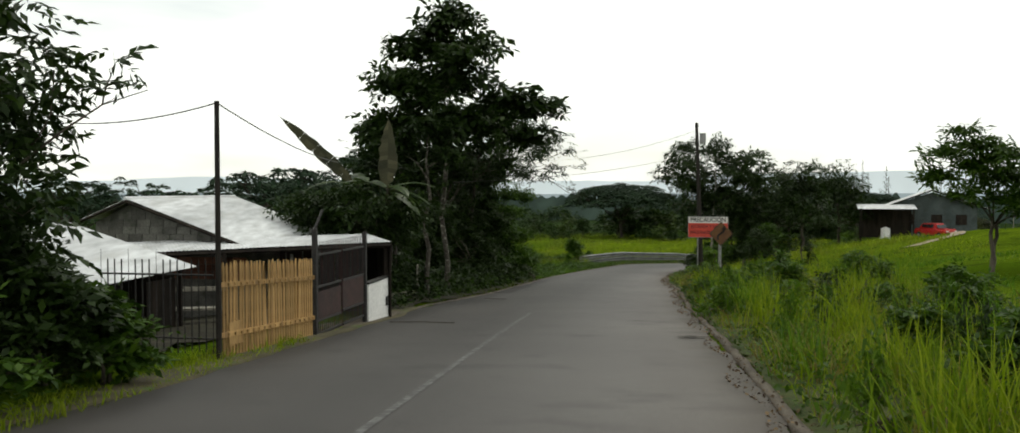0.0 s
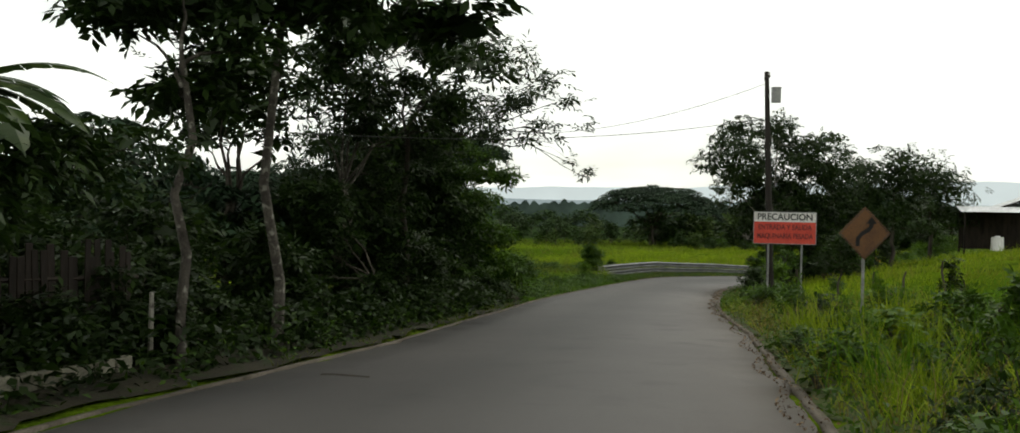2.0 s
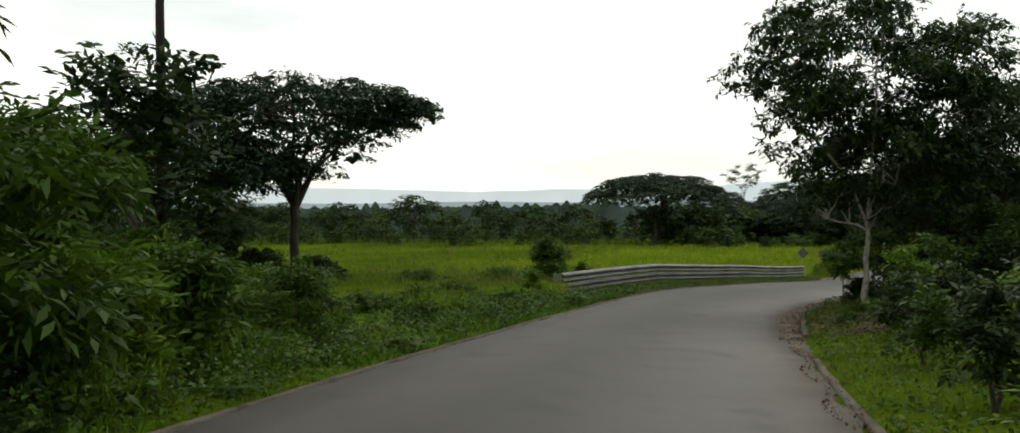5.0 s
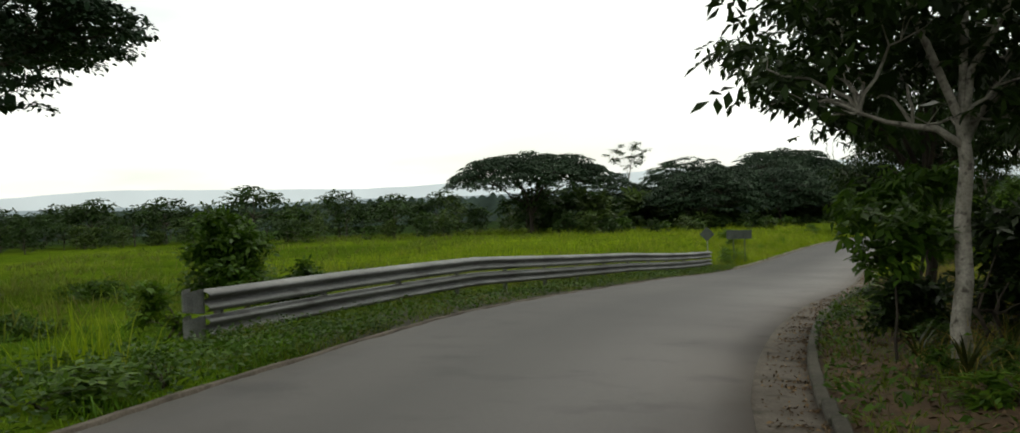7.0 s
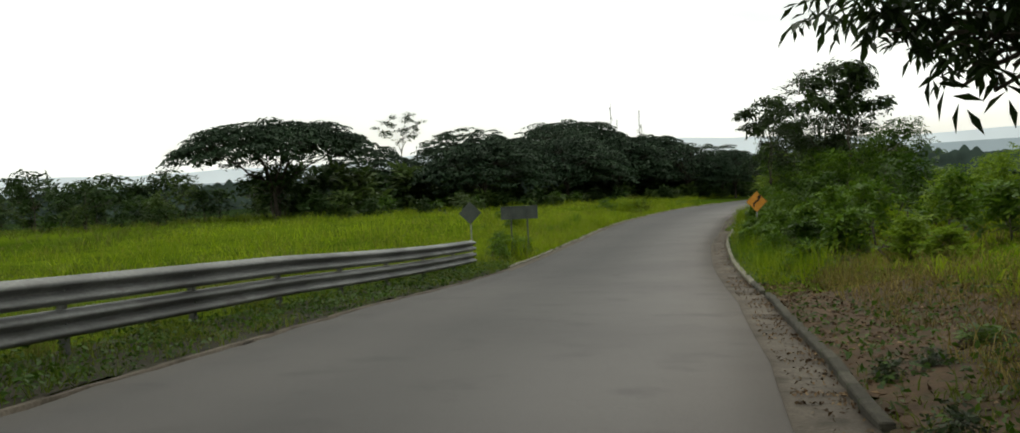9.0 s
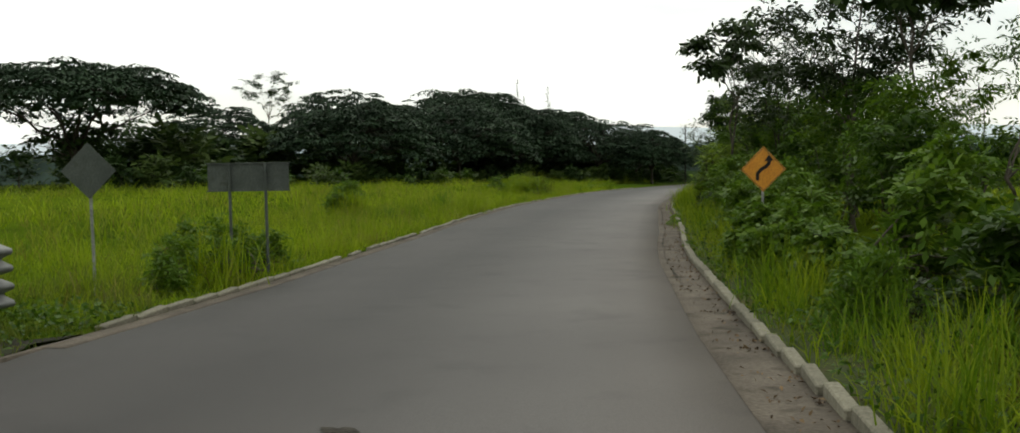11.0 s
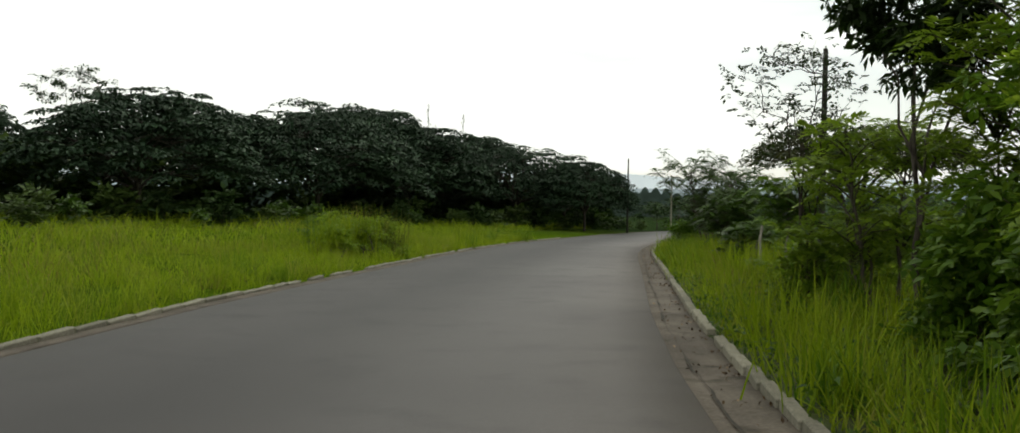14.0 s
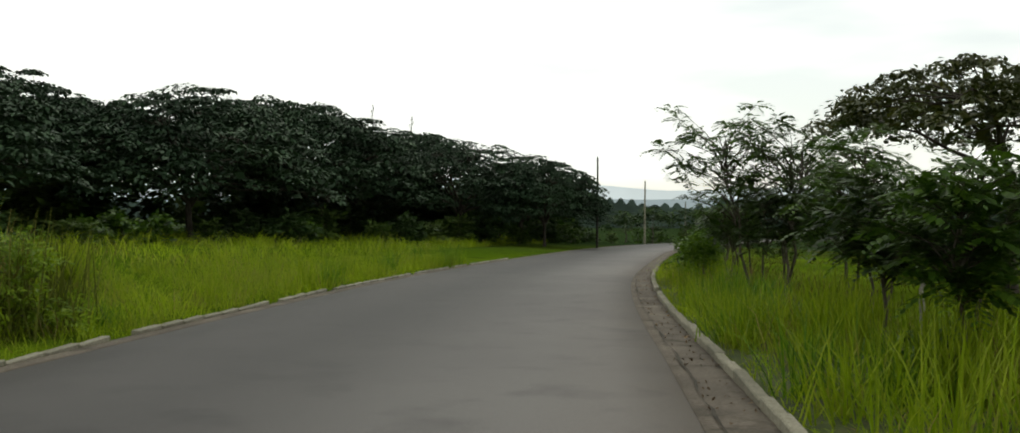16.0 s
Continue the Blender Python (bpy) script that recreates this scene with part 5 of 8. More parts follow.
def pad_crown(seed, w, h, thick, pads, per, leaf, hang=0.0, flat=2.0, fork=None, deep=.33, pad=.043, curl=.34, fuzz=.10):
    """A spreading crown of many flat pads of small leaves, on limbs: (wood), (crown). hang: how far the middle reaches down."""
    rng = np.random.default_rng(seed)
    r = np.sqrt(rng.random(pads)) ** .9
    a = rng.uniform(0, 2 * np.pi, pads)
    x, y = r * w * .47 * np.cos(a), r * w * .47 * np.sin(a)
    lump = np.array([noise.noise((p * 5.5 / w, s * 5.5 / w, seed * 1.7)) for p, s in zip(x, y)])
    rim = np.clip(r * (1 + .16 * lump), 0, 1)
    top = h - thick * (1 - np.sqrt(1 - .97 * rim ** flat)) + lump * .16 * thick - .02 * h
    low = np.minimum(h - thick * 1.12 + .1 * lump * thick - hang * thick * (1 - r) ** 1.2, top - .1)
    z = low + (top - low) * rng.random(pads) ** deep
    pr = w * pad * rng.uniform(.6, 1.5, pads)
    C = np.stack([x, y, z], 1)
    rho, b = np.sqrt(rng.random((pads, per))), rng.uniform(0, 2 * np.pi, (pads, per))
    off = np.stack([rho * np.cos(b), rho * np.sin(b) * .9, 0 * rho], 2) * pr[:, None, None]
    outward = np.stack([np.cos(a), np.sin(a)], 1)
    off[..., 2] = -curl * pr[:, None] * rho ** 2 + rng.normal(size=rho.shape) * fuzz * pr[:, None] - .32 * (r ** 2)[:, None] * (off[..., :2] * outward[:, None]).sum(2)
    at = (C[:, None] + off).reshape(-1, 3)
    n = len(at)
    d = np.stack([np.cos(b), np.sin(b), -.25 - .3 * rho], 2).reshape(-1, 3) + rng.normal(size=(n, 3)) * (.6, .6, .13)
    d /= np.linalg.norm(d, axis=1)[:, None]
    wide = np.cross(d, rng.normal(size=(n, 3)) * .2 + (0, 0, 1))
    wide /= np.linalg.norm(wide, axis=1)[:, None]
    L = (leaf * rng.uniform(.6, 1.4, n))[:, None]
    up = np.cross(wide, d) * L * .12
    lv = np.stack([at - d * L * .5, at + wide * L * .27 + up, at + d * L * .5, at - wide * L * .27 + up], 1).reshape(-1, 3)
    m = pads // 2 * 3
    i = rng.integers(pads, size=m)
    inner = C[i] * (.86, .86, 1) + rng.normal(size=(m, 3)) * pr[i][:, None] * .5
    inner[:, 2] = low[i] + (C[i, 2] - low[i]) * rng.uniform(.35, .95, m)
    iv, _ = leaves(rng, inner, w * .034, .75, .1)
    lv = np.vstack([lv, iv])
    n += m
    fork = fork or max(h * .24, h - thick * (1.3 + hang))
    wood = [(wiggle(rng, (0, 0, -.4), (rng.normal() * .2, rng.normal() * .2, fork), 5, .02), h * .024 * np.array([1.5, 1.05, .95, .9, .85]))]
    nodes = []
    for k in range(9):
        i = int(np.argmin(np.abs((a - k * 2 * np.pi / 9 + np.pi) % (2 * np.pi) - np.pi) * 2 + np.abs(r - (.78 if k % 2 else .45))))
        p = bough(rng, (0, 0, fork * rng.uniform(.85, 1)), C[i] - (0, 0, .1 * thick), 7, .02)
        wood.append((p, h * .014 * np.linspace(1, .18, 7)))
        nodes.append(p[2:])
    nodes = np.vstack(nodes)
    for i in range(0, pads, 3):
        j = int(np.argmin(np.linalg.norm(nodes - C[i], axis=1) + 2.5 * np.maximum(nodes[:, 2] - C[i, 2], 0)))
        wood.append((wiggle(rng, nodes[j], C[i] - (0, 0, .1 * pr[i]), 4, .05), h * .0042 * np.array([1, .8, .55, .25])))
    return tubes(wood, 5), (lv, np.arange(4 * n).reshape(n, 4))


def rain_tree(name, x, y, h, w, thick, label, leaf_mat, seed, group="", pads=280, per=46, leaf=.46, bark=None, rz=0.0, **k):
    ob = tagged(base(name, x, y, None, rz), label, "tree", group)
    (wv, wf), (lv, lf) = pad_crown(seed, w, h, thick, pads, per, leaf, **k)
    child("trunk", raw_mesh("trunk", wv, [wf], bark or BARK_DARK, True), ob)
    child("crown", raw_mesh("crown", lv, [lf], leaf_mat), ob)
    return ob


def mound(seed, width, height, count=7, low=0.25):
    """Lobes of a bush or a round crown down to a fraction of the height."""
    rng = np.random.default_rng(seed)
    out = []
    for k in range(count):
        t = (k + .5) / count
        a = k * 2.39996 + rng.normal() * .3
        z = height * (low + (.86 - low) * t)
        r = width * .5 * (1 - .75 * t ** 1.6) * rng.uniform(.35, .75)
        e = width * rng.uniform(.16, .27)
        out.append((r * math.cos(a), r * math.sin(a), z, e, e, min(e * .8, height * .22)))
    return out


def fill(seed, n, mid, ext, r):
    """Lobes spread evenly through an ellipsoid."""
    rng = np.random.default_rng(seed)
    out = []
    for k in range(n):
        u, a, q = 1 - 2 * (k + .5) / n, k * 2.39996 + rng.normal() * .25, rng.uniform(.45, 1) ** .5
        w = math.sqrt(1 - u * u)
        e = r * rng.uniform(.8, 1.2)
        out.append((mid[0] + ext[0] * q * w * math.cos(a), mid[1] + ext[1] * q * w * math.sin(a), mid[2] + ext[2] * q * u, e, e, e * .62))
    return out


def bush(x, y, w, h, seed, mat=None, leaf=.16, count=2600, label="dense dark green roadside bush", name="bush", group="roadside bushes", low=.18, **k):
    return tree(name, x, y, h, mound(seed, w, h, 8, low), label, mat or LEAF_MID, BARK, "bush", group, seed, leaf=leaf, count=count, trunk_r=.035 + .006 * h, fork=.22, clusters=10, stems=2, **{"core": .03, **k})


# first stretch, left: near tree and hedge before the homestead
tree("tree", -6.7, 12.0, 5.0, [(.2, 0, 4.6, .7, .7, .4), (.9, .3, 4.1, .42, .42, .3), (1.6, .4, 4.1, .3, .3, .22), (2.0, .5, 3.8, .28, .28, .2), (1.2, .1, 3.6, .3, .3, .2), (.2, 0, 3.8, .8, .8, .5), (-.5, .4, 3.4, .9, .9, .5), (.3, .2, 3.0, .8, .8, .5), (.6, 0, 2.3, .7, .7, .5), (0, .3, 1.8, .9, .9, .6)],
     "small roadside tree with drooping dark leaves", LEAF_DARK, BARK, seed=21, leaf=.15, count=5200, trunk_r=.06, fork=.35, clusters=9, aspect=.42, droop=.5, core=0)
for k, (x, y, w, h) in enumerate(((-6.3, 10.4, 1.8, 1.5), (-5.9, 11.9, 1.7, 1.7), (-5.5, 13.0, 1.2, 1.25), (-6.9, 13.4, 1.8, 2.0), (-7.8, 11.2, 2.6, 2.4), (-7.2, 14.6, 1.4, 1.9), (-8.6, 13.6, 2.6, 2.2))):
    bush(x, y, w, h, 40 + k, LEAF_DARK if k % 2 else LEAF_MID, .13, 3600)
# behind the homestead
for k, (x, y, h, w) in enumerate(((-12.0, 49, 7.0, 10), (-8.0, 45, 4.7, 8), (-30, 76, 8.6, 9), (-37, 80, 9.2, 8), (-20, 60, 6.8, 10), (-44, 70, 7, 12), (-15, 58, 6.4, 9))):
    rain_tree("tree", x, y, h, w * 1.05, h * .42, "broad dark tree behind the homestead", LEAF_RAIN, 60 + k, "trees behind the homestead", 130, 44, .26, hang=.3)
# leafy trees over the gate end and banana plants
tree("tree", -5.2, 30.4, 3.9, [(0, 0, 3.3, 1.2, 1.2, .4), (1.1, -.4, 3.0, .9, .9, .4), (-1.2, -.6, 3.1, 1.0, 1, .4), (.3, -1.2, 2.7, 1.1, 1, .4), (1.6, .6, 2.6, .9, 1, .4), (-.6, .9, 2.7, 1.1, 1, .4), (-1.7, .4, 2.5, .9, .9, .4), (1.2, -.6, 2.2, 1, 1, .35), (-.2, -1.0, 2.2, 1.2, 1, .35), (2.0, 1.6, 2.9, 1.0, 1.0, .4)],
     "feathery green tree overhanging a porch roof", LEAF_DARK, BARK, seed=31, leaf=.16, count=10000, trunk_r=.1, fork=.4, clusters=10, aspect=.3, droop=.5)


def banana(x, y, h, seed, fronds, label):
    """A banana plant; a frond is (direction in degrees, rise in radians, length, half width, withered)."""
    rng = np.random.default_rng(seed)
    ob = tagged(base("banana_plant", x, y), label, "banana plant", "banana plants")
    v, f = tubes([(wiggle(rng, (0, 0, -.2), (.1, 0, h), 6, .015), np.linspace(.14, .07, 6))], 10)
    child("stem", raw_mesh("stem", v, [f], BARK_DARK, True), ob)
    for turn, rise, ln, half, dry in fronds:
        a = radians(turn)
        V, F = [], []
        p, way = np.array([.05, 0, h - .1]), np.array([math.cos(a) * math.cos(rise), math.sin(a) * math.cos(rise), math.sin(rise)])
        side = np.array([-math.sin(a), math.cos(a), 0]) if rise < 1.2 else np.array([.9, -.4, 0])
        if dry:
            side = np.cross(way, (.15, 1, 0))
        n, cut = 17, rng.uniform(.72, 1.0, (18, 2))
        for i in range(n):
            t = i / (n - 1)
            q = p + way * ln / n
            way = way + np.array([0, 0, (-.045 - .05 * t) * (.15 if dry else 1)])
            way /= np.linalg.norm(way)
            wide = [half * math.sin(math.pi * min(1, .06 + u * .93)) ** .7 * (.1 if u < .1 else 1) for u in (t, t + 1 / n)]
            for e, sg in enumerate((-1, 1)):
                w0, w1 = wide[0] * cut[i, e], wide[1] * cut[i + 1, e]
                b = len(V)
                V += [p, q, q + side * sg * w1 - (0, 0, .2 * w1), p + side * sg * w0 - (0, 0, .2 * w0) + way * .012 * (i % 3 == 0)]
                F.append((b, b + 1, b + 2, b + 3))
            p = q
        child("leaf", raw_mesh("leaf", np.array(V), [np.array(F)], LEAF_BANANA_DRY if dry else LEAF_BANANA), ob, "withered brown banana leaf" if dry else "")


LEAF_BANANA = leafy("banana_leaf", (.018, .038, .008), (.034, .062, .013), (.060, .088, .022), .3, .45, .6)
LEAF_BANANA_DRY = leafy("withered_banana_leaf", (.030, .032, .018), (.050, .050, .028), (.080, .075, .045), .15, .7, .6)
banana(-5.1, 31.6, 3.9, 3, ((176, .78, 3.5, .24, True), (205, .35, 1.9, .28, False), (150, .1, 1.8, .26, False), (-70, .5, 1.9, .28, False), (20, .3, 1.8, .27, False), (95, .6, 2.0, .26, False)), "banana plant with one withered leaf standing out")
banana(-6.4, 31.9, 3.1, 7, ((170, .5, 2.0, .25, False), (-120, .3, 1.9, .26, False), (-40, .55, 1.9, .25, False), (60, .4, 2.0, .25, False), (110, .7, 1.8, .22, False)), "banana plant with torn arching leaves")
banana(-3.95, 30.5, 3.7, 9, ((80, 1.5, 2.3, .34, True), (190, .5, 1.8, .24, False), (-60, .3, 1.8, .26, False), (10, .45, 1.7, .25, False), (-5, .05, 1.7, .3, False), (35, -.1, 1.6, .3, False), (-35, -.15, 1.7, .3, False), (65, .2, 1.6, .28, False), (120, .5, 1.8, .25, False)), "banana plant with a furled upright leaf")

# big tree and its thicket
big = [(.2, 0, 10.7, 1.1, 1.1, .8), (-1.0, .4, 9.6, 1.2, 1.2, .7), (1.2, -.3, 9.5, 1.1, 1.1, .6), (-1.7, -.4, 8.2, 1.2, 1.2, .7), (.2, .6, 8.3, 1.4, 1.4, .8), (2.6, .2, 7.4, 1.2, 1.2, .6), (3.6, -.3, 7.2, .9, .9, .5),
       (3.3, .2, 6.0, .9, .9, .5), (-1.8, .7, 6.6, 1.3, 1.3, .7), (.7, -.8, 6.4, 1.4, 1.4, .7), (-.8, -1.4, 7.4, 1.1, 1, .6), (-2.4, -1.0, 6.2, 1.0, 1, .5), (.4, -1.6, 9.0, .9, .9, .5)]
tree("tree", -2.5, 37.9, 11.6, big, "tall leafy tree with a slim pale trunk beside the road", LEAF_DARK, BARK_MOTTLED, seed=51, leaf=.25, count=15000, trunk_r=.10, fork=.62, clusters=12, aspect=.5, droop=.35, spread=.45)
tree("tree", -3.0, 34.5, 6.6, [(.1, 0, 6.0, .9, .9, .5), (-.9, .3, 5.3, .8, .8, .4), (.8, .5, 5.0, .8, .8, .4), (-.3, .8, 4.2, .9, .9, .5)], "slim young tree with a bare mottled trunk", LEAF_DARK, BARK_MOTTLED, seed=52, leaf=.2, count=2600, trunk_r=.085, fork=.7, clusters=8, droop=.4)
for k, (s, d, w, h) in enumerate(((30.0, -8.3, 1.2, 1.0), (31.8, -8.2, 1.3, 1.2), (27.6, -8.4, 1.1, .9), (33.6, -8.6, 1.5, 1.7), (33.5, -7.6, 1.6, 1.0), (35.3, -8.0, 1.8, 1.5), (37.6, -7.5, 1.5, .9), (39.6, -7.4, 1.6, 1.2), (41.6, -7.2, 1.5, .9), (43.6, -7.3, 1.7, 1.3), (45.8, -7.0, 1.4, 1.0), (48.2, -7.1, 1.6, 1.3), (50.4, -6.9, 1.4, .9), (52.8, -7.0, 1.6, 1.2), (55.2, -7.0, 1.5, .9), (57.6, -7.1, 1.6, 1.1), (60.4, -7.2, 1.5, .9), (36.4, -9.4, 2.2, 2.0), (42.6, -9.4, 2.2, 2.2), (46.6, -9.0, 2.2, 2.2))):
    bush(*sx(s, d), w, h, 1100 + k, LEAF_DARK, .14, 1500, "low dark undergrowth bush at the road's edge", group="undergrowth bushes", low=.1, aspect=.4)
thick = ((27.5, -8.7, 2.4, 2.0), (29.5, -10.5, 3.6, 3.0), (31.5, -8.3, 2.0, 1.6), (34, -10.2, 3.8, 3.4), (36, -8.6, 2.2, 1.7), (38, -10.4, 4.0, 3.2), (40, -8.6, 2.6, 2.6), (41.5, -11, 4.2, 3.4), (43.5, -8.6, 3.0, 3.9), (45.5, -10.5, 4.2, 4.3), (47, -8.1, 2.6, 3.1), (48.5, -9.6, 4.0, 4.0), (51, -7.8, 2.6, 2.4), (53, -9.4, 3.8, 3.0), (55.5, -7.9, 2.4, 2.0), (57, -9.8, 3.6, 3.6), (59, -8.0, 2.2, 1.7), (61, -10.5, 3.4, 3.2),
         (33, -13, 4.5, 3.2), (39, -13.5, 5, 3.5), (45, -14, 5, 3.7), (51, -13, 4.5, 3.4), (57, -13.5, 4.5, 4.4), (30, -14, 5, 3.8), (63, -8.6, 2.2, 1.3), (65, -11, 3.0, 3.0), (66.8, -8.4, 2.2, 2.2), (69, -10.4, 2.8, 2.6), (70.6, -8.7, 2.2, 1.9), (64.2, -8.3, 2.0, 2.4), (71.4, -12.6, 3.0, 3.0), (74, -11.4, 3.2, 2.0), (76.5, -8.4, 1.6, .7), (80, -8.8, 1.8, .7), (84, -8.2, 1.6, .6))
for k, (s, d, w, h) in enumerate(thick):
    h = h * .72 if s < 38 else h
    bush(*sx(s, d), w, h, 100 + k, LEAF_DARK if s < 54 else LEAF_MID if s < 62 else (LEAF_MID, LEAF_LIGHT)[k % 2], .17 if h > 2 else .13, int(1500 + 800 * h), "dense dark thicket bush beside the road" if s < 52 else "low light green shrub at the road's edge", group="thicket bushes" if s < 52 else "low verge shrubs", aspect=.35)
# feathery trees leaning over the road
tree("acacia_tree", *sx(50.5, -8.6), 9.6, [(2.0, -1.0, 8.6, 1.4, 1.4, .6), (-.5, .5, 9.0, 1.5, 1.5, .6), (3.4, .3, 8.4, 1.2, 1.2, .4), (4.6, 1.2, 7.9, .9, .9, .3), (5.6, 1.8, 7.2, .7, .7, .3), (6.2, 2.3, 6.4, .45, .45, .45), (-2.0, -.8, 7.8, 1.4, 1.4, .6), (1.0, 1.5, 7.2, 1.4, 1.4, .6), (-1.0, -2.0, 6.6, 1.3, 1.3, .6), (2.0, -2.0, 6.0, 1.2, 1.2, .5), (.4, .4, 5.4, 1.5, 1.5, .6), (-2.4, .6, 5.6, 1.3, 1.3, .6), (2.6, -.4, 6.8, 1.1, 1.1, .5), (.9, -.5, 6.2, 1.2, 1.2, .5), (4.0, .3, 7.0, .9, .9, .4), (4.9, .6, 6.2, .6, .6, .35), (5.0, 1.6, 5.9, .5, .5, .35), (5.7, 1.9, 5.2, .42, .42, .35), (6.1, 2.2, 4.75, .3, .3, .3), (3.4, -.1, 5.9, .8, .8, .4), (-.9, -.5, 6.8, 1.1, 1.1, .5)],
     "feathery acacia leaning a thin branch over the road", LEAF_DARK, BARK_DARK, seed=71, leaf=.18, count=19000, core=0, reach=3.8, trunk_r=.11, fork=.62, clusters=11, aspect=.28, droop=.3, stems=2, spread=.42)
tree("acacia_tree", *sx(58, -10.0), 7.4, [(2.6, .5, 5.4, 1.2, 1.2, .4), (1.2, -.4, 6.4, 1.3, 1.3, .5), (3.2, .9, 5.4, .8, .8, .35), (-.8, .4, 6.8, 1.3, 1.3, .5), (.6, 1, 5.4, 1.4, 1.4, .5), (2.0, -1.0, 4.4, 1.1, 1.1, .5), (-1.8, -.6, 5.6, 1.2, 1.2, .5), (.2, -.6, 4.2, 1.3, 1.3, .5)],
     "feathery acacia with a flat layered crown", LEAF_MID, BARK_DARK, seed=72, leaf=.18, count=19000, trunk_r=.10, fork=.5, clusters=10, aspect=.28, stems=2)
tree("tree", *sx(44, -11.5), 8.4, mound(73, 6, 8.4, 10, .6), "dark leafy tree rising from the thicket", LEAF_DARK, BARK, seed=73, leaf=.24, count=4200, trunk_r=.13, fork=.4, clusters=9)

for k, (s_, d_, h, w) in enumerate(((55.8, -9.6, 6.6, 4.6), (51.6, -10.4, 6.0, 4.2), (58.0, -10.2, 6.8, 5.2), (61.5, -9.2, 5.2, 4.0), (65.5, -11.0, 4.6, 4.2), (54.5, -10.6, 4.6, 4.0))):
    tree("tree", *sx(s_, d_), h, mound(620 + k, w, h, 12, .25), "dark leafy tree rising from the thicket", LEAF_MID if s_ > 60 else LEAF_DARK, BARK, group="thicket trees", seed=620 + k, leaf=.2, count=11000, trunk_r=.1, fork=.3, clusters=9, stems=2, aspect=.34, droop=.4)
tree("tree", -3.4, 76.0, 8.2, mound(630, 6, 8.2, 10, .4), "leafy tree beside a utility pole", LEAF_DARK, BARK, seed=630, leaf=.24, count=5000, trunk_r=.1, fork=.3, clusters=9)

tree("tree", *sx(46.5, -9.2), 9.4, fill(640, 13, (1.2, 0, 7.0), (3.0, 2.4, 2.0), .95), "slim dark tree with drooping leaves above the thicket", LEAF_DARK, BARK_MOTTLED, seed=640, leaf=.22, count=7600, trunk_r=.1, fork=.42, clusters=8, core=0, aspect=.42, droop=.5, spread=.4)

tree("tree", *sx(45.4, -10.4), 3.8, fill(641, 11, (.2, 0, 2.6), (2.3, 2.2, .8), .7), "dark leafy tree rising from the thicket", LEAF_DARK, BARK, group="thicket trees", seed=641, leaf=.2, count=5600, trunk_r=.09, fork=.35, clusters=9, aspect=.36, droop=.4)

tree("tree", *sx(48.6, -10.2), 5.6, fill(642, 18, (.6, 0, 3.9), (1.6, 1.6, 1.3), .9), "dark leafy tree rising from the thicket", LEAF_DARK, BARK, group="thicket trees", seed=642, leaf=.17, count=4600, trunk_r=.09, fork=.3, clusters=9, aspect=.36, droop=.4, core=.01)

# first stretch, right
tree("young_tree", 17.4, 34.6, 5.6, [(-1.7, .1, 4.5, .8, .8, .22), (-1.8, .2, 3.6, .8, .8, .25), (-1.3, -.1, 2.9, .8, .8, .3), (-.9, 0, 5.2, .8, .8, .22), (-.4, .3, 4.7, 1.0, 1, .25), (.2, -.2, 4.3, 1.1, 1.1, .3), (-.7, .2, 4.0, .9, .9, .25), (.7, .3, 3.5, 1.2, 1.2, .4), (1.5, -.2, 3.3, 1.0, 1, .4), (2.4, .2, 3.4, .9, .9, .4), (.4, -.6, 2.7, 1.1, 1.1, .4), (1.6, .4, 2.4, 1.0, 1, .4)],
     "young tree with layered feathery leaves in the meadow", LEAF_MID, BARK, seed=81, leaf=.22, count=9000, trunk_r=.09, fork=.35, clusters=9, aspect=.3, stems=2)
bush(17.2, 55.0, .9, 1.7, 82, LEAF_DARK, .12, 900, "ivy-covered stump standing in the meadow", "ivy_stump", "")
for k, (s, d, w, h) in enumerate(((31, 5.2, 1.6, 1.3), (36, 5.6, 1.8, 1.6), (33.5, 7.8, 1.8, 1.3), (41, 6.2, 1.8, 1.2), (66.5, 3.6, 1.7, 1.9), (69, 4.6, 2.0, 1.8), (72, 3.6, 1.6, 1.4), (75, 4.4, 1.8, 1.7), (64, 4.4, 1.3, 1.2), (61, 3.9, 1.2, .9), (78, 3.9, 1.9, 1.8), (81.5, 4.2, 2.1, 2.4), (84, 5.2, 2.3, 2.8), (87, 4.6, 1.8, 1.6), (18, 6.2, 1.6, 1.0), (23, 7.6, 1.8, 1.1), (12.5, 5.2, 1.5, .9), (9.5, 5.2, 1.8, 1.0), (10.5, 6.6, 2.0, 1.2), (8.6, 4.2, 1.3, .7), (12.0, 7.4, 2.0, 1.2), (11.2, 4.2, 1.2, .7), (14.4, 6.4, 1.8, 1.1), (16.0, 4.8, 1.2, .8))):
    bush(*sx(s, d), w, h, 140 + k, (LEAF_MID, LEAF_DARK, LEAF_LIGHT)[k % 3] if s > 60 else LEAF_MID, .12, 2100, "leafy green shrub in the roadside grass", group="verge shrubs", aspect=.42, low=.08, twig=5)
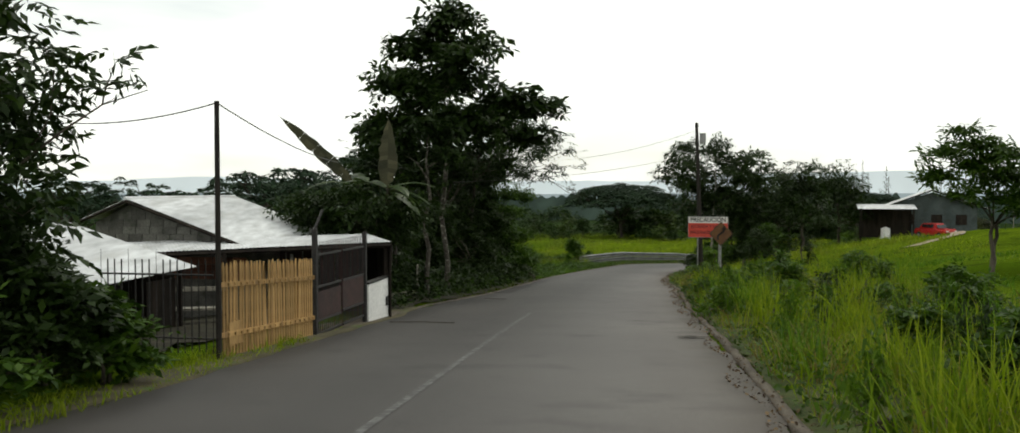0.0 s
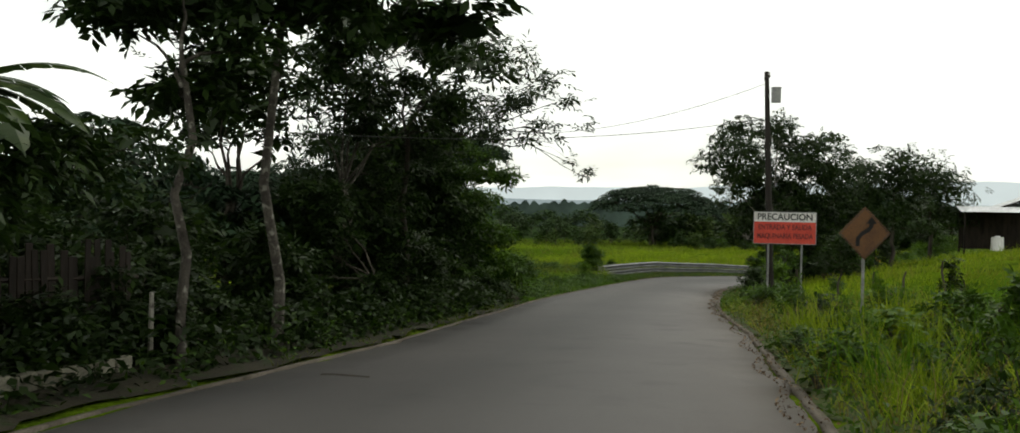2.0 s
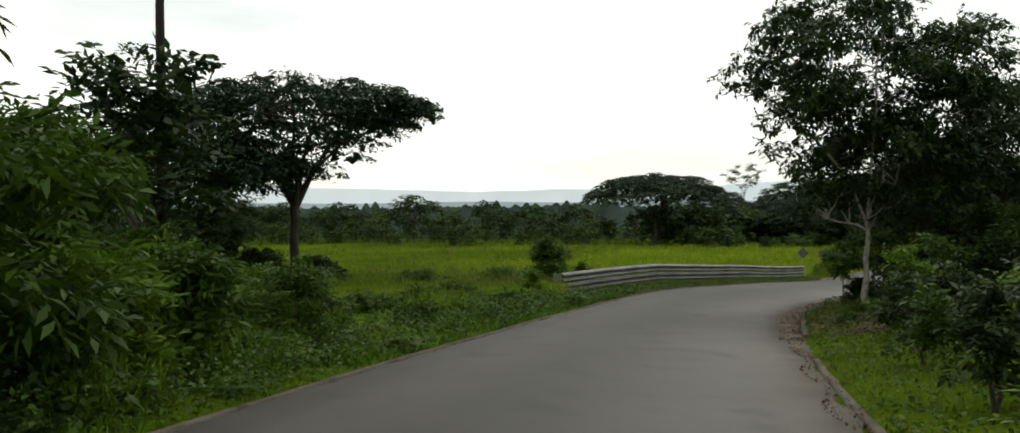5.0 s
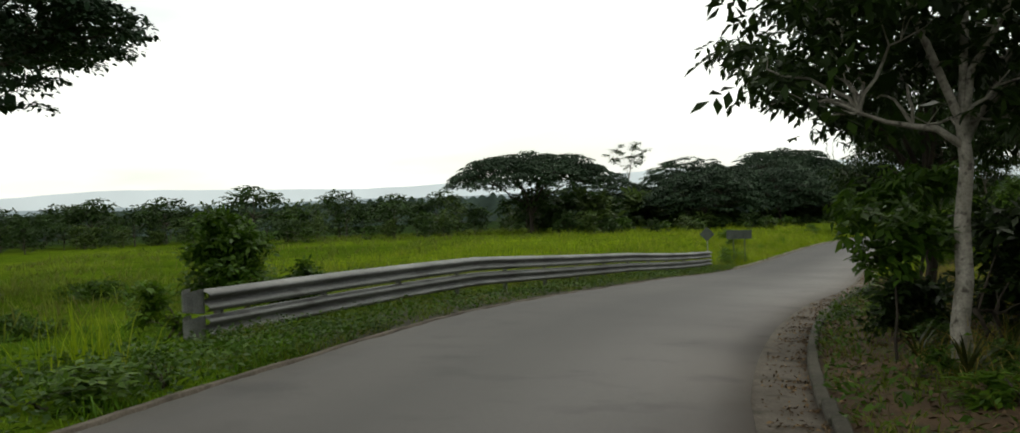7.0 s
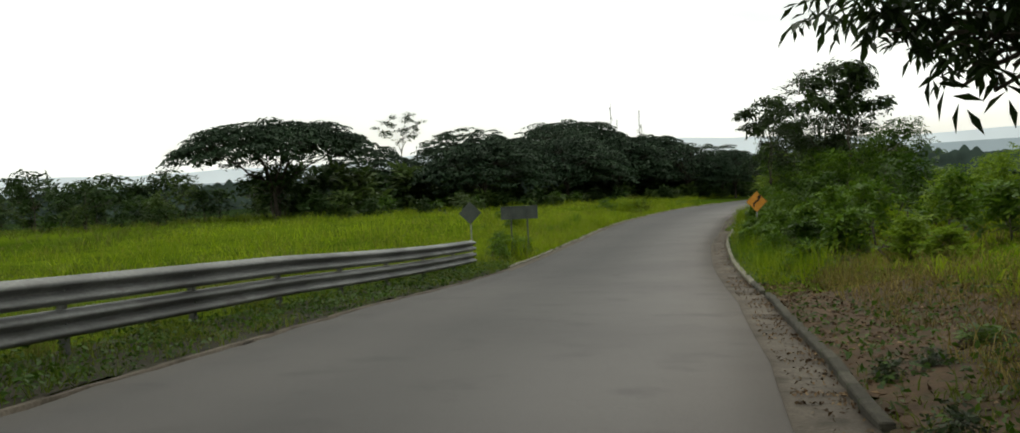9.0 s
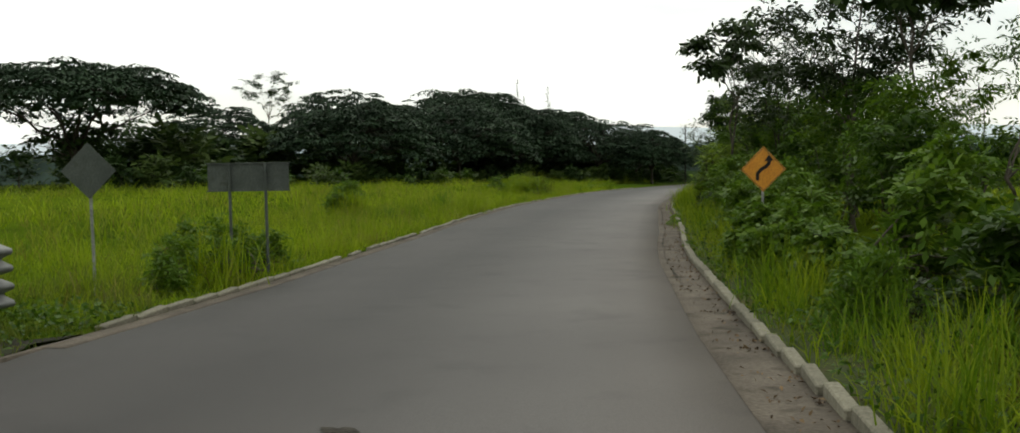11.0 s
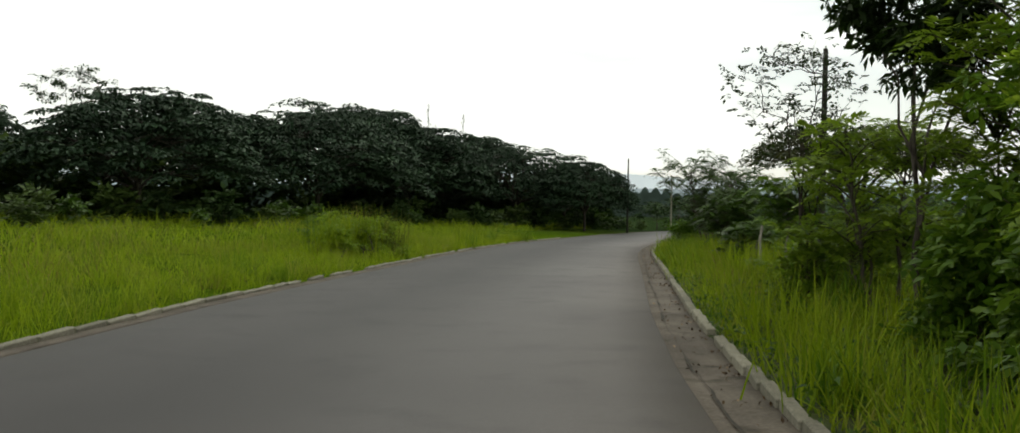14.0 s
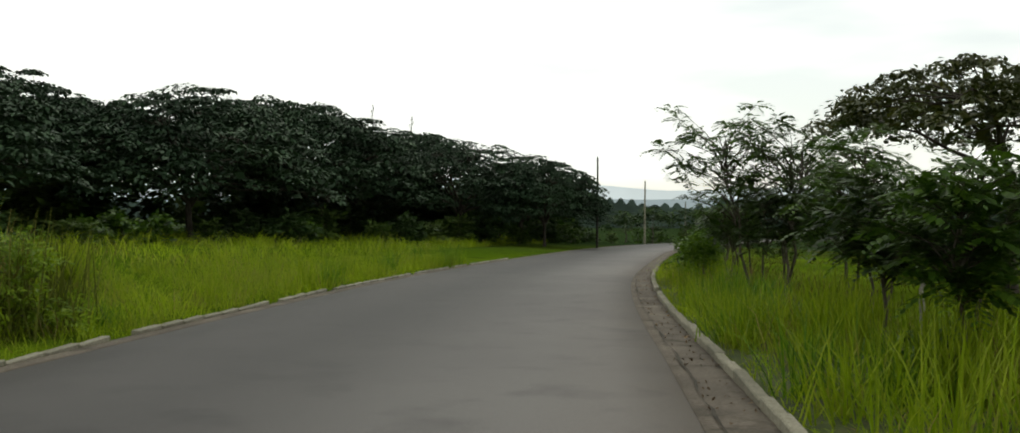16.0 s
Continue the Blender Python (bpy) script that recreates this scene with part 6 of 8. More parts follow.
# trees on the inside of the bend
tree("tree", 19.0, 90.4, 11.2, fill(91, 18, (-.6, 0, 9.4), (4.0, 3.2, 2.4), 1.35) + fill(92, 16, (.9, .2, 5.9), (2.8, 2.8, 2.1), 1.15) + fill(94, 10, (3.4, .6, 6.8), (1.9, 2.4, 2.2), 1.15) + fill(97, 9, (3.6, .3, 9.6), (2.0, 2.2, 1.7), 1.15) + fill(95, 8, (1.3, .6, 4.1), (2.4, 2.0, .8), .8) + fill(99, 6, (-4.6, 0, 8.6), (1.0, .8, .5), .6) + fill(100, 7, (-2.9, 0, 6.5), (.9, .9, .8), .7) + fill(101, 6, (-2.2, .2, 4.1), (.7, .7, .7), .5),
     "large leafy tree with a forked pale trunk and hanging leaves", LEAF_DARK, BARK_PALE, seed=91, leaf=.19, count=46000, trunk_r=.13, fork=.3, clusters=10, aspect=.46, droop=.6, spread=.42, core=.012)
tree("young_tree", 18.25, 90.9, 2.5, fill(104, 7, (0, 0, 1.85), (.5, .5, .4), .34), "small leafy sapling leaning over the gutter", LEAF_MID, BARK_DARK, seed=104, leaf=.16, count=1300, trunk_r=.025, fork=.55, clusters=7, aspect=.42, droop=.4, core=0)
for k, (x, y, w, h) in enumerate(((20.6, 91.6, 2.2, 2.4), (22.0, 90.4, 2.6, 3.2), (22.6, 93.0, 2.6, 2.8), (20.6, 88.6, 1.8, 2.2), (21.9, 87.8, 2.0, 2.4), (24.0, 91.6, 3.0, 4.0), (19.9, 93.6, 1.5, 1.2), (23.6, 86.0, 2.6, 3.0))):
    bush(x, y, w, h, 1130 + k, (LEAF_DARK, LEAF_DARK, LEAF_MID)[k % 3], .17, int(1500 + 900 * h), "dark bush under the bank's trees", group="bank bushes", aspect=.36, low=.12)
tree("young_tree", 20.8, 95.1, 3.2, [(-.9, 0, 2.5, .8, .8, .3), (.3, .4, 2.8, .8, .8, .3), (-.4, -.5, 2.0, .8, .8, .3), (.8, 0, 2.1, .7, .7, .3)], "thin dark sapling with drooping leaves", LEAF_MID, BARK, seed=92, leaf=.2, count=2600, trunk_r=.045, fork=.6, clusters=7, droop=.8, aspect=.36)
tree("tree", 22.8, 98.6, 9.0, fill(98, 18, (-1.4, -.2, 6.2), (2.7, 2.3, 2.2), .95), "leafy tree hanging its boughs over the verge", LEAF_DARK, BARK_DARK, group="mango trees on the bank", seed=98, leaf=.2, core=.005, count=11500, trunk_r=.13, fork=.34, clusters=10, aspect=.38, droop=.6, spread=.42)
tree("tree", 27.0, 96.5, 10.4, mound(93, 6.6, 10.4, 15, .35), "round dark mango tree on the bank", LEAF_DARK, BARK, group="mango trees on the bank", seed=93, leaf=.26, count=9000, trunk_r=.18, fork=.35, clusters=9, aspect=.3, droop=.7)
tree("tree", 33.8, 98.5, 8.9, mound(94, 8.0, 8.9, 15, .3), "round dark mango tree on the bank", LEAF_DARK, BARK, group="mango trees on the bank", seed=94, leaf=.26, count=9000, trunk_r=.18, fork=.35, clusters=9, aspect=.3, droop=.7)
tree("tree", 31.2, 107.5, 7.4, [(-4.7, 2.0, 2.55, .5, .5, .4), (-4.3, 2.3, 2.9, .6, .6, .4), (-5.1, 2.5, 3.1, .5, .5, .3), (-4.4, 1.5, 2.8, .6, .6, .5), (-4.9, 1.9, 3.4, .7, .7, .5), (-5.3, 2.9, 3.7, .6, .6, .4), (-4.5, 2.1, 2.7, .45, .45, .35), (-4.9, 2.3, 2.85, .4, .4, .35), (-4.2, 1.8, 3.1, .55, .55, .4), (-4.7, 2.5, 3.2, .5, .5, .4), (-4.0, 2.1, 2.75, .45, .45, .4), (-4.6, 1.7, 2.45, .35, .35, .3), (-4.6, .9, 4.0, .9, .9, .6), (-5.2, -.5, 4.4, 1.1, 1.1, .6), (-3.6, 1.6, 4.0, 1.0, 1.0, .7), (-3.6, .6, 4.6, 1.2, 1.2, .8), (-4.4, -1.8, 4.8, 1.3, 1.3, .7), (-3.0, -1.6, 5.6, 1.4, 1.4, .7), (-1.6, 0, 6.2, 1.6, 1.6, .8), (0, 1, 6.6, 1.8, 1.8, .8), (1.6, 0, 5.8, 1.8, 1.8, .8), (-.5, -2, 5.6, 1.8, 1.8, .8), (0, 2.6, 5.0, 1.8, 1.8, .8), (-2.0, 2.4, 4.4, 1.2, 1.2, .7), (2.4, -1.8, 4.6, 1.7, 1.7, .8), (-2.2, -2.6, 4.2, 1.3, 1.3, .7), (-3.3, .7, 3.0, .55, .55, .45), (-2.8, 2.4, 3.3, .7, .7, .5), (-1.7, 3.2, 3.1, .8, .8, .5), (-3.8, 1.1, 3.6, .6, .6, .5), (-2.4, 1.4, 3.7, .8, .8, .5)] + fill(1960, 16, (-3.7, 1.3, 6.0), (1.7, 1.7, 1.7), .8),
     "mango tree with long hanging leaves over the verge", LEAF_DARK, BARK, group="mango trees on the bank", seed=95, leaf=.17, count=52000, trunk_r=.2, fork=.66, clusters=14, aspect=.26, droop=.8, spread=.42, core=0)
tree("tree", 26.2, 86.0, 8.4, mound(96, 6.4, 8.4, 12, .3), "leafy tree on the bank above the road", LEAF_DARK, BARK, seed=96, leaf=.24, count=8000, trunk_r=.15, fork=.35, clusters=9, aspect=.36, droop=.5)
for k, (s, d, w, h) in enumerate(((88, 7.5, 2.6, 2.4), (91, 9, 3, 3), (95, 8.5, 2.4, 2.2), (99.5, 6.2, 1.6, 1.3), (100, 9.5, 3, 2.6), (104, 8.6, 2.2, 1.8), (107, 10.5, 3, 2.6), (84, 9, 3, 3.4), (80, 8.2, 2.8, 3.0))):
    bush(*sx(s, d), w, h, 170 + k, (LEAF_DARK, LEAF_MID)[k % 2], .17, 2600, "dark bush under the bank's trees", group="bank bushes", aspect=.34)


def rosette(x, y, r, n, seed, label):
    """A ground plant of narrow arching leaves."""
    rng = np.random.default_rng(seed)
    ob = tagged(base("agave_plant", x, y), label, "plant", "spiky plants")
    V, F = [], []
    for k in range(n):
        a, rise = rng.uniform(0, 6.28), rng.uniform(.45, 1.3)
        way, side = np.array([math.cos(a) * math.cos(rise), math.sin(a) * math.cos(rise), math.sin(rise)]), np.array([-math.sin(a), math.cos(a), 0])
        p, b = np.array([0, 0, .02]), len(V)
        for i in range(6):
            t = i / 5
            w = .028 * (1 - t) ** .7 + .002
            V += [p - side * w, p + side * w]
            if i:
                F.append((b + 2 * i - 2, b + 2 * i - 1, b + 2 * i + 1, b + 2 * i))
            p = p + way * r / 5
            way = way + np.array([0, 0, -.22])
            way /= np.linalg.norm(way)
    child("rosette", raw_mesh("rosette", np.array(V), [np.array(F)], LEAF_RUST), ob)


for k, (s, d) in enumerate(((93.5, 2.9), (94.6, 4.4), (95.6, 3.1), (96.8, 4.0), (98, 3.0), (92.6, 4.0), (99.4, 3.9), (101, 3.2), (90.8, 3.1))):
    rosette(*sx(s, d), .75, 26, 200 + k, "spiky plant with narrow brownish green leaves")


def fronds(rng, tips, length, n=7, pairs=6):
    """Whorls of n feather-like leaves round each tip, every leaflet one folded quad."""
    m = len(tips) * n
    at = np.repeat(tips, n, 0)
    a = np.tile(np.arange(n) * 2 * np.pi / n, len(tips)) + rng.normal(size=m) * .35
    e = rng.uniform(-.25, .95, m)
    way = np.stack([np.cos(a) * np.cos(e), np.sin(a) * np.cos(e), np.sin(e)], 1)
    side = np.stack([-np.sin(a), np.cos(a), rng.normal(size=m) * .25], 1)
    L = (length * rng.uniform(.65, 1.25, m))[:, None, None]
    t = np.linspace(.22, 1.0, pairs)[None, :, None]
    foot = at[:, None] + way[:, None] * L * t - np.array([0, 0, .45]) * L * t ** 2
    V = []
    for sg in (-1, 1):
        d = side[:, None] * sg * .8 + way[:, None] * .62 + rng.normal(size=(m, pairs, 3)) * .1
        d[..., 2] -= .3
        d /= np.linalg.norm(d, axis=2)[..., None]
        ln = L * (.16 + .26 * np.sin(np.pi * (.12 + .78 * t)))
        wide = np.cross(d, (0, 0, 1.0))
        wide /= np.linalg.norm(wide, axis=2)[..., None] + 1e-9
        mid = foot + d * ln * .5 + np.array([0, 0, .05]) * ln
        V.append(np.stack([foot, mid + wide * ln * .23, foot + d * ln, mid - wide * ln * .23], 2))
    V = np.concatenate(V, 1).reshape(-1, 3)
    return V, np.arange(len(V)).reshape(-1, 4)


def sapling(x, y, h, w, seed, mat, bark, label, tips=15, low=.45, length=.42, stems=1, name="young_tree", group="young roadside trees"):
    """Thin upright stems whose branches end in whorls of feathery leaves."""
    rng = np.random.default_rng(seed)
    ob = tagged(base(name, x, y), label, "tree", group)
    wood, ends = [], []
    for k in range(stems):
        b = rng.normal(size=2) * (.12 * w if stems > 1 else 0)
        top = np.array([b[0] * 2.2 + rng.normal() * .06 * w, b[1] * 2.2 + rng.normal() * .06 * w, h * rng.uniform(.82, 1) - length * .45])
        stem = wiggle(rng, (b[0], b[1], -.15), top, 7, .02)
        r = .012 + .0065 * h
        wood.append((stem, r * np.linspace(1.2, .35, 7)))
        ends.append(top)
        for j in range(max(5, int(1.6 * tips / stems))):
            u = rng.uniform(low, .93)
            q = stem[0] + (stem[-1] - stem[0]) * u
            a = j * 2.4 + rng.normal() * .4
            reach = w * .5 * rng.uniform(.35, 1.0) * math.sqrt(max(.12, 1 - abs(2 * (u - low) / (1 - low) - .85) ** 2 * .6))
            tip = q + np.array([reach * math.cos(a), reach * math.sin(a), reach * rng.uniform(.3, .85)])
            wood.append((bough(rng, q - (0, 0, .12 * reach), tip, 4, .03), r * np.linspace(.45, .15, 4)))
            ends.append(tip)
    v, f = tubes(wood, 5)
    child("trunk", raw_mesh("trunk", v, [f], bark, True), ob)
    v, f = fronds(rng, np.array(ends), length)
    child("crown", raw_mesh("crown", v, [f], mat), ob)
    return ob


# bank after the bend
for k, (s, d, w, h) in enumerate(((131, 14, 2.4, 1.6), (135, 12.5, 2.4, 1.7), (138, 15.5, 3.0, 2.2), (141.5, 13, 2.8, 2.2), (145, 16, 3.4, 2.6), (149, 13.5, 3.2, 2.6), (153, 17, 3.6, 2.8), (158, 15, 3.4, 2.8), (164, 17, 3.6, 3.0), (171, 16, 3.6, 3.0), (137, 19, 3, 1.8), (146, 21, 3.4, 2.2), (128, 9, 1.6, 1.0), (132, 7.4, 1.4, 1.0), (136, 7.2, 1.8, 1.4), (143, 9.8, 2.6, 2.2))):
    bush(*sx(s, d), w, h, 1150 + k, LEAF_FRESH, .15, 2200, "light green shrub on the grassy bank", group="bank bushes", low=.1, aspect=.36)
for k, (s, d, w, h) in enumerate(((151.0, 3.2, 1.3, 1.45), (152.0, 2.9, 1.1, 1.35), (149.0, 2.9, 1.0, 1.1), (144.5, 3.7, 1.3, 1.0), (146.6, 3.5, 1.5, 1.3), (148.4, 3.5, 1.5, 1.4), (150.2, 3.7, 1.7, 1.5), (151.9, 3.9, 1.5, 1.45), (154.4, 3.5, 1.6, 1.7), (157, 3.5, 1.8, 1.8), (160, 3.6, 1.9, 2.0), (163, 3.5, 1.9, 2.0), (166, 3.5, 2.0, 2.2), (169, 3.4, 1.9, 2.2), (172, 3.4, 2.0, 2.3), (175.2, 3.4, 1.9, 2.2), (178.2, 3.4, 1.9, 2.2), (181.2, 3.5, 1.8, 2.1), (184, 3.7, 1.8, 2.0))):
    bush(*sx(s, d + (1.1 if s > 162 else 0)), w, h, 1170 + k, LEAF_LIGHT, .105, int(2300 + 800 * h), "broad-leaved bush crowding the kerb", group="kerbside bushes", low=.1, aspect=.55, droop=.25, core=.02, twig=5)
for k, (s, d, w, h) in enumerate(((137, 4.2, 1.2, .9), (139, 5.8, 2.2, 1.8), (141.5, 4.6, 2.0, 1.6), (143.5, 7.0, 3.0, 2.8), (146, 5.0, 2.2, 2.0), (147, 9.5, 3.6, 3.6), (140, 9.5, 3.2, 2.4), (134, 9.5, 2.6, 1.8), (130, 11.5, 2.6, 1.8), (150, 6.6, 2.6, 2.6))):
    bush(*sx(s, d), w, h, 220 + k, (LEAF_LIGHT, LEAF_LIGHT, LEAF_MID)[k % 3], .16, 2300, "leafy bush on the grassy bank", group="bank bushes", aspect=.45)
mass = ((152.5, 4.2, 2.0, 1.7), (153.5, 6.5, 3.0, 3.6), (156, 4.6, 2.4, 2.1), (157, 7.5, 3.6, 4.6), (159.5, 5.0, 2.4, 2.5), (161, 7.5, 3.6, 5.2), (163, 4.9, 2.4, 2.6), (165, 7.2, 3.6, 5.4), (167, 4.8, 2.4, 2.9), (169, 7.0, 3.4, 4.8), (171, 4.6, 2.4, 3.0), (173.5, 6.6, 3.2, 4.6), (175, 4.4, 2.2, 2.6), (177.5, 6.2, 3.0, 4.4), (179.5, 4.3, 2.2, 2.6), (181.5, 5.8, 2.8, 3.8), (184, 5.0, 2.2, 2.6), (155, 10.5, 4, 5.6), (163, 11, 4.4, 6), (171, 10.5, 4, 5.6), (179, 10, 4, 5.0))
for k, (s, d, w, h) in enumerate(mass):
    bush(*sx(s, d), w, h, 250 + k, (LEAF_LIGHT, LEAF_MID, LEAF_LIGHT, LEAF_LIGHT)[k % 4], .15, int(1700 + 650 * h), "tangled leafy bush crowding the kerb", group="kerbside bushes", aspect=.36, droop=.4)
CECROPIA = [(.2, 0, 8.8, .9, .9, .35), (-1.3, .2, 8.0, .8, .8, .3), (-2.0, -.3, 7.0, .7, .7, .3), (1.2, .4, 8.0, .9, .9, .3), (-1.0, -.6, 6.8, .7, .7, .3), (1.8, -.3, 6.8, .8, .8, .3), (.3, .6, 7.4, .8, .8, .3)]
tree("cecropia_tree", *sx(177.5, 4.6), 9.2, CECROPIA, "slim tree with tufts of large rounded leaves", LEAF_DARK, BARK, seed=291, leaf=.25, core=0, count=2400, trunk_r=.07, fork=.6, clusters=6, aspect=.62, droop=.55, spread=.5, twig=7, stems=2)
tree("tree", *sx(178.5, 5.9), 7.8, fill(1961, 18, (0, 0, 4.8), (1.9, 1.9, 2.5), .85), "dense leafy tree rising behind the kerb", LEAF_MID, BARK_DARK, seed=1961, leaf=.16, count=6500, trunk_r=.08, fork=.25, clusters=9, aspect=.36, droop=.25, core=0, spread=.36)
tree("tree", *sx(182.4, 5.5), 6.2, fill(1962, 20, (0, 0, 2.9), (1.05, 1.05, 1.7), .62), "dense leafy tree rising behind the kerb", LEAF_LIGHT, BARK_DARK, seed=1962, leaf=.14, count=7500, trunk_r=.08, fork=.25, clusters=9, aspect=.36, droop=.25, core=.01, spread=.42)
tree("cecropia_tree", *sx(160, 8.5), 8.6, CECROPIA, "slim tree with tufts of large rounded leaves", LEAF_DARK, BARK, seed=292, leaf=.25, core=0, count=2400, trunk_r=.07, fork=.6, clusters=6, aspect=.62, droop=.55, spread=.5, twig=7)
tree("tree", *sx(163.5, 7.6), 10.2, fill(297, 18, (0, 0, 7.0), (2.8, 2.8, 3.0), 1.1), "dense dark leafy tree above the kerbside bushes", LEAF_DARK, BARK, seed=297, leaf=.2, count=11000, trunk_r=.11, fork=.3, clusters=8, aspect=.34, droop=.3, core=0, spread=.38)
tree("tree", *sx(171.5, 6.4), 8.2, fill(298, 16, (0, 0, 5.6), (2.2, 2.2, 2.4), .85), "airy leafy tree above the kerbside bushes", LEAF_DARK, BARK_DARK, seed=298, leaf=.15, core=0, count=8500, trunk_r=.09, fork=.3, clusters=9, aspect=.34, droop=.3, spread=.5)
tree("tree", *sx(187.0, 4.95), 6.6, fill(299, 11, (0, 0, 5.3), (.85, .85, 1.25), .55), "leafy tree with large drooping leaves above the kerb", LEAF_DARK, BARK, seed=299, leaf=.165, count=5600, trunk_r=.08, fork=.3, clusters=7, aspect=.38, droop=.6, core=0, spread=.36)
tree("tree", *sx(169.5, 9.0), 6.4, dome(293, 7, 6.8, 3.0, 16), "feathery tree above the kerbside bushes", LEAF_MID, BARK, seed=293, leaf=.18, core=0, count=9000, trunk_r=.11, fork=.5, clusters=8, aspect=.3)
tree("tree", *sx(191.0, 3.85), 5.7, fill(294, 26, (0, 0, 4.15), (1.1, 1.1, 1.35), .5), "thin sparse tree with small grey-green leaves", LEAF_DARK, BARK_DARK, seed=294, leaf=.075, core=0, count=3600, trunk_r=.055, fork=.3, clusters=10, stems=2, aspect=.5, spread=.5)
for k, (s, d, h, w) in enumerate(((188.4, 4.85, 4.1, 2.0), (189.8, 5.3, 3.4, 2.0), (180.2, 5.2, 3.7, 2.4), (188.6, 3.6, 1.9, 1.5), (191.5, 5.2, 1.95, 1.6), (186.0, 5.6, 4.0, 2.4), (184.6, 6.8, 5.6, 3.4), (182.0, 7.4, 6.0, 3.6), (190.4, 6.4, 2.0, 1.6))):
    sapling(*sx(s, d), h, w, 1296 + k, LEAF_FRESH, BARK, "bright feathery sapling beside the kerbside bushes", int(8 + 5 * w * h / 2), .4, .46, 2 if h > 3 else 1)
tree("tree", *sx(186, 8.0), 6.5, mound(295, 4.4, 6.5, 10, .4), "leafy tree above the kerbside bushes", LEAF_MID, BARK, seed=295, leaf=.17, core=0, count=6500, trunk_r=.08, fork=.4, clusters=9, stems=2)

# open verge at the end: young trees and the flat-topped tree in the meadow
young = ((194.6, 4.3, 3.0, 1.9), (198.6, 6.8, 2.0, 1.6), (208.1, 4.45, 3.3, 1.7), (209.6, 5.2, 3.1, 1.5), (211.5, 4.55, 3.2, 1.7), (214.8, 5.0, 3.6, 1.9), (217.2, 5.7, 3.9, 2.2), (224, 5.2, 3.6, 2.2), (228.1, 5.8, 5.5, 4.6), (234, 6.0, 3.6, 2.8), (239, 5.4, 3.2, 2.6), (246, 5.6, 3.4, 2.8), (255, 6.0, 3.6, 3.0), (265, 6.0, 3.6, 3.0))
for k, (s, d, h, w) in enumerate(young):
    sapling(*sx(s, d), h, w, 300 + k, LEAF_LIGHT if k == 0 else (LEAF_MID, LEAF_DARK, LEAF_MID)[k % 3], BARK_PALE if k == 0 else BARK, "young roadside tree with a thin trunk and feathery leaves", int((9 + 4 * w * h / 2) * 1.5), .62 if k == 0 else .46, .44 if h < 5 else .55, 1 + (h > 3.5) + (h > 5))
for k, (s, d, w, h) in enumerate(((233, 3.8, 2.2, 1.8), (241, 4.2, 2.6, 2.0), (252, 4.4, 2.6, 2.0), (266, 4.6, 3, 2.4), (282, 5, 3, 2.4))):
    bush(*sx(s, d), w, h, 330 + k, (LEAF_LIGHT, LEAF_MID)[k % 2], .17, 1900, "leafy green shrub in the roadside grass", group="verge shrubs", aspect=.34)
for k, (s, d, h, w) in enumerate(((197.0, 6.6, 2.1, 1.7), (202.3, 4.3, 2.0, 1.7), (203.6, 5.1, 2.2, 1.8), (197.6, 8.2, 2.3, 1.9), (203.0, 7.6, 2.4, 2.0), (204.2, 10.0, 3.0, 2.6), (200.4, 9.4, 2.3, 2.0))):
    sapling(*sx(s, d), h, w, 1320 + k, (LEAF_LIGHT, LEAF_MID)[k % 2], BARK, "bright feathery sapling in the tall verge grass", int(9 + 5 * w * h / 2), .3, .44)
rain_tree("umbrella_tree", 95.5, 203.0, 8.2, 14.0, 2.7, "flat-topped spreading tree in a meadow", LEAF_RUST, 350, "", 300, 60, .22, hang=.35, fork=3.3, deep=.45)

# left field: umbrella trees, bush at the barrier, shrubs
rain_tree("umbrella_tree", -11.7, 121.7, 15.2, 22.0, 2.95, "broad flat-topped rain tree standing in the field", LEAF_RAIN, 360, "field rain trees", 520, 52, .34, hang=2.9, fork=5.6, deep=.8)
rain_tree("umbrella_tree", -20.0, 117, 11.2, 21, 4.0, "broad flat-topped rain tree standing in the field", LEAF_RAIN, 361, "field rain trees", 520, 48, .36, hang=1.3, fork=3.4, deep=.6)
rain_tree("umbrella_tree", -31, 120, 11.0, 19, 5.6, "broad flat-topped rain tree standing in the field", LEAF_RAIN, 362, "field rain trees", 280, 56, .36, hang=.4)
for k, (x, y, w, h) in enumerate(((-13.2, 121.0, 3.0, 2.2), (-10.2, 122.6, 2.6, 1.6), (-15.6, 119.6, 3.4, 2.6), (-18.5, 121.5, 3.6, 3.0), (-8.6, 120.4, 2.0, 1.1), (-22, 119, 4.0, 3.2), (-14.6, 113.5, 3.4, 3.0), (-17.5, 112.5, 4.0, 3.6), (-21, 111, 4.4, 3.8), (-13.0, 116.5, 2.6, 2.2), (-25, 110, 4.6, 4.0))):
    bush(x, y, w, h, 1220 + k, LEAF_DARK, .2, 2200, "dark bush at the foot of a rain tree", group="bushes under the rain trees", low=.1)
tree("tree", -17.2, 120.8, 8.4, mound(1225, 7.2, 8.4, 14, .12), "dark leafy tree crowding a rain tree in the field", LEAF_DARK, BARK_DARK, seed=1225, leaf=.24, count=9000, trunk_r=.12, fork=.25, clusters=9, stems=2, aspect=.36, droop=.3)
bush(*sx(97.7, -11.85), 2.7, 2.9, 370, LEAF_MID, .15, 7000, "dense round bush behind the crash barrier", group="", aspect=.4)
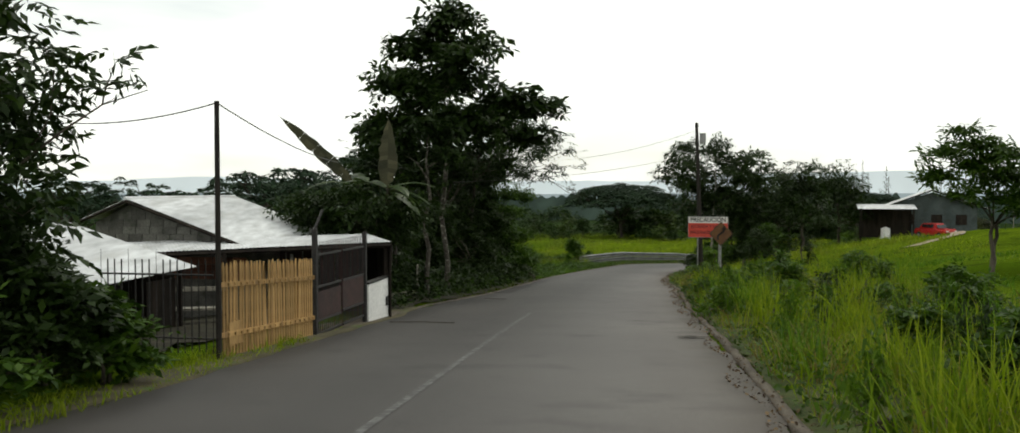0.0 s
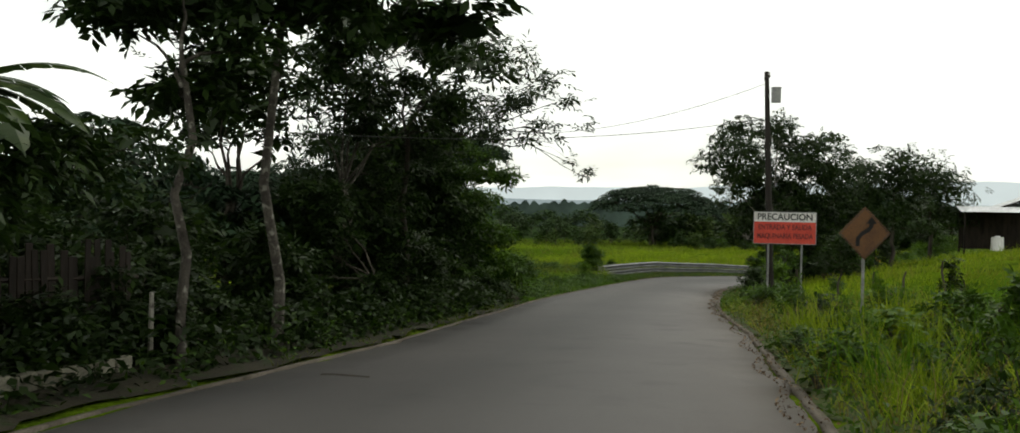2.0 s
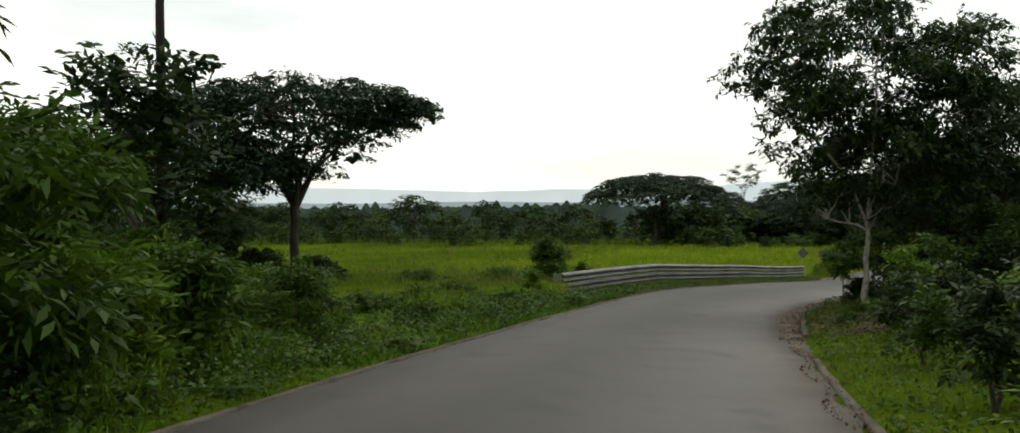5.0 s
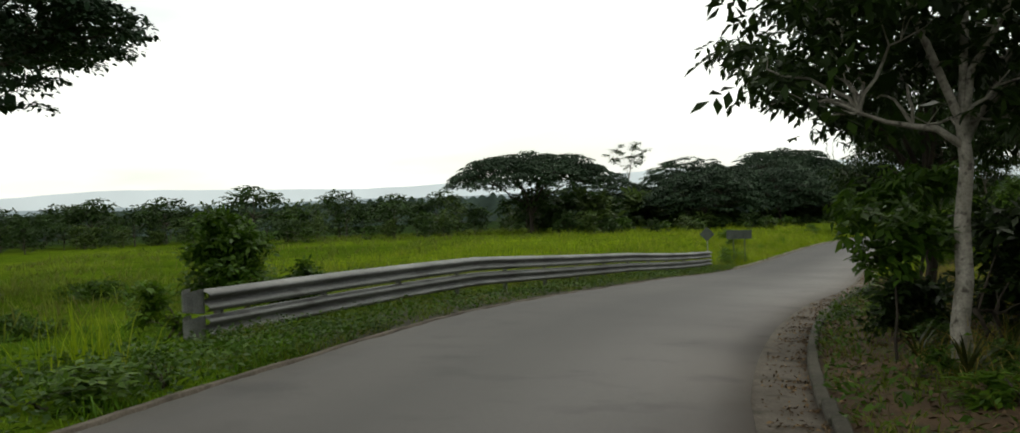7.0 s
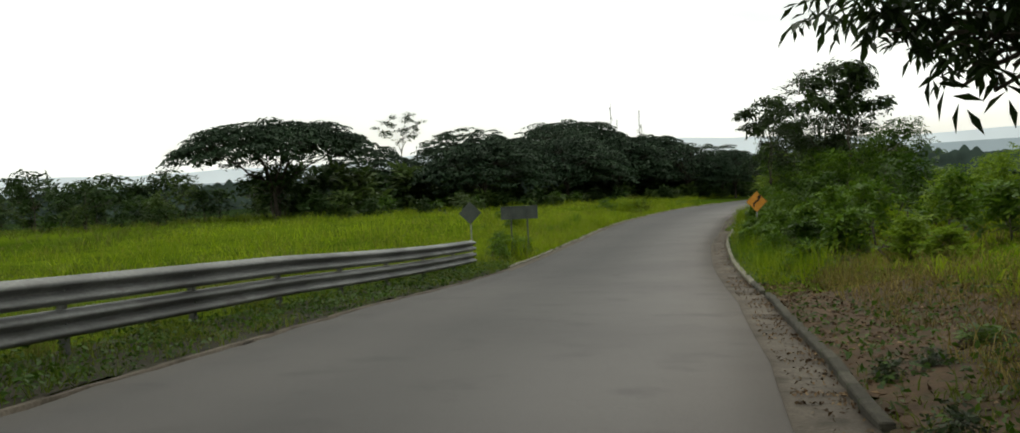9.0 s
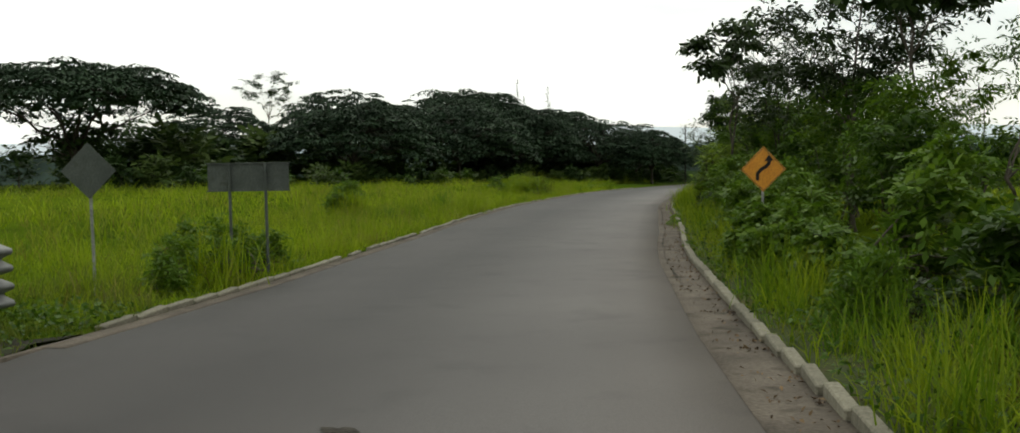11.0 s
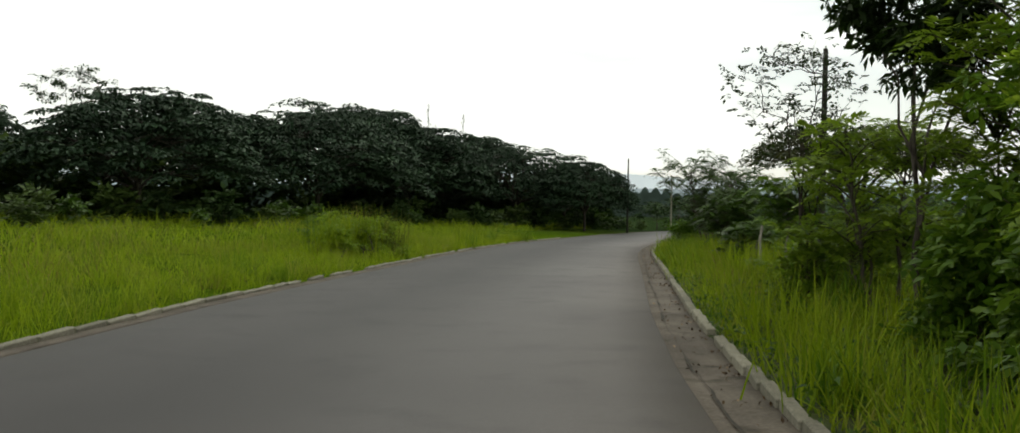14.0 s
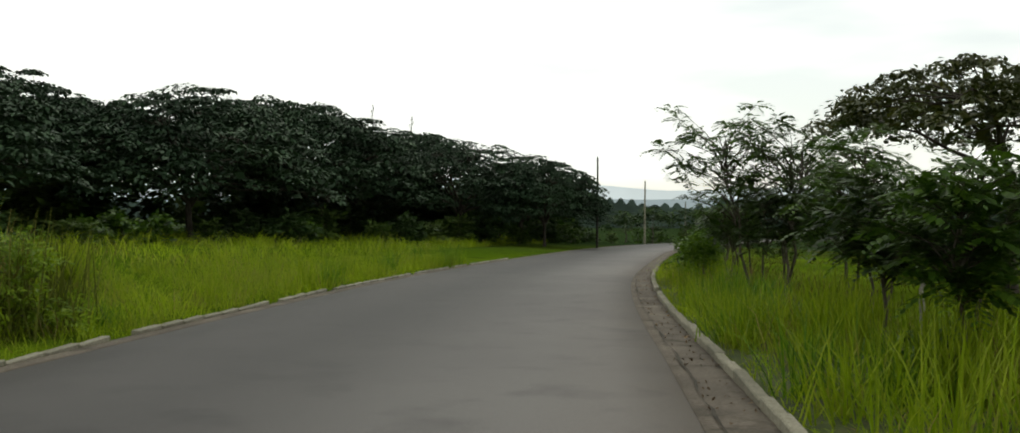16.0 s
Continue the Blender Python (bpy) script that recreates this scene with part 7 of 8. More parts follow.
bush(*sx(98.9, -10.45), 1.5, 1.35, 372, LEAF_MID, .13, 2200, "leafy shrub leaning on the crash barrier", group="", aspect=.4)
bush(*sx(94.4, -11.15), 1.2, 1.25, 371, LEAF_LIGHT, .12, 1500, "dark shrub behind the crash barrier", group="", aspect=.4)
for k, (s, d, w, h) in enumerate(((78.5, -14.5, 3.4, 2.9), (81.5, -16.2, 3.4, 2.6), (76, -12.6, 2.6, 2.0), (85, -14, 1.8, 1.2), (84, -20, 3.4, 2.2), (88, -13.5, 1.6, 1.1), (95, -15.5, 1.8, .9), (112, -22, 4.0, 1.6), (108, -26, 2.6, 1.2), (124, -24, 2.6, 1.0))):
    bush(*sx(s, d), w * 1.5, h * .62, 380 + k, LEAF_MID, .13, 3000, "leafy green shrub in the meadow", group="meadow shrubs", aspect=.34, low=.08)
for k, (s, d, w, h) in enumerate(((214, -12.8, 2.2, 1.3), (176, -14.5, 2.0, 1.2), (222, -16, 2.6, 1.5), (190, -19, 2.6, 1.4))):
    bush(*sx(s, d), w, h, 395 + k, LEAF_LIGHT, .15, 2000, "overgrown shrub rising from tall grass", group="meadow shrubs", aspect=.3)

for k, (x, y, w, h) in enumerate((*[(*sx(s, d), w, h) for s, d, w, h in ((149.2, -8.3, .9, 1.1), (150.2, -8.2, .8, 1.0), (151.2, -8.5, 1.0, 1.2), (148.2, -8.8, 1.2, 1.2), (149.6, -9.2, 1.3, 1.4), (151.8, -9.3, 1.3, 1.3), (152.6, -8.4, .9, .9), (147.0, -8.4, .9, .8))],)):
    bush(x, y, w, h, 1200 + k, LEAF_LIGHT, .11, 1000, "tall dark weeds round the posts of a board", "weed_clump", "weeds round the board", low=.1, aspect=.3)
def reeds(x, y, h, r, n, seed, label, mat=None, name="reed_clump", category="reeds", group="reed clumps", wide=.022, bow=.16):
    """A clump of tall arching reed-like grass."""
    rng = np.random.default_rng(seed)
    ob = tagged(base(name, x, y), label, category, group)
    V, F = [], []
    for k in range(n):
        a, rise, ln = rng.uniform(0, 6.28), rng.uniform(.9, 1.5), h * rng.uniform(.6, 1.15)
        way, side = np.array([math.cos(a) * math.cos(rise), math.sin(a) * math.cos(rise), math.sin(rise)]), np.array([-math.sin(a), math.cos(a), 0])
        q = rng.normal(size=2) * r * .4
        p, b = np.array([q[0], q[1], 0.0]), len(V)
        for i in range(4):
            t = i / 3
            w = wide * (1 - t) ** .6 + .002
            V += [p - side * w, p + side * w]
            if i:
                F.append((b + 2 * i - 2, b + 2 * i - 1, b + 2 * i + 1, b + 2 * i))
            p = p + way * ln / 3
            way = way + np.array([0, 0, -bow * (t + .2)])
            way /= np.linalg.norm(way)
    child("tuft", raw_mesh("tuft", np.array(V), [np.array(F)], mat or GRASS), ob)
    return ob


for k, (s, d, w, h) in enumerate(((196.2, 5.4, 1.1, .8), (198.8, 4.6, 1.0, .7), (200.6, 5.8, 1.2, .9), (203.0, 5.2, 1.1, .8), (206.8, 5.8, 1.3, .9), (209.0, 4.4, 1.0, .7))):
    bush(*sx(s, d), w, h, 1340 + k, (LEAF_DARK, LEAF_MID)[k % 2], .1, 900, "dark broad-leaved weeds behind the kerb", "weed_clump", "weed clumps in the verge", low=.1, aspect=.4)
for k, (s, d) in enumerate(((197.0, 4.2), (199.6, 3.8), (201.2, 4.8), (203.4, 3.9), (205.6, 5.0), (207.6, 4.1), (209.4, 5.2), (195.0, 4.6), (212.4, 4.2), (215.6, 5.0))):
    reeds(*sx(s, d), 1.25, .8, 150, 1260 + k, "arching clump of green reeds behind the kerb")
for k, (x, y, w, h) in enumerate(((62.2, 197.4, 2.4, 1.5), (63.4, 198.6, 2.2, 1.6), (60.8, 196.6, 2.0, 1.2), (61.8, 199.4, 2.4, 1.6))):
    bush(x + 2.1, y + 3.4, w * 1.15, h * 1.2, 1290 + k, LEAF_FRESH, .12, 2600, "leafy shrub choked by tall reeds", group="meadow shrubs", aspect=.3, low=.1)
for k, (x, y, h, r) in enumerate(((62.3, 197.6, 2.3, 1.0), (63.2, 198.2, 2.2, .9), (61.4, 197.0, 2.0, .9), (62.8, 199.2, 2.2, 1.0), (60.4, 196.2, 1.7, .9), (64.2, 199.2, 1.9, .9), (61.6, 198.6, 2.1, 1.0))):
    reeds(x + 2.1, y + 3.4, h, r, 95, 1280 + k, "tall clump of yellowish reeds with dry tips", (GRASS, GRASS_DULL, GRASS, GRASS_DRY)[k % 4], wide=.018, bow=.22)
for k, (s, d, h, r) in enumerate(((214, -12.2, 1.4, .9), (176, -14.0, 1.3, .8), (221.5, -14.5, 1.5, .9))):
    reeds(*sx(s, d), h, r, 240, 1240 + k, "tall clump of yellow-green reeds in the meadow")
# tussocks of tall arching grass on the verges
rng = np.random.default_rng(1500)
tufts = []
for k, (s, e, side) in enumerate([(2 + 46 * rng.random() ** .9, .8 + 5.0 * rng.random() ** 1.2, 1) for _ in range(90)] + [(rng.uniform(134, 232), .62 + 2.2 * rng.random() ** 1.2, 1) for _ in range(150)] + [(rng.uniform(146, 250), .5 + 4 * rng.random() ** 1.5, -1) for _ in range(38)] + [(rng.uniform(60, 90), .6 + 6 * rng.random(), -1) for _ in range(18)]):
    x, y = sx(s, side * (float(edge(side, s)) + e))
    kind = int(rng.integers(5))
    if k < 5:
        tufts.append(reeds(x, y, 1.25, .75, 84, 1510 + k, "arching tussock of tall green grass on the verge", (GRASS, GRASS, GRASS_LUSH, GRASS_GREEN, GRASS)[k], "grass_tussock", "grass", "tussocks on the verges", .012, (.85, .6, .95, .5, .75)[k]))
    else:
        size = rng.uniform(.55, 1.1)
        copy_thing(tufts[kind], pose(x, y, float(ground_z(x, y)[0]), 0, 0, rng.uniform(0, 360)) @ Matrix.Diagonal((size, size, size * rng.uniform(.75, 1.1), 1)))
# dark rain trees behind the field
grove = ((27.6, 238, 15.6, 29), (60, 248, 12.4, 22), (64, 272, 16.4, 27), (80, 264, 13.8, 24), (86, 290, 18.0, 26), (100, 314, 21.4, 30), (95, 276, 14.6, 22), (112, 280, 13.0, 22), (119, 273, 11.2, 15), (127, 292, 12.4, 20), (114, 302, 16.4, 22), (137, 308, 12.4, 20), (150, 322, 12.0, 18), (45, 268, 13.0, 19), (164, 342, 12, 20), (72, 282, 15, 24), (106, 292, 14, 20))
proto = []
for k, (x, y, h, w) in enumerate(grove):
    h *= .91
    if k < 5:
        proto.append((rain_tree("rain_tree", x, y, h, w, h * (.66 if k else .42), "broad dark rain tree with a layered dome crown", LEAF_RAIN, 400 + k, "dark rain trees", 300 if k else 380, 72, .46, hang=.1, fork=h * .26, deep=.36, pad=.06, curl=.22, fuzz=.035), h, w))
    else:
        src, h0, w0 = proto[k % 5]
        copy_thing(src, pose(x, y, float(ground_z(x, y)[0]), 0, 0, 67 * k) @ Matrix.Diagonal((w / w0, w / w0, h / h0, 1)))
tree("thin_tree", 57, 300, 19.5, fill(420, 20, (0, 0, 16.4), (5.0, 5.0, 2.8), 1.1), "tall thin tree with a sparse airy crown", LEAF_FAR, BARK_PALE, seed=420, leaf=.36, count=2600, core=0, trunk_r=.14, fork=.62, clusters=7, spread=.3)


def conifer(x, y, h, seed):
    rng = np.random.default_rng(seed)
    ob = tagged(base("conifer", x, y), "tall thin feathery conifer far behind the grove", "tree", "far conifers")
    wood = [((np.array([(0, 0, -.3), (0, 0, h * .5), (0, 0, h)])), (.22, .14, .03))]
    at = []
    for k in range(46):
        z = h * (.35 + .64 * k / 46)
        r = h * .09 * (1.08 - k / 46) * rng.uniform(.5, 1.2)
        a = rng.uniform(0, 6.28)
        tip = np.array([r * math.cos(a), r * math.sin(a), z + r * .6])
        wood.append((np.array([(0, 0, z), tip * (.5, .5, 1), tip]), (.05, .03, .015)))
        at.append(tip * (rng.uniform(.3, 1, (9, 1)) * (1, 1, 0) + (0, 0, 1)) + rng.normal(size=(9, 3)) * .12)
    v, f = tubes(wood, 5)
    child("trunk", raw_mesh("trunk", v, [f], BARK, True), ob)
    v, f = leaves(rng, np.vstack(at), .4, .3, -.3)
    child("crown", raw_mesh("crown", v, [f], LEAF_FAR), ob)


for k, (x, y, h) in enumerate(((147, 400, 33), (154.5, 394, 30), (150, 402, 28), (157, 398, 26))):
    conifer(x, y, h, 430 + k)

# understorey and the tree line beyond the field
LEAF_SAGE = leafy("sage_green_leaves", (.040, .068, .016), (.060, .096, .023), (.086, .126, .034), .25, patch=.1, gloss=.06)
under = [bush(200, 700, 5.0, 4.2, 450 + k, (LEAF_FAR, LEAF_SAGE, LEAF_MID)[k], .56, 560, "grey-green bush at the foot of the dark trees", group="grove bushes", aspect=.5, low=.06, sides=3) for k in range(3)]
lineup = [tree("tree", 230, 700, 8, mound(455 + k, 8, 8, 11, .06), "green tree in the line beyond the meadow", (LEAF_SAGE, LEAF_FAR, LEAF_MID, LEAF_SAGE)[k], BARK, group="meadow edge trees", seed=455 + k, leaf=.6, count=820, sides=3, trunk_r=.15, fork=.2, clusters=8, aspect=.5) for k in range(4)]
lineup.append(tree("tree", 230, 700, 8, dome(459, 9, 8, 2.6, 12), "flat green tree in the line beyond the meadow", LEAF_FAR, BARK, group="meadow edge trees", seed=459, leaf=.56, count=1000, sides=3, trunk_r=.15, fork=.4, clusters=8))
rng = np.random.default_rng(77)
spots = []
for t in np.linspace(0, 1, 64):
    x = 30 + 125 * t + rng.normal() * 2.0
    y = 234 + 84 * t - 14 * math.sin(math.pi * t) + rng.normal() * 4 - (10 if t < .3 else 0)
    s_, d_ = sd(x, y)
    if d_[0] < -13:
        spots.append((x, y, "u"))
for t in np.linspace(0, 1, 60):
    x, y = 34 + 125 * t + rng.normal() * 3, 246 + 88 * t + rng.normal() * 5
    if sd(x, y)[1][0] < -16:
        spots.append((x, y, "v"))
for t in np.linspace(0, 1, 62):
    spots.append((-85 + 118 * t + rng.normal() * 4, 258 - 50 * t + rng.normal() * 6, "l"))
for t in np.linspace(0, 1, 60):
    spots.append((-100 + 150 * t + rng.normal() * 5, 285 - 50 * t + rng.normal() * 9, "L"))
for t in np.linspace(0, 1, 40):
    spots.append((-150 + 220 * t + rng.normal() * 6, 345 - 40 * t + rng.normal() * 14, "L"))
for t in np.linspace(0, 1, 26):
    spots.append((-80 + 45 * t + rng.normal() * 8, 50 + 120 * t + rng.normal() * 8, "L"))
for t in np.linspace(0, 1, 38):
    spots.append((108 + 170 * t + rng.normal() * 6, 206 + 62 * t + rng.normal() * 9, "R"))
for t in np.linspace(0, 1, 18):
    spots.append((150 + 260 * t + rng.normal() * 9, 225 + 110 * t + rng.normal() * 14, "L"))
for t in np.linspace(0, 1, 32):
    a, r = 20 + 28 * ((t * 7.3) % 1), 230 + 260 * t
    spots.append((65 + r * math.sin(radians(a)), 183 + r * math.cos(radians(a)) * .8, "F"))
for k in range(26):
    spots.append((*sx(380 + 100 * rng.random(), -62 + 50 * rng.random()), "R"))
for x, y, k in ((-37, 255, 1.15), (-32, 254, .95), (-21, 252, 1.35), (-14, 262, 1.1), (-6, 255, 1.2), (8, 255, 1.28), (-49, 252, 1.15), (-60, 240, 1.1), (-75, 240, 1.0), (20, 262, 1.0), (12, 258, 1.1), (26, 262, 1.25), (33, 264, 1.2), (41, 262, 1.25), (-95, 250, 1.2)):
    spots.append((x, y, k))
used = set()
spots = [q for q in spots if q[2] not in ("l", "L") or not (150 < sd(*q[:2])[0][0] < 320 and -62 < sd(*q[:2])[1][0] < 0)]
for k, (x, y, kind) in enumerate(spots):
    lone, kind = (kind, "F") if isinstance(kind, float) else (0, kind)
    pool = under if kind in "uv" else lineup
    i = int(rng.integers(len(pool)))
    i = (1, 4)[k % 2] if lone else i
    sc = {"u": rng.uniform(.45, .9), "v": rng.uniform(1.3, 2.3), "l": .46 + .62 * rng.random() ** 1.6, "L": .8 + .62 * rng.random() ** 1.4, "R": rng.uniform(.5, 1.0), "F": rng.uniform(.9, 1.5)}[kind] * (.8 if kind in "lL" and -10 < x < 32 else 1)
    sc = lone or sc
    m = pose(x, y, float(ground_z(x, y)[0]), 0, 0, rng.uniform(0, 360)) @ Matrix.Diagonal((sc * rng.uniform(.9, 1.3), sc * rng.uniform(.9, 1.3), sc, 1))
    if (kind in "uv", i) in used:
        copy_thing(pool[i], m)
    else:
        used.add((kind in "uv", i))
        pool[i].matrix_basis = m


# ---- grass ----
def verge_z(s, d):
    z = np.interp(s, ARC, LINE[:, 2]) - np.interp(s, *BANK) * np.clip(d, -9, 4)
    e = np.where(d < 0, -d - edge(-1, s), d - edge(1, s))
    return z + np.where(d < 0, mix_by(s, *LEFT, np.maximum(e, 0)), mix_by(s, *RIGHT, np.maximum(e, 0)))


def blades(name, seed, s, d, height, width, mat, label, bend=.5, steps=2):
    """Grass blades, bowed over in two or three pieces, at arc lengths s and offsets d."""
    rng = np.random.default_rng(seed)
    n = len(s)
    P = on_line(s, d)
    P[:, 2] = verge_z(s, d) - .04
    a = rng.uniform(0, 2 * np.pi, n)
    way = np.stack([np.cos(a), np.sin(a)], 1)
    swell = .8 + .26 * np.sin(1.7 * s + 2.3 * d) + .24 * np.sin(.83 * s - 1.9 * d + 1) + .2 * np.sin(.31 * s + .7 * d + 2)
    h = height * rng.uniform(.5, 1.3, n) * np.clip(swell, .35, 1.6)
    lean = (h * bend * rng.uniform(.2, 1.2, n))[:, None]
    fall = rng.uniform(.1, .6, n)
    w = (width * rng.uniform(.6, 1.3, n))[:, None] / 2
    b = rng.uniform(0, 2 * np.pi, n)
    side = np.stack([np.cos(b), np.sin(b), 0 * b], 1) * w
    rows = []
    for t, wide in (((0, .8), (.58, .85)) if steps == 2 else ((0, .7), (.42, 1.0), (.76, .75))):
        p = P + np.c_[way * lean * t ** 1.8, h * (t - fall * t ** 3)]
        rows += [p - side * wide, p + side * wide]
    rows.append(P + np.c_[way * lean, h * (1 - fall)])
    m = len(rows)
    k = np.arange(n)[:, None] * m
    quads = np.concatenate([k + np.array([[2 * i, 2 * i + 1, 2 * i + 3, 2 * i + 2]]) for i in range(steps - 1)])
    ob = new(name, raw_mesh(name, np.stack(rows, 1).reshape(-1, 3), [quads, k + np.array([[m - 3, m - 2, m - 1]])], mat))
    return tagged(ob, label, "grass", kind="stuff")


def scatter(rng, n, s0, s1, e0, e1, side, power=1.0, clump=.35):
    """Offsets beside the road, gathered into tufts, thinning with distance."""
    m = max(8, n // 7)
    cs, ce = rng.uniform(s0, s1, m), e0 + (e1 - e0) * rng.random(m) ** power
    i = rng.integers(m, size=n)
    s = cs[i] + rng.normal(size=n) * clump
    e = np.maximum(ce[i] + rng.normal(size=n) * clump, e0)
    return s, side * (edge(side, s) + e)


def outside(s, d, boxes):
    keep = np.ones(len(s), bool)
    for s0, s1, d0, d1 in boxes:
        keep &= ~((s > s0) & (s < s1) & (d > d0) & (d < d1))
    return s[keep], d[keep]


YARD = [(13.8, 34, -20, -6.9), (25, 60, -16, -6.4)]
RAILSIDE = [(93, 144, -9.8, -6)]
LITTER = [(82, 130, 1.2, 4.4)]
rng = np.random.default_rng(900)
for n, s0, s1, e0, e1, side, h, w, mat, pw, steps, clump, label in (
        (7000, 2, 62, .3, 7, 1, .65, .018, GRASS_GREEN, 1.1, 3, .2, "tall green grass on the verge"),
        (3600, 2, 62, .3, 7, 1, .6, .018, GRASS, 1.1, 3, .25, "tall yellow-green grass on the verge"),
        (15000, 2, 66, 5.5, 26, 1, .3, .045, GRASS_LUSH, 1.2, 2, .4, "meadow grass behind the verge"),
        (7000, 62, 112, .3, 4, 1, .35, .02, GRASS_FIELD, 1.2, 2, .3, "short grass under the roadside trees"),
        (13000, 62, 150, 4, 20, 1, .6, .05, GRASS, 1.2, 2, .4, "rough grass on the bank"),
        (12000, 112, 195, 6, 45, 1, .8, .06, GRASS, 1.1, 2, .5, "light green grass on the hillside"),
        (6500, 133, 245, .3, 4.2, 1, .58, .017, GRASS, 1.2, 3, .2, "tall green grass behind the kerb"),
        (4500, 133, 245, .3, 4.2, 1, .6, .017, GRASS, 1.2, 3, .22, "tall green grass behind the kerb"),
        (3600, 136, 250, .25, 1.7, 1, .62, .018, GRASS, 1.0, 3, .12, "arching broad-bladed grass behind the kerb"),
        (13000, 188, 320, 4.5, 40, 1, .4, .05, GRASS_DULL, 1.3, 2, .5, "meadow grass beyond the kerb"),
        (8000, 2, 60, .15, 3, -1, .28, .018, GRASS_FIELD, 1.3, 2, .3, "short green grass along the road's edge"),
        (20000, 58, 108, .15, 9, -1, .42, .02, GRASS_LUSH, 1.3, 2, .3, "green grass and weeds on the verge"),
        (17000, 90, 144, .12, 3.4, -1, .34, .017, GRASS_FIELD, 1.0, 2, .2, "short grass under the crash barrier"),
        (14000, 100, 148, .3, 9, -1, .75, .019, GRASS_FIELD, 1.3, 2, .3, "dull green grass beside the road"),
        (36000, 142, 250, .3, 9, -1, .82, .019, GRASS, 1.3, 2, .3, "tall bright green grass beside the road"),
        (14000, 66, 152, 8, 40, -1, .85, .05, GRASS_FIELD, 1.2, 2, .5, "dull green meadow grass"),
        (29000, 138, 320, 8, 40, -1, 1.05, .05, GRASS, 1.2, 2, .5, "tall bright meadow grass"),
        (19000, 70, 330, 36, 92, -1, .9, .11, GRASS_FIELD, 1.0, 2, .6, "far meadow grass"),
        (17000, 86, 142, 1.6, 8, 1, .55, .018, GRASS_DRY, 1.0, 2, .3, "dry yellow grass on the bank"),
        (5200, 84, 118, .25, 4.2, 1, .28, .018, GRASS_FIELD, 1.2, 2, .16, "short tufts of grass on the bare verge"),
        (2600, 98, 143, 1.8, 7, 1, .95, .014, GRASS_DRY, 1.0, 2, .25, "withered brown stalks on the bank"),
        (9000, 2, 60, .3, 7, 1, .8, .015, GRASS_DRY, 1.0, 2, .3, "dry seed stalks in tall grass"),
        (2500, 186, 240, .6, 5, 1, 1.1, .012, GRASS_DRY, 1.0, 2, .3, "dry seed stalks in tall grass"),
        (5000, 110, 240, .6, 20, -1, .95, .014, GRASS_DRY, 1.0, 2, .3, "dry seed stalks in tall grass")):
    s, d = scatter(rng, n, s0, s1, e0, e1, side, pw, clump)
    s, d = outside(s, d, YARD + (LITTER if mat in (GRASS, GRASS_GREEN) else []) + (RAILSIDE if h > .4 else []))
    blades("grass", int(rng.integers(1e6)), s, d, h, w, mat, label, .85, steps)

# bare earth under the trees and along the cut bank
def bare(name, s0, s1, e0, e1, side, mat, label, lift=.05):
    sg, eg = np.meshgrid(np.arange(s0, s1, .5), np.arange(e0, e1, .4), indexing="ij")
    r = np.random.default_rng(int(s0))
    sg, eg = sg + r.normal(size=sg.shape) * .08, eg + r.normal(size=sg.shape) * .07
    d = side * (edge(side, sg.ravel()) + eg.ravel())
    V = on_line(sg.ravel(), d)
    rim = np.minimum(np.minimum(sg - s0, s1 - sg) / 3, np.minimum(eg - e0 + 1.2, e1 - eg) / 1.2).ravel()
    V[:, 2] = verge_z(sg.ravel(), d) + lift - .12 * (1 - np.clip(rim, 0, 1)) + r.normal(size=len(d)) * .018
    n = sg.shape[1]
    i, j = np.meshgrid(np.arange(sg.shape[0] - 1), np.arange(n - 1), indexing="ij")
    q = np.stack([i * n + j, (i + 1) * n + j, (i + 1) * n + j + 1, i * n + j + 1], -1).reshape(-1, 4)
    tagged(new(name, raw_mesh(name, V, [q[:, ::-1] if side < 0 else q], mat, True)), label, "earth", kind="structure")


EARTH = surface("brown_verge_earth", (.042, .026, .014), (.084, .053, .029), 1.4, 16, .95, bump=.7, spots=(.026, .034, .012))
# Dark soil, coloured darker still to hold the shade of thicket, sheds and barrier.
SHADED_EARTH = surface("shade_darkened_earth", (.018, .016, .010), (.034, .030, .018), 1.4, 16, .95, bump=.7, spots=(.02, .03, .01))
bare("bare_verge", 79, 132, .12, 4.6, 1, EARTH, "brown bare earth on the verge inside a bend")
# Dark ground sheet: the shade between grass clumps is put into its colour.
UNDER = surface("grass_shade_ground", (.026, .036, .010), (.052, .066, .016), 1.8, 16, .95, bump=.7, spots=(.058, .052, .022))
bare("verge_floor", 1, 62, .1, 7.5, 1, UNDER, "dark ground under the verge grass, gap shade in its colour", .03)
bare("verge_floor", 134, 250, .1, 5.0, 1, UNDER, "dark ground under the kerbside grass, gap shade in its colour", .03)
bare("yard_floor", 7, 27, .9, 9.0, -1, SHADED_EARTH, "farmyard earth, darkened in colour for the shade there")
bare("rail_verge", 91, 144, .05, 3.6, -1, SHADED_EARTH, "weedy earth between road and crash barrier, darkened for shade", .03)
bare("thicket_floor", 25, 63, .15, 15, -1, SHADED_EARTH, "earth under a roadside thicket, darkened for its shade")

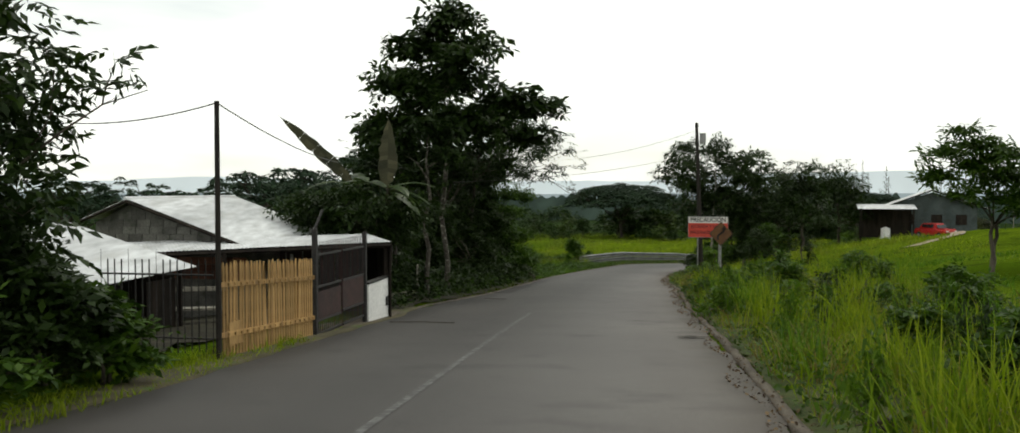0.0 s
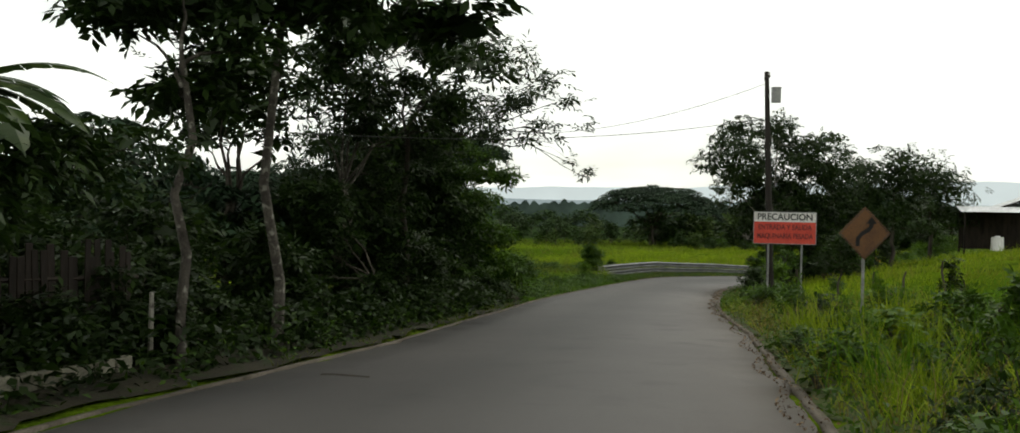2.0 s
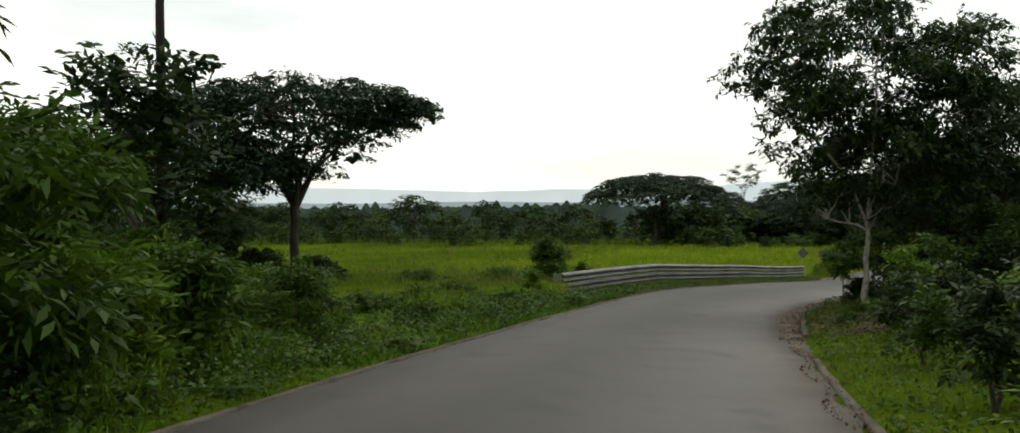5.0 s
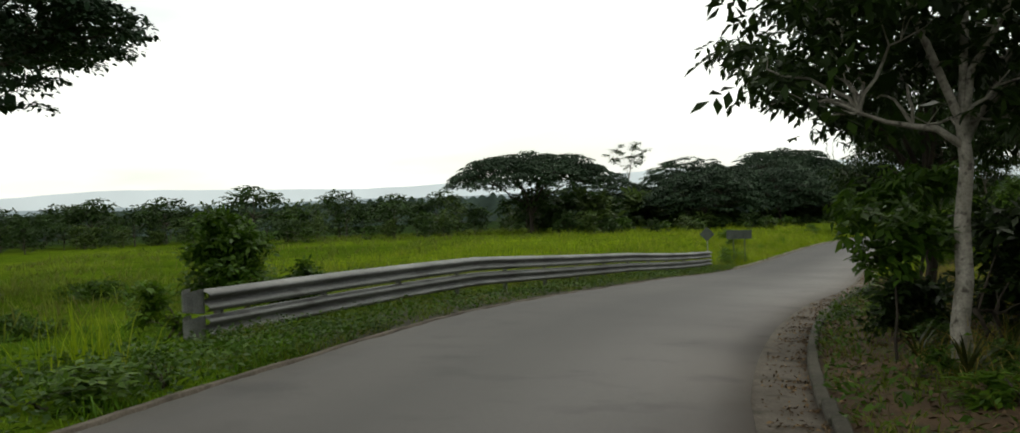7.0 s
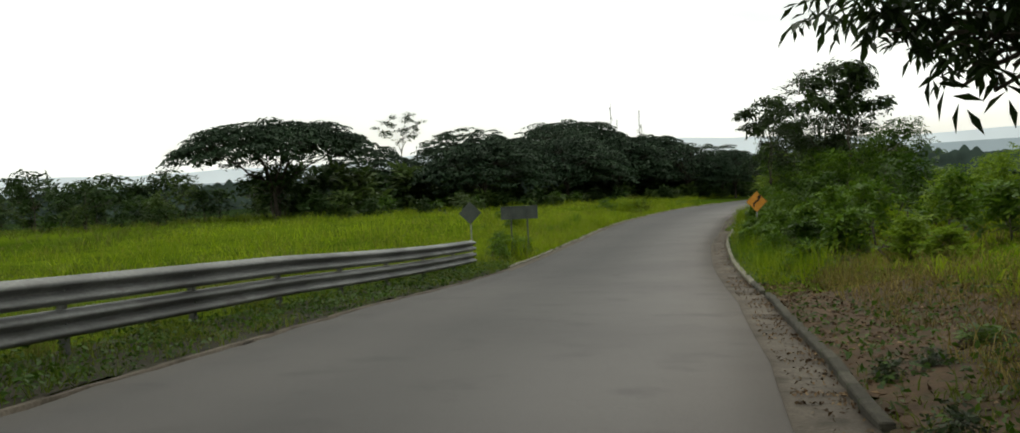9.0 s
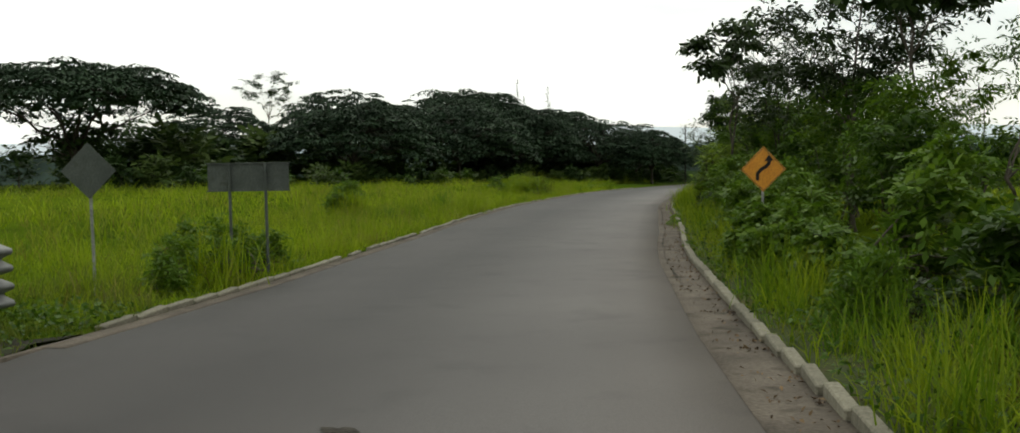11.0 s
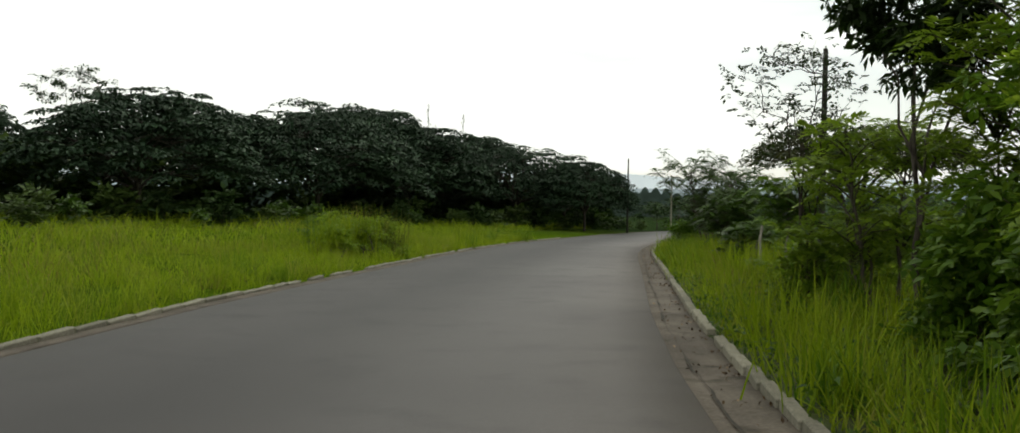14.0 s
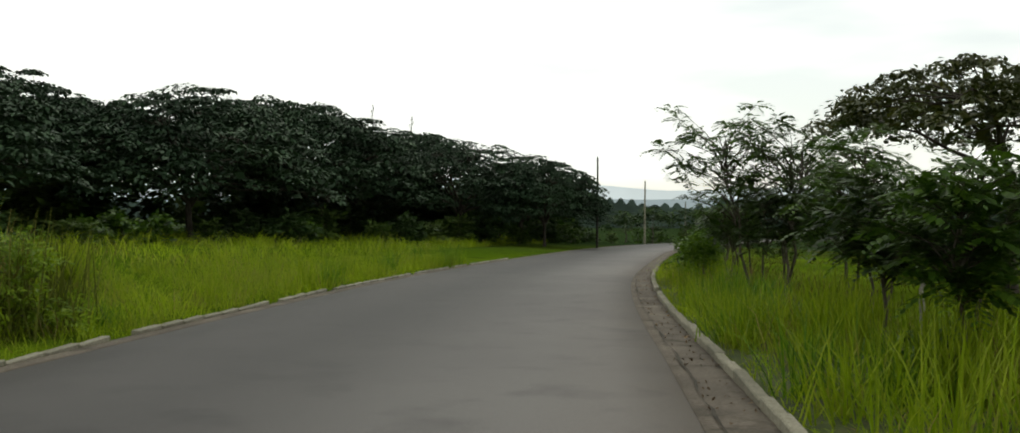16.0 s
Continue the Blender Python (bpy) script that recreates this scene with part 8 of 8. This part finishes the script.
rng = np.random.default_rng(930)
s = rng.uniform(7, 20.6, 2600)
d = -6.95 + .75 * rng.random(2600) ** 1.3
blades("grass", 931, s, d, .26, .02, GRASS, "weedy grass along the foot of a fence", .7, 2)
weedy = []
for k in range(250):
    s = 4 + 60 * rng.random()
    d = float(edge(1, s)) + .5 + 5.5 * rng.random() ** 1.1
    if k < 80 and k % 4 == 3:
        s = 6 + 9 * rng.random()
        d = 4 + 3 * rng.random()
    if k >= 80:
        s = 61 + 29 * rng.random()
        d = -float(edge(-1, s)) - .5 - 5.5 * rng.random() ** 1.2
    if k >= 150:
        s = 140 + 62 * rng.random()
        d = float(edge(1, s)) + 1.0 + 3.0 * rng.random()
    size, tall = rng.uniform(.7, 1.5), rng.uniform(.5, 1.25)
    if k >= 205:
        s = 81 + 38 * rng.random()
        d = float(edge(1, s)) + .4 + 4.2 * rng.random()
        size, tall = size * .55, tall * .42
    if k < 6:
        weedy.append((bush(*sx(s, d), size, tall, 1300 + k, (LEAF_MID, LEAF_LIGHT, LEAF_MID, LEAF_DARK, LEAF_LIGHT, LEAF_MID)[k], (.09, .11, .14)[k % 3], 620, "broad-leaved weeds among tall verge grass", "weed_clump", "weed clumps in the verge", low=.1, aspect=(.5, .4, .3)[k % 3], twig=5), size, tall))
    else:
        src, w0, h0 = weedy[int(rng.integers(6))] if d > 0 else weedy[(1, 4, 0)[k % 3]]
        x, y = sx(s, d)
        if d < 0:
            size, tall = size * .8, tall * .5
        copy_thing(src, pose(x, y, float(ground_z(x, y)[0]), 0, 0, rng.uniform(0, 360)) @ Matrix.Diagonal((size / w0, size / w0, tall / h0, 1)))

# moss and silt that has crept over the kerb into the gutter
MOSS = surface("mossy_silt", (.035, .040, .010), (.085, .078, .024), 2.2, 26, .95, bump=.8, spots=(.07, .055, .03))
for k, (s, d, ln, wd) in enumerate(((169.3, 1.95, 1.9, .40), (173.6, 2.0, 1.3, .24), (151.5, 2.1, 2.0, .3), (146.4, 2.12, 1.2, .26), (158.2, 2.0, 1.0, .22))):
    r = np.random.default_rng(1700 + k)
    a, q = np.meshgrid(np.linspace(0, 2 * np.pi, 40)[:-1], np.linspace(0, 1, 7), indexing="ij")
    rim = 1 + .16 * np.sin(3 * a + k) + .11 * np.sin(7 * a + 2 * k) + .06 * np.sin(12 * a)
    V = on_line((s + ln * q * rim * np.cos(a)).ravel(), (d + wd * q * rim * np.sin(a)).ravel())
    V[:, 2] += (.17 * (1 - q ** 2) + .02 - .03 * q ** 6).ravel() + r.normal(size=q.size) * .008
    i, j = np.meshgrid(np.arange(39), np.arange(6), indexing="ij")
    F = np.stack([i * 7 + j, i * 7 + j + 1, (i + 1) % 39 * 7 + j + 1, (i + 1) % 39 * 7 + j], -1).reshape(-1, 4)
    tagged(new("moss_patch", raw_mesh("moss_patch", V, [F], MOSS, True)), "mossy silt spread over the kerb into the gutter", "moss", "moss over the kerb", "structure")
    n = int(420 * ln)
    ang, rad = r.uniform(0, 6.28, n), r.random(n) ** .6
    s_, d_ = s + ln * rad * np.cos(ang), d + wd * rad * np.sin(ang)
    P = on_line(s_, d_, .06 + .15 * (1 - rad[:, None] ** 2)[:, 0])
    v, f = leaves(r, P, .06, .45, -.5)
    tagged(new("weeds", raw_mesh("weeds", v, [f], LEAF_LIGHT)), "tiny creeping weeds on mossy silt", "weeds", kind="stuff")

# leaf litter and cuttings on the bank, weeds on the verges
LITTER_LEAF = leafy("dry_leaf_litter", (.032, .019, .010), (.088, .053, .026), (.24, .17, .10), .1, .8, .5)
rng = np.random.default_rng(950)
n = 2800
s, d = rng.uniform(2, 78, n), .1
d = edge(1, s) - .35 + rng.random(n) ** 2 * .55 + .12 * np.sin(s * 1.3)
P = on_line(s, d, .075)
v, f = leaves(rng, P, .05, .6, 0.0)
tagged(new("leaf_litter", raw_mesh("leaf_litter", v, [f], LITTER_LEAF)), "dead leaves and dirt swept along the asphalt's edge", "leaf litter", kind="stuff")
n = 4400
s = np.concatenate([rng.uniform(78, 136, 3200), rng.uniform(136, 160, 450), rng.uniform(160, 250, 750)])
s = s + .35 * np.sin(s * 2.1) + .2 * np.sin(s * 5.3)
d = edge(1, s) - .02 - .62 * rng.random(n) ** 1.7
P = on_line(s, d, .055)
v, f = leaves(rng, P, .065, .5, 0.0)
tagged(new("leaf_litter", raw_mesh("leaf_litter", v, [f], LITTER_LEAF)), "dead leaves and dirt lying in the gutter", "leaf litter", kind="stuff")
n = 13000
s, e = rng.uniform(80, 134, n), .25 + 4.2 * rng.random(n) ** 1.1
d = edge(1, s) + e
P = on_line(s, d)
P[:, 2] = verge_z(s, d) + .015 + .05 * rng.random(n)
v, f = leaves(rng, P, .12, .4, 0.0)
tagged(new("leaf_litter", raw_mesh("leaf_litter", v, [f], LITTER_LEAF)), "dry brown leaf litter and cuttings on the bank", "leaf litter", kind="stuff")
rng = np.random.default_rng(940)
s, d = scatter(rng, 19000, 26.5, 62, .5, 4.5, -1, 1.0, .5)
P = on_line(s, d)
P[:, 2] = verge_z(s, d) + .02 + rng.random(len(s)) ** 2 * .8
v, f = leaves(rng, P, .2, .5, .1)
tagged(new("undergrowth", raw_mesh("undergrowth", v, [f], LEAF_DARK)), "dark tangled undergrowth below the thicket", "undergrowth", kind="stuff")
for seed, side, s0, s1, e1, n in ((951, -1, 60, 96, 3.0, 13000), (952, 1, 2, 80, 3.0, 7000), (955, 1, 80, 126, 4.5, 5200), (956, -1, 91, 144, 2.4, 9000), (953, 1, 133, 200, 2.5, 6000), (954, -1, 4, 60, 2.5, 5000)):
    rng = np.random.default_rng(seed)
    s, d = scatter(rng, n, s0, s1, .15, e1, side, 1.2, .22)
    s, d = outside(s, d, YARD[:1])
    P = on_line(s, d)
    P[:, 2] = verge_z(s, d) + .03 + rng.random(len(s)) ** 1.6 * (np.interp(s, (86, 92), (.6, .28)) if side < 0 else .4)
    v, f = leaves(rng, P, .11, .5, -.1)
    tagged(new("weeds", raw_mesh("weeds", v, [f], LEAF_MID)), "low broad-leaved weeds along the verge", "weeds", kind="stuff")

# ---- distance: pale ridges, haze put into their glowing colours ----
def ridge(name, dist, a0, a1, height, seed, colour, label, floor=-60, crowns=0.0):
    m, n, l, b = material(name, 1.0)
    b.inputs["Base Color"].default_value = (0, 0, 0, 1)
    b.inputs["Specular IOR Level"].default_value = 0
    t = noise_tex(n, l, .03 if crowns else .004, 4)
    # flat emission stands in for haze; the ridge ignores sun and sky
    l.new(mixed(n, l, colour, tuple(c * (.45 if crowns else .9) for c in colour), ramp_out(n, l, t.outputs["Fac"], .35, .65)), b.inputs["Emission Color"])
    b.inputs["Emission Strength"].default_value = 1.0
    k = 1400 if crowns else 160
    a = np.radians(np.linspace(a0, a1, k))
    u = np.linspace(0, 1, k)
    h = np.array([height * (.55 + .6 * noise.noise((x * 6, seed, 0)) + .22 * noise.noise((x * 22, seed, 1)) + .05 * noise.noise((x * 90, seed, 2))) for x in u]) * np.sin(np.pi * u) ** .5
    h += crowns * np.array([abs(noise.noise((v * 260, seed, 5))) * 1.6 + abs(noise.noise((v * 90, seed, 6))) for v in u])
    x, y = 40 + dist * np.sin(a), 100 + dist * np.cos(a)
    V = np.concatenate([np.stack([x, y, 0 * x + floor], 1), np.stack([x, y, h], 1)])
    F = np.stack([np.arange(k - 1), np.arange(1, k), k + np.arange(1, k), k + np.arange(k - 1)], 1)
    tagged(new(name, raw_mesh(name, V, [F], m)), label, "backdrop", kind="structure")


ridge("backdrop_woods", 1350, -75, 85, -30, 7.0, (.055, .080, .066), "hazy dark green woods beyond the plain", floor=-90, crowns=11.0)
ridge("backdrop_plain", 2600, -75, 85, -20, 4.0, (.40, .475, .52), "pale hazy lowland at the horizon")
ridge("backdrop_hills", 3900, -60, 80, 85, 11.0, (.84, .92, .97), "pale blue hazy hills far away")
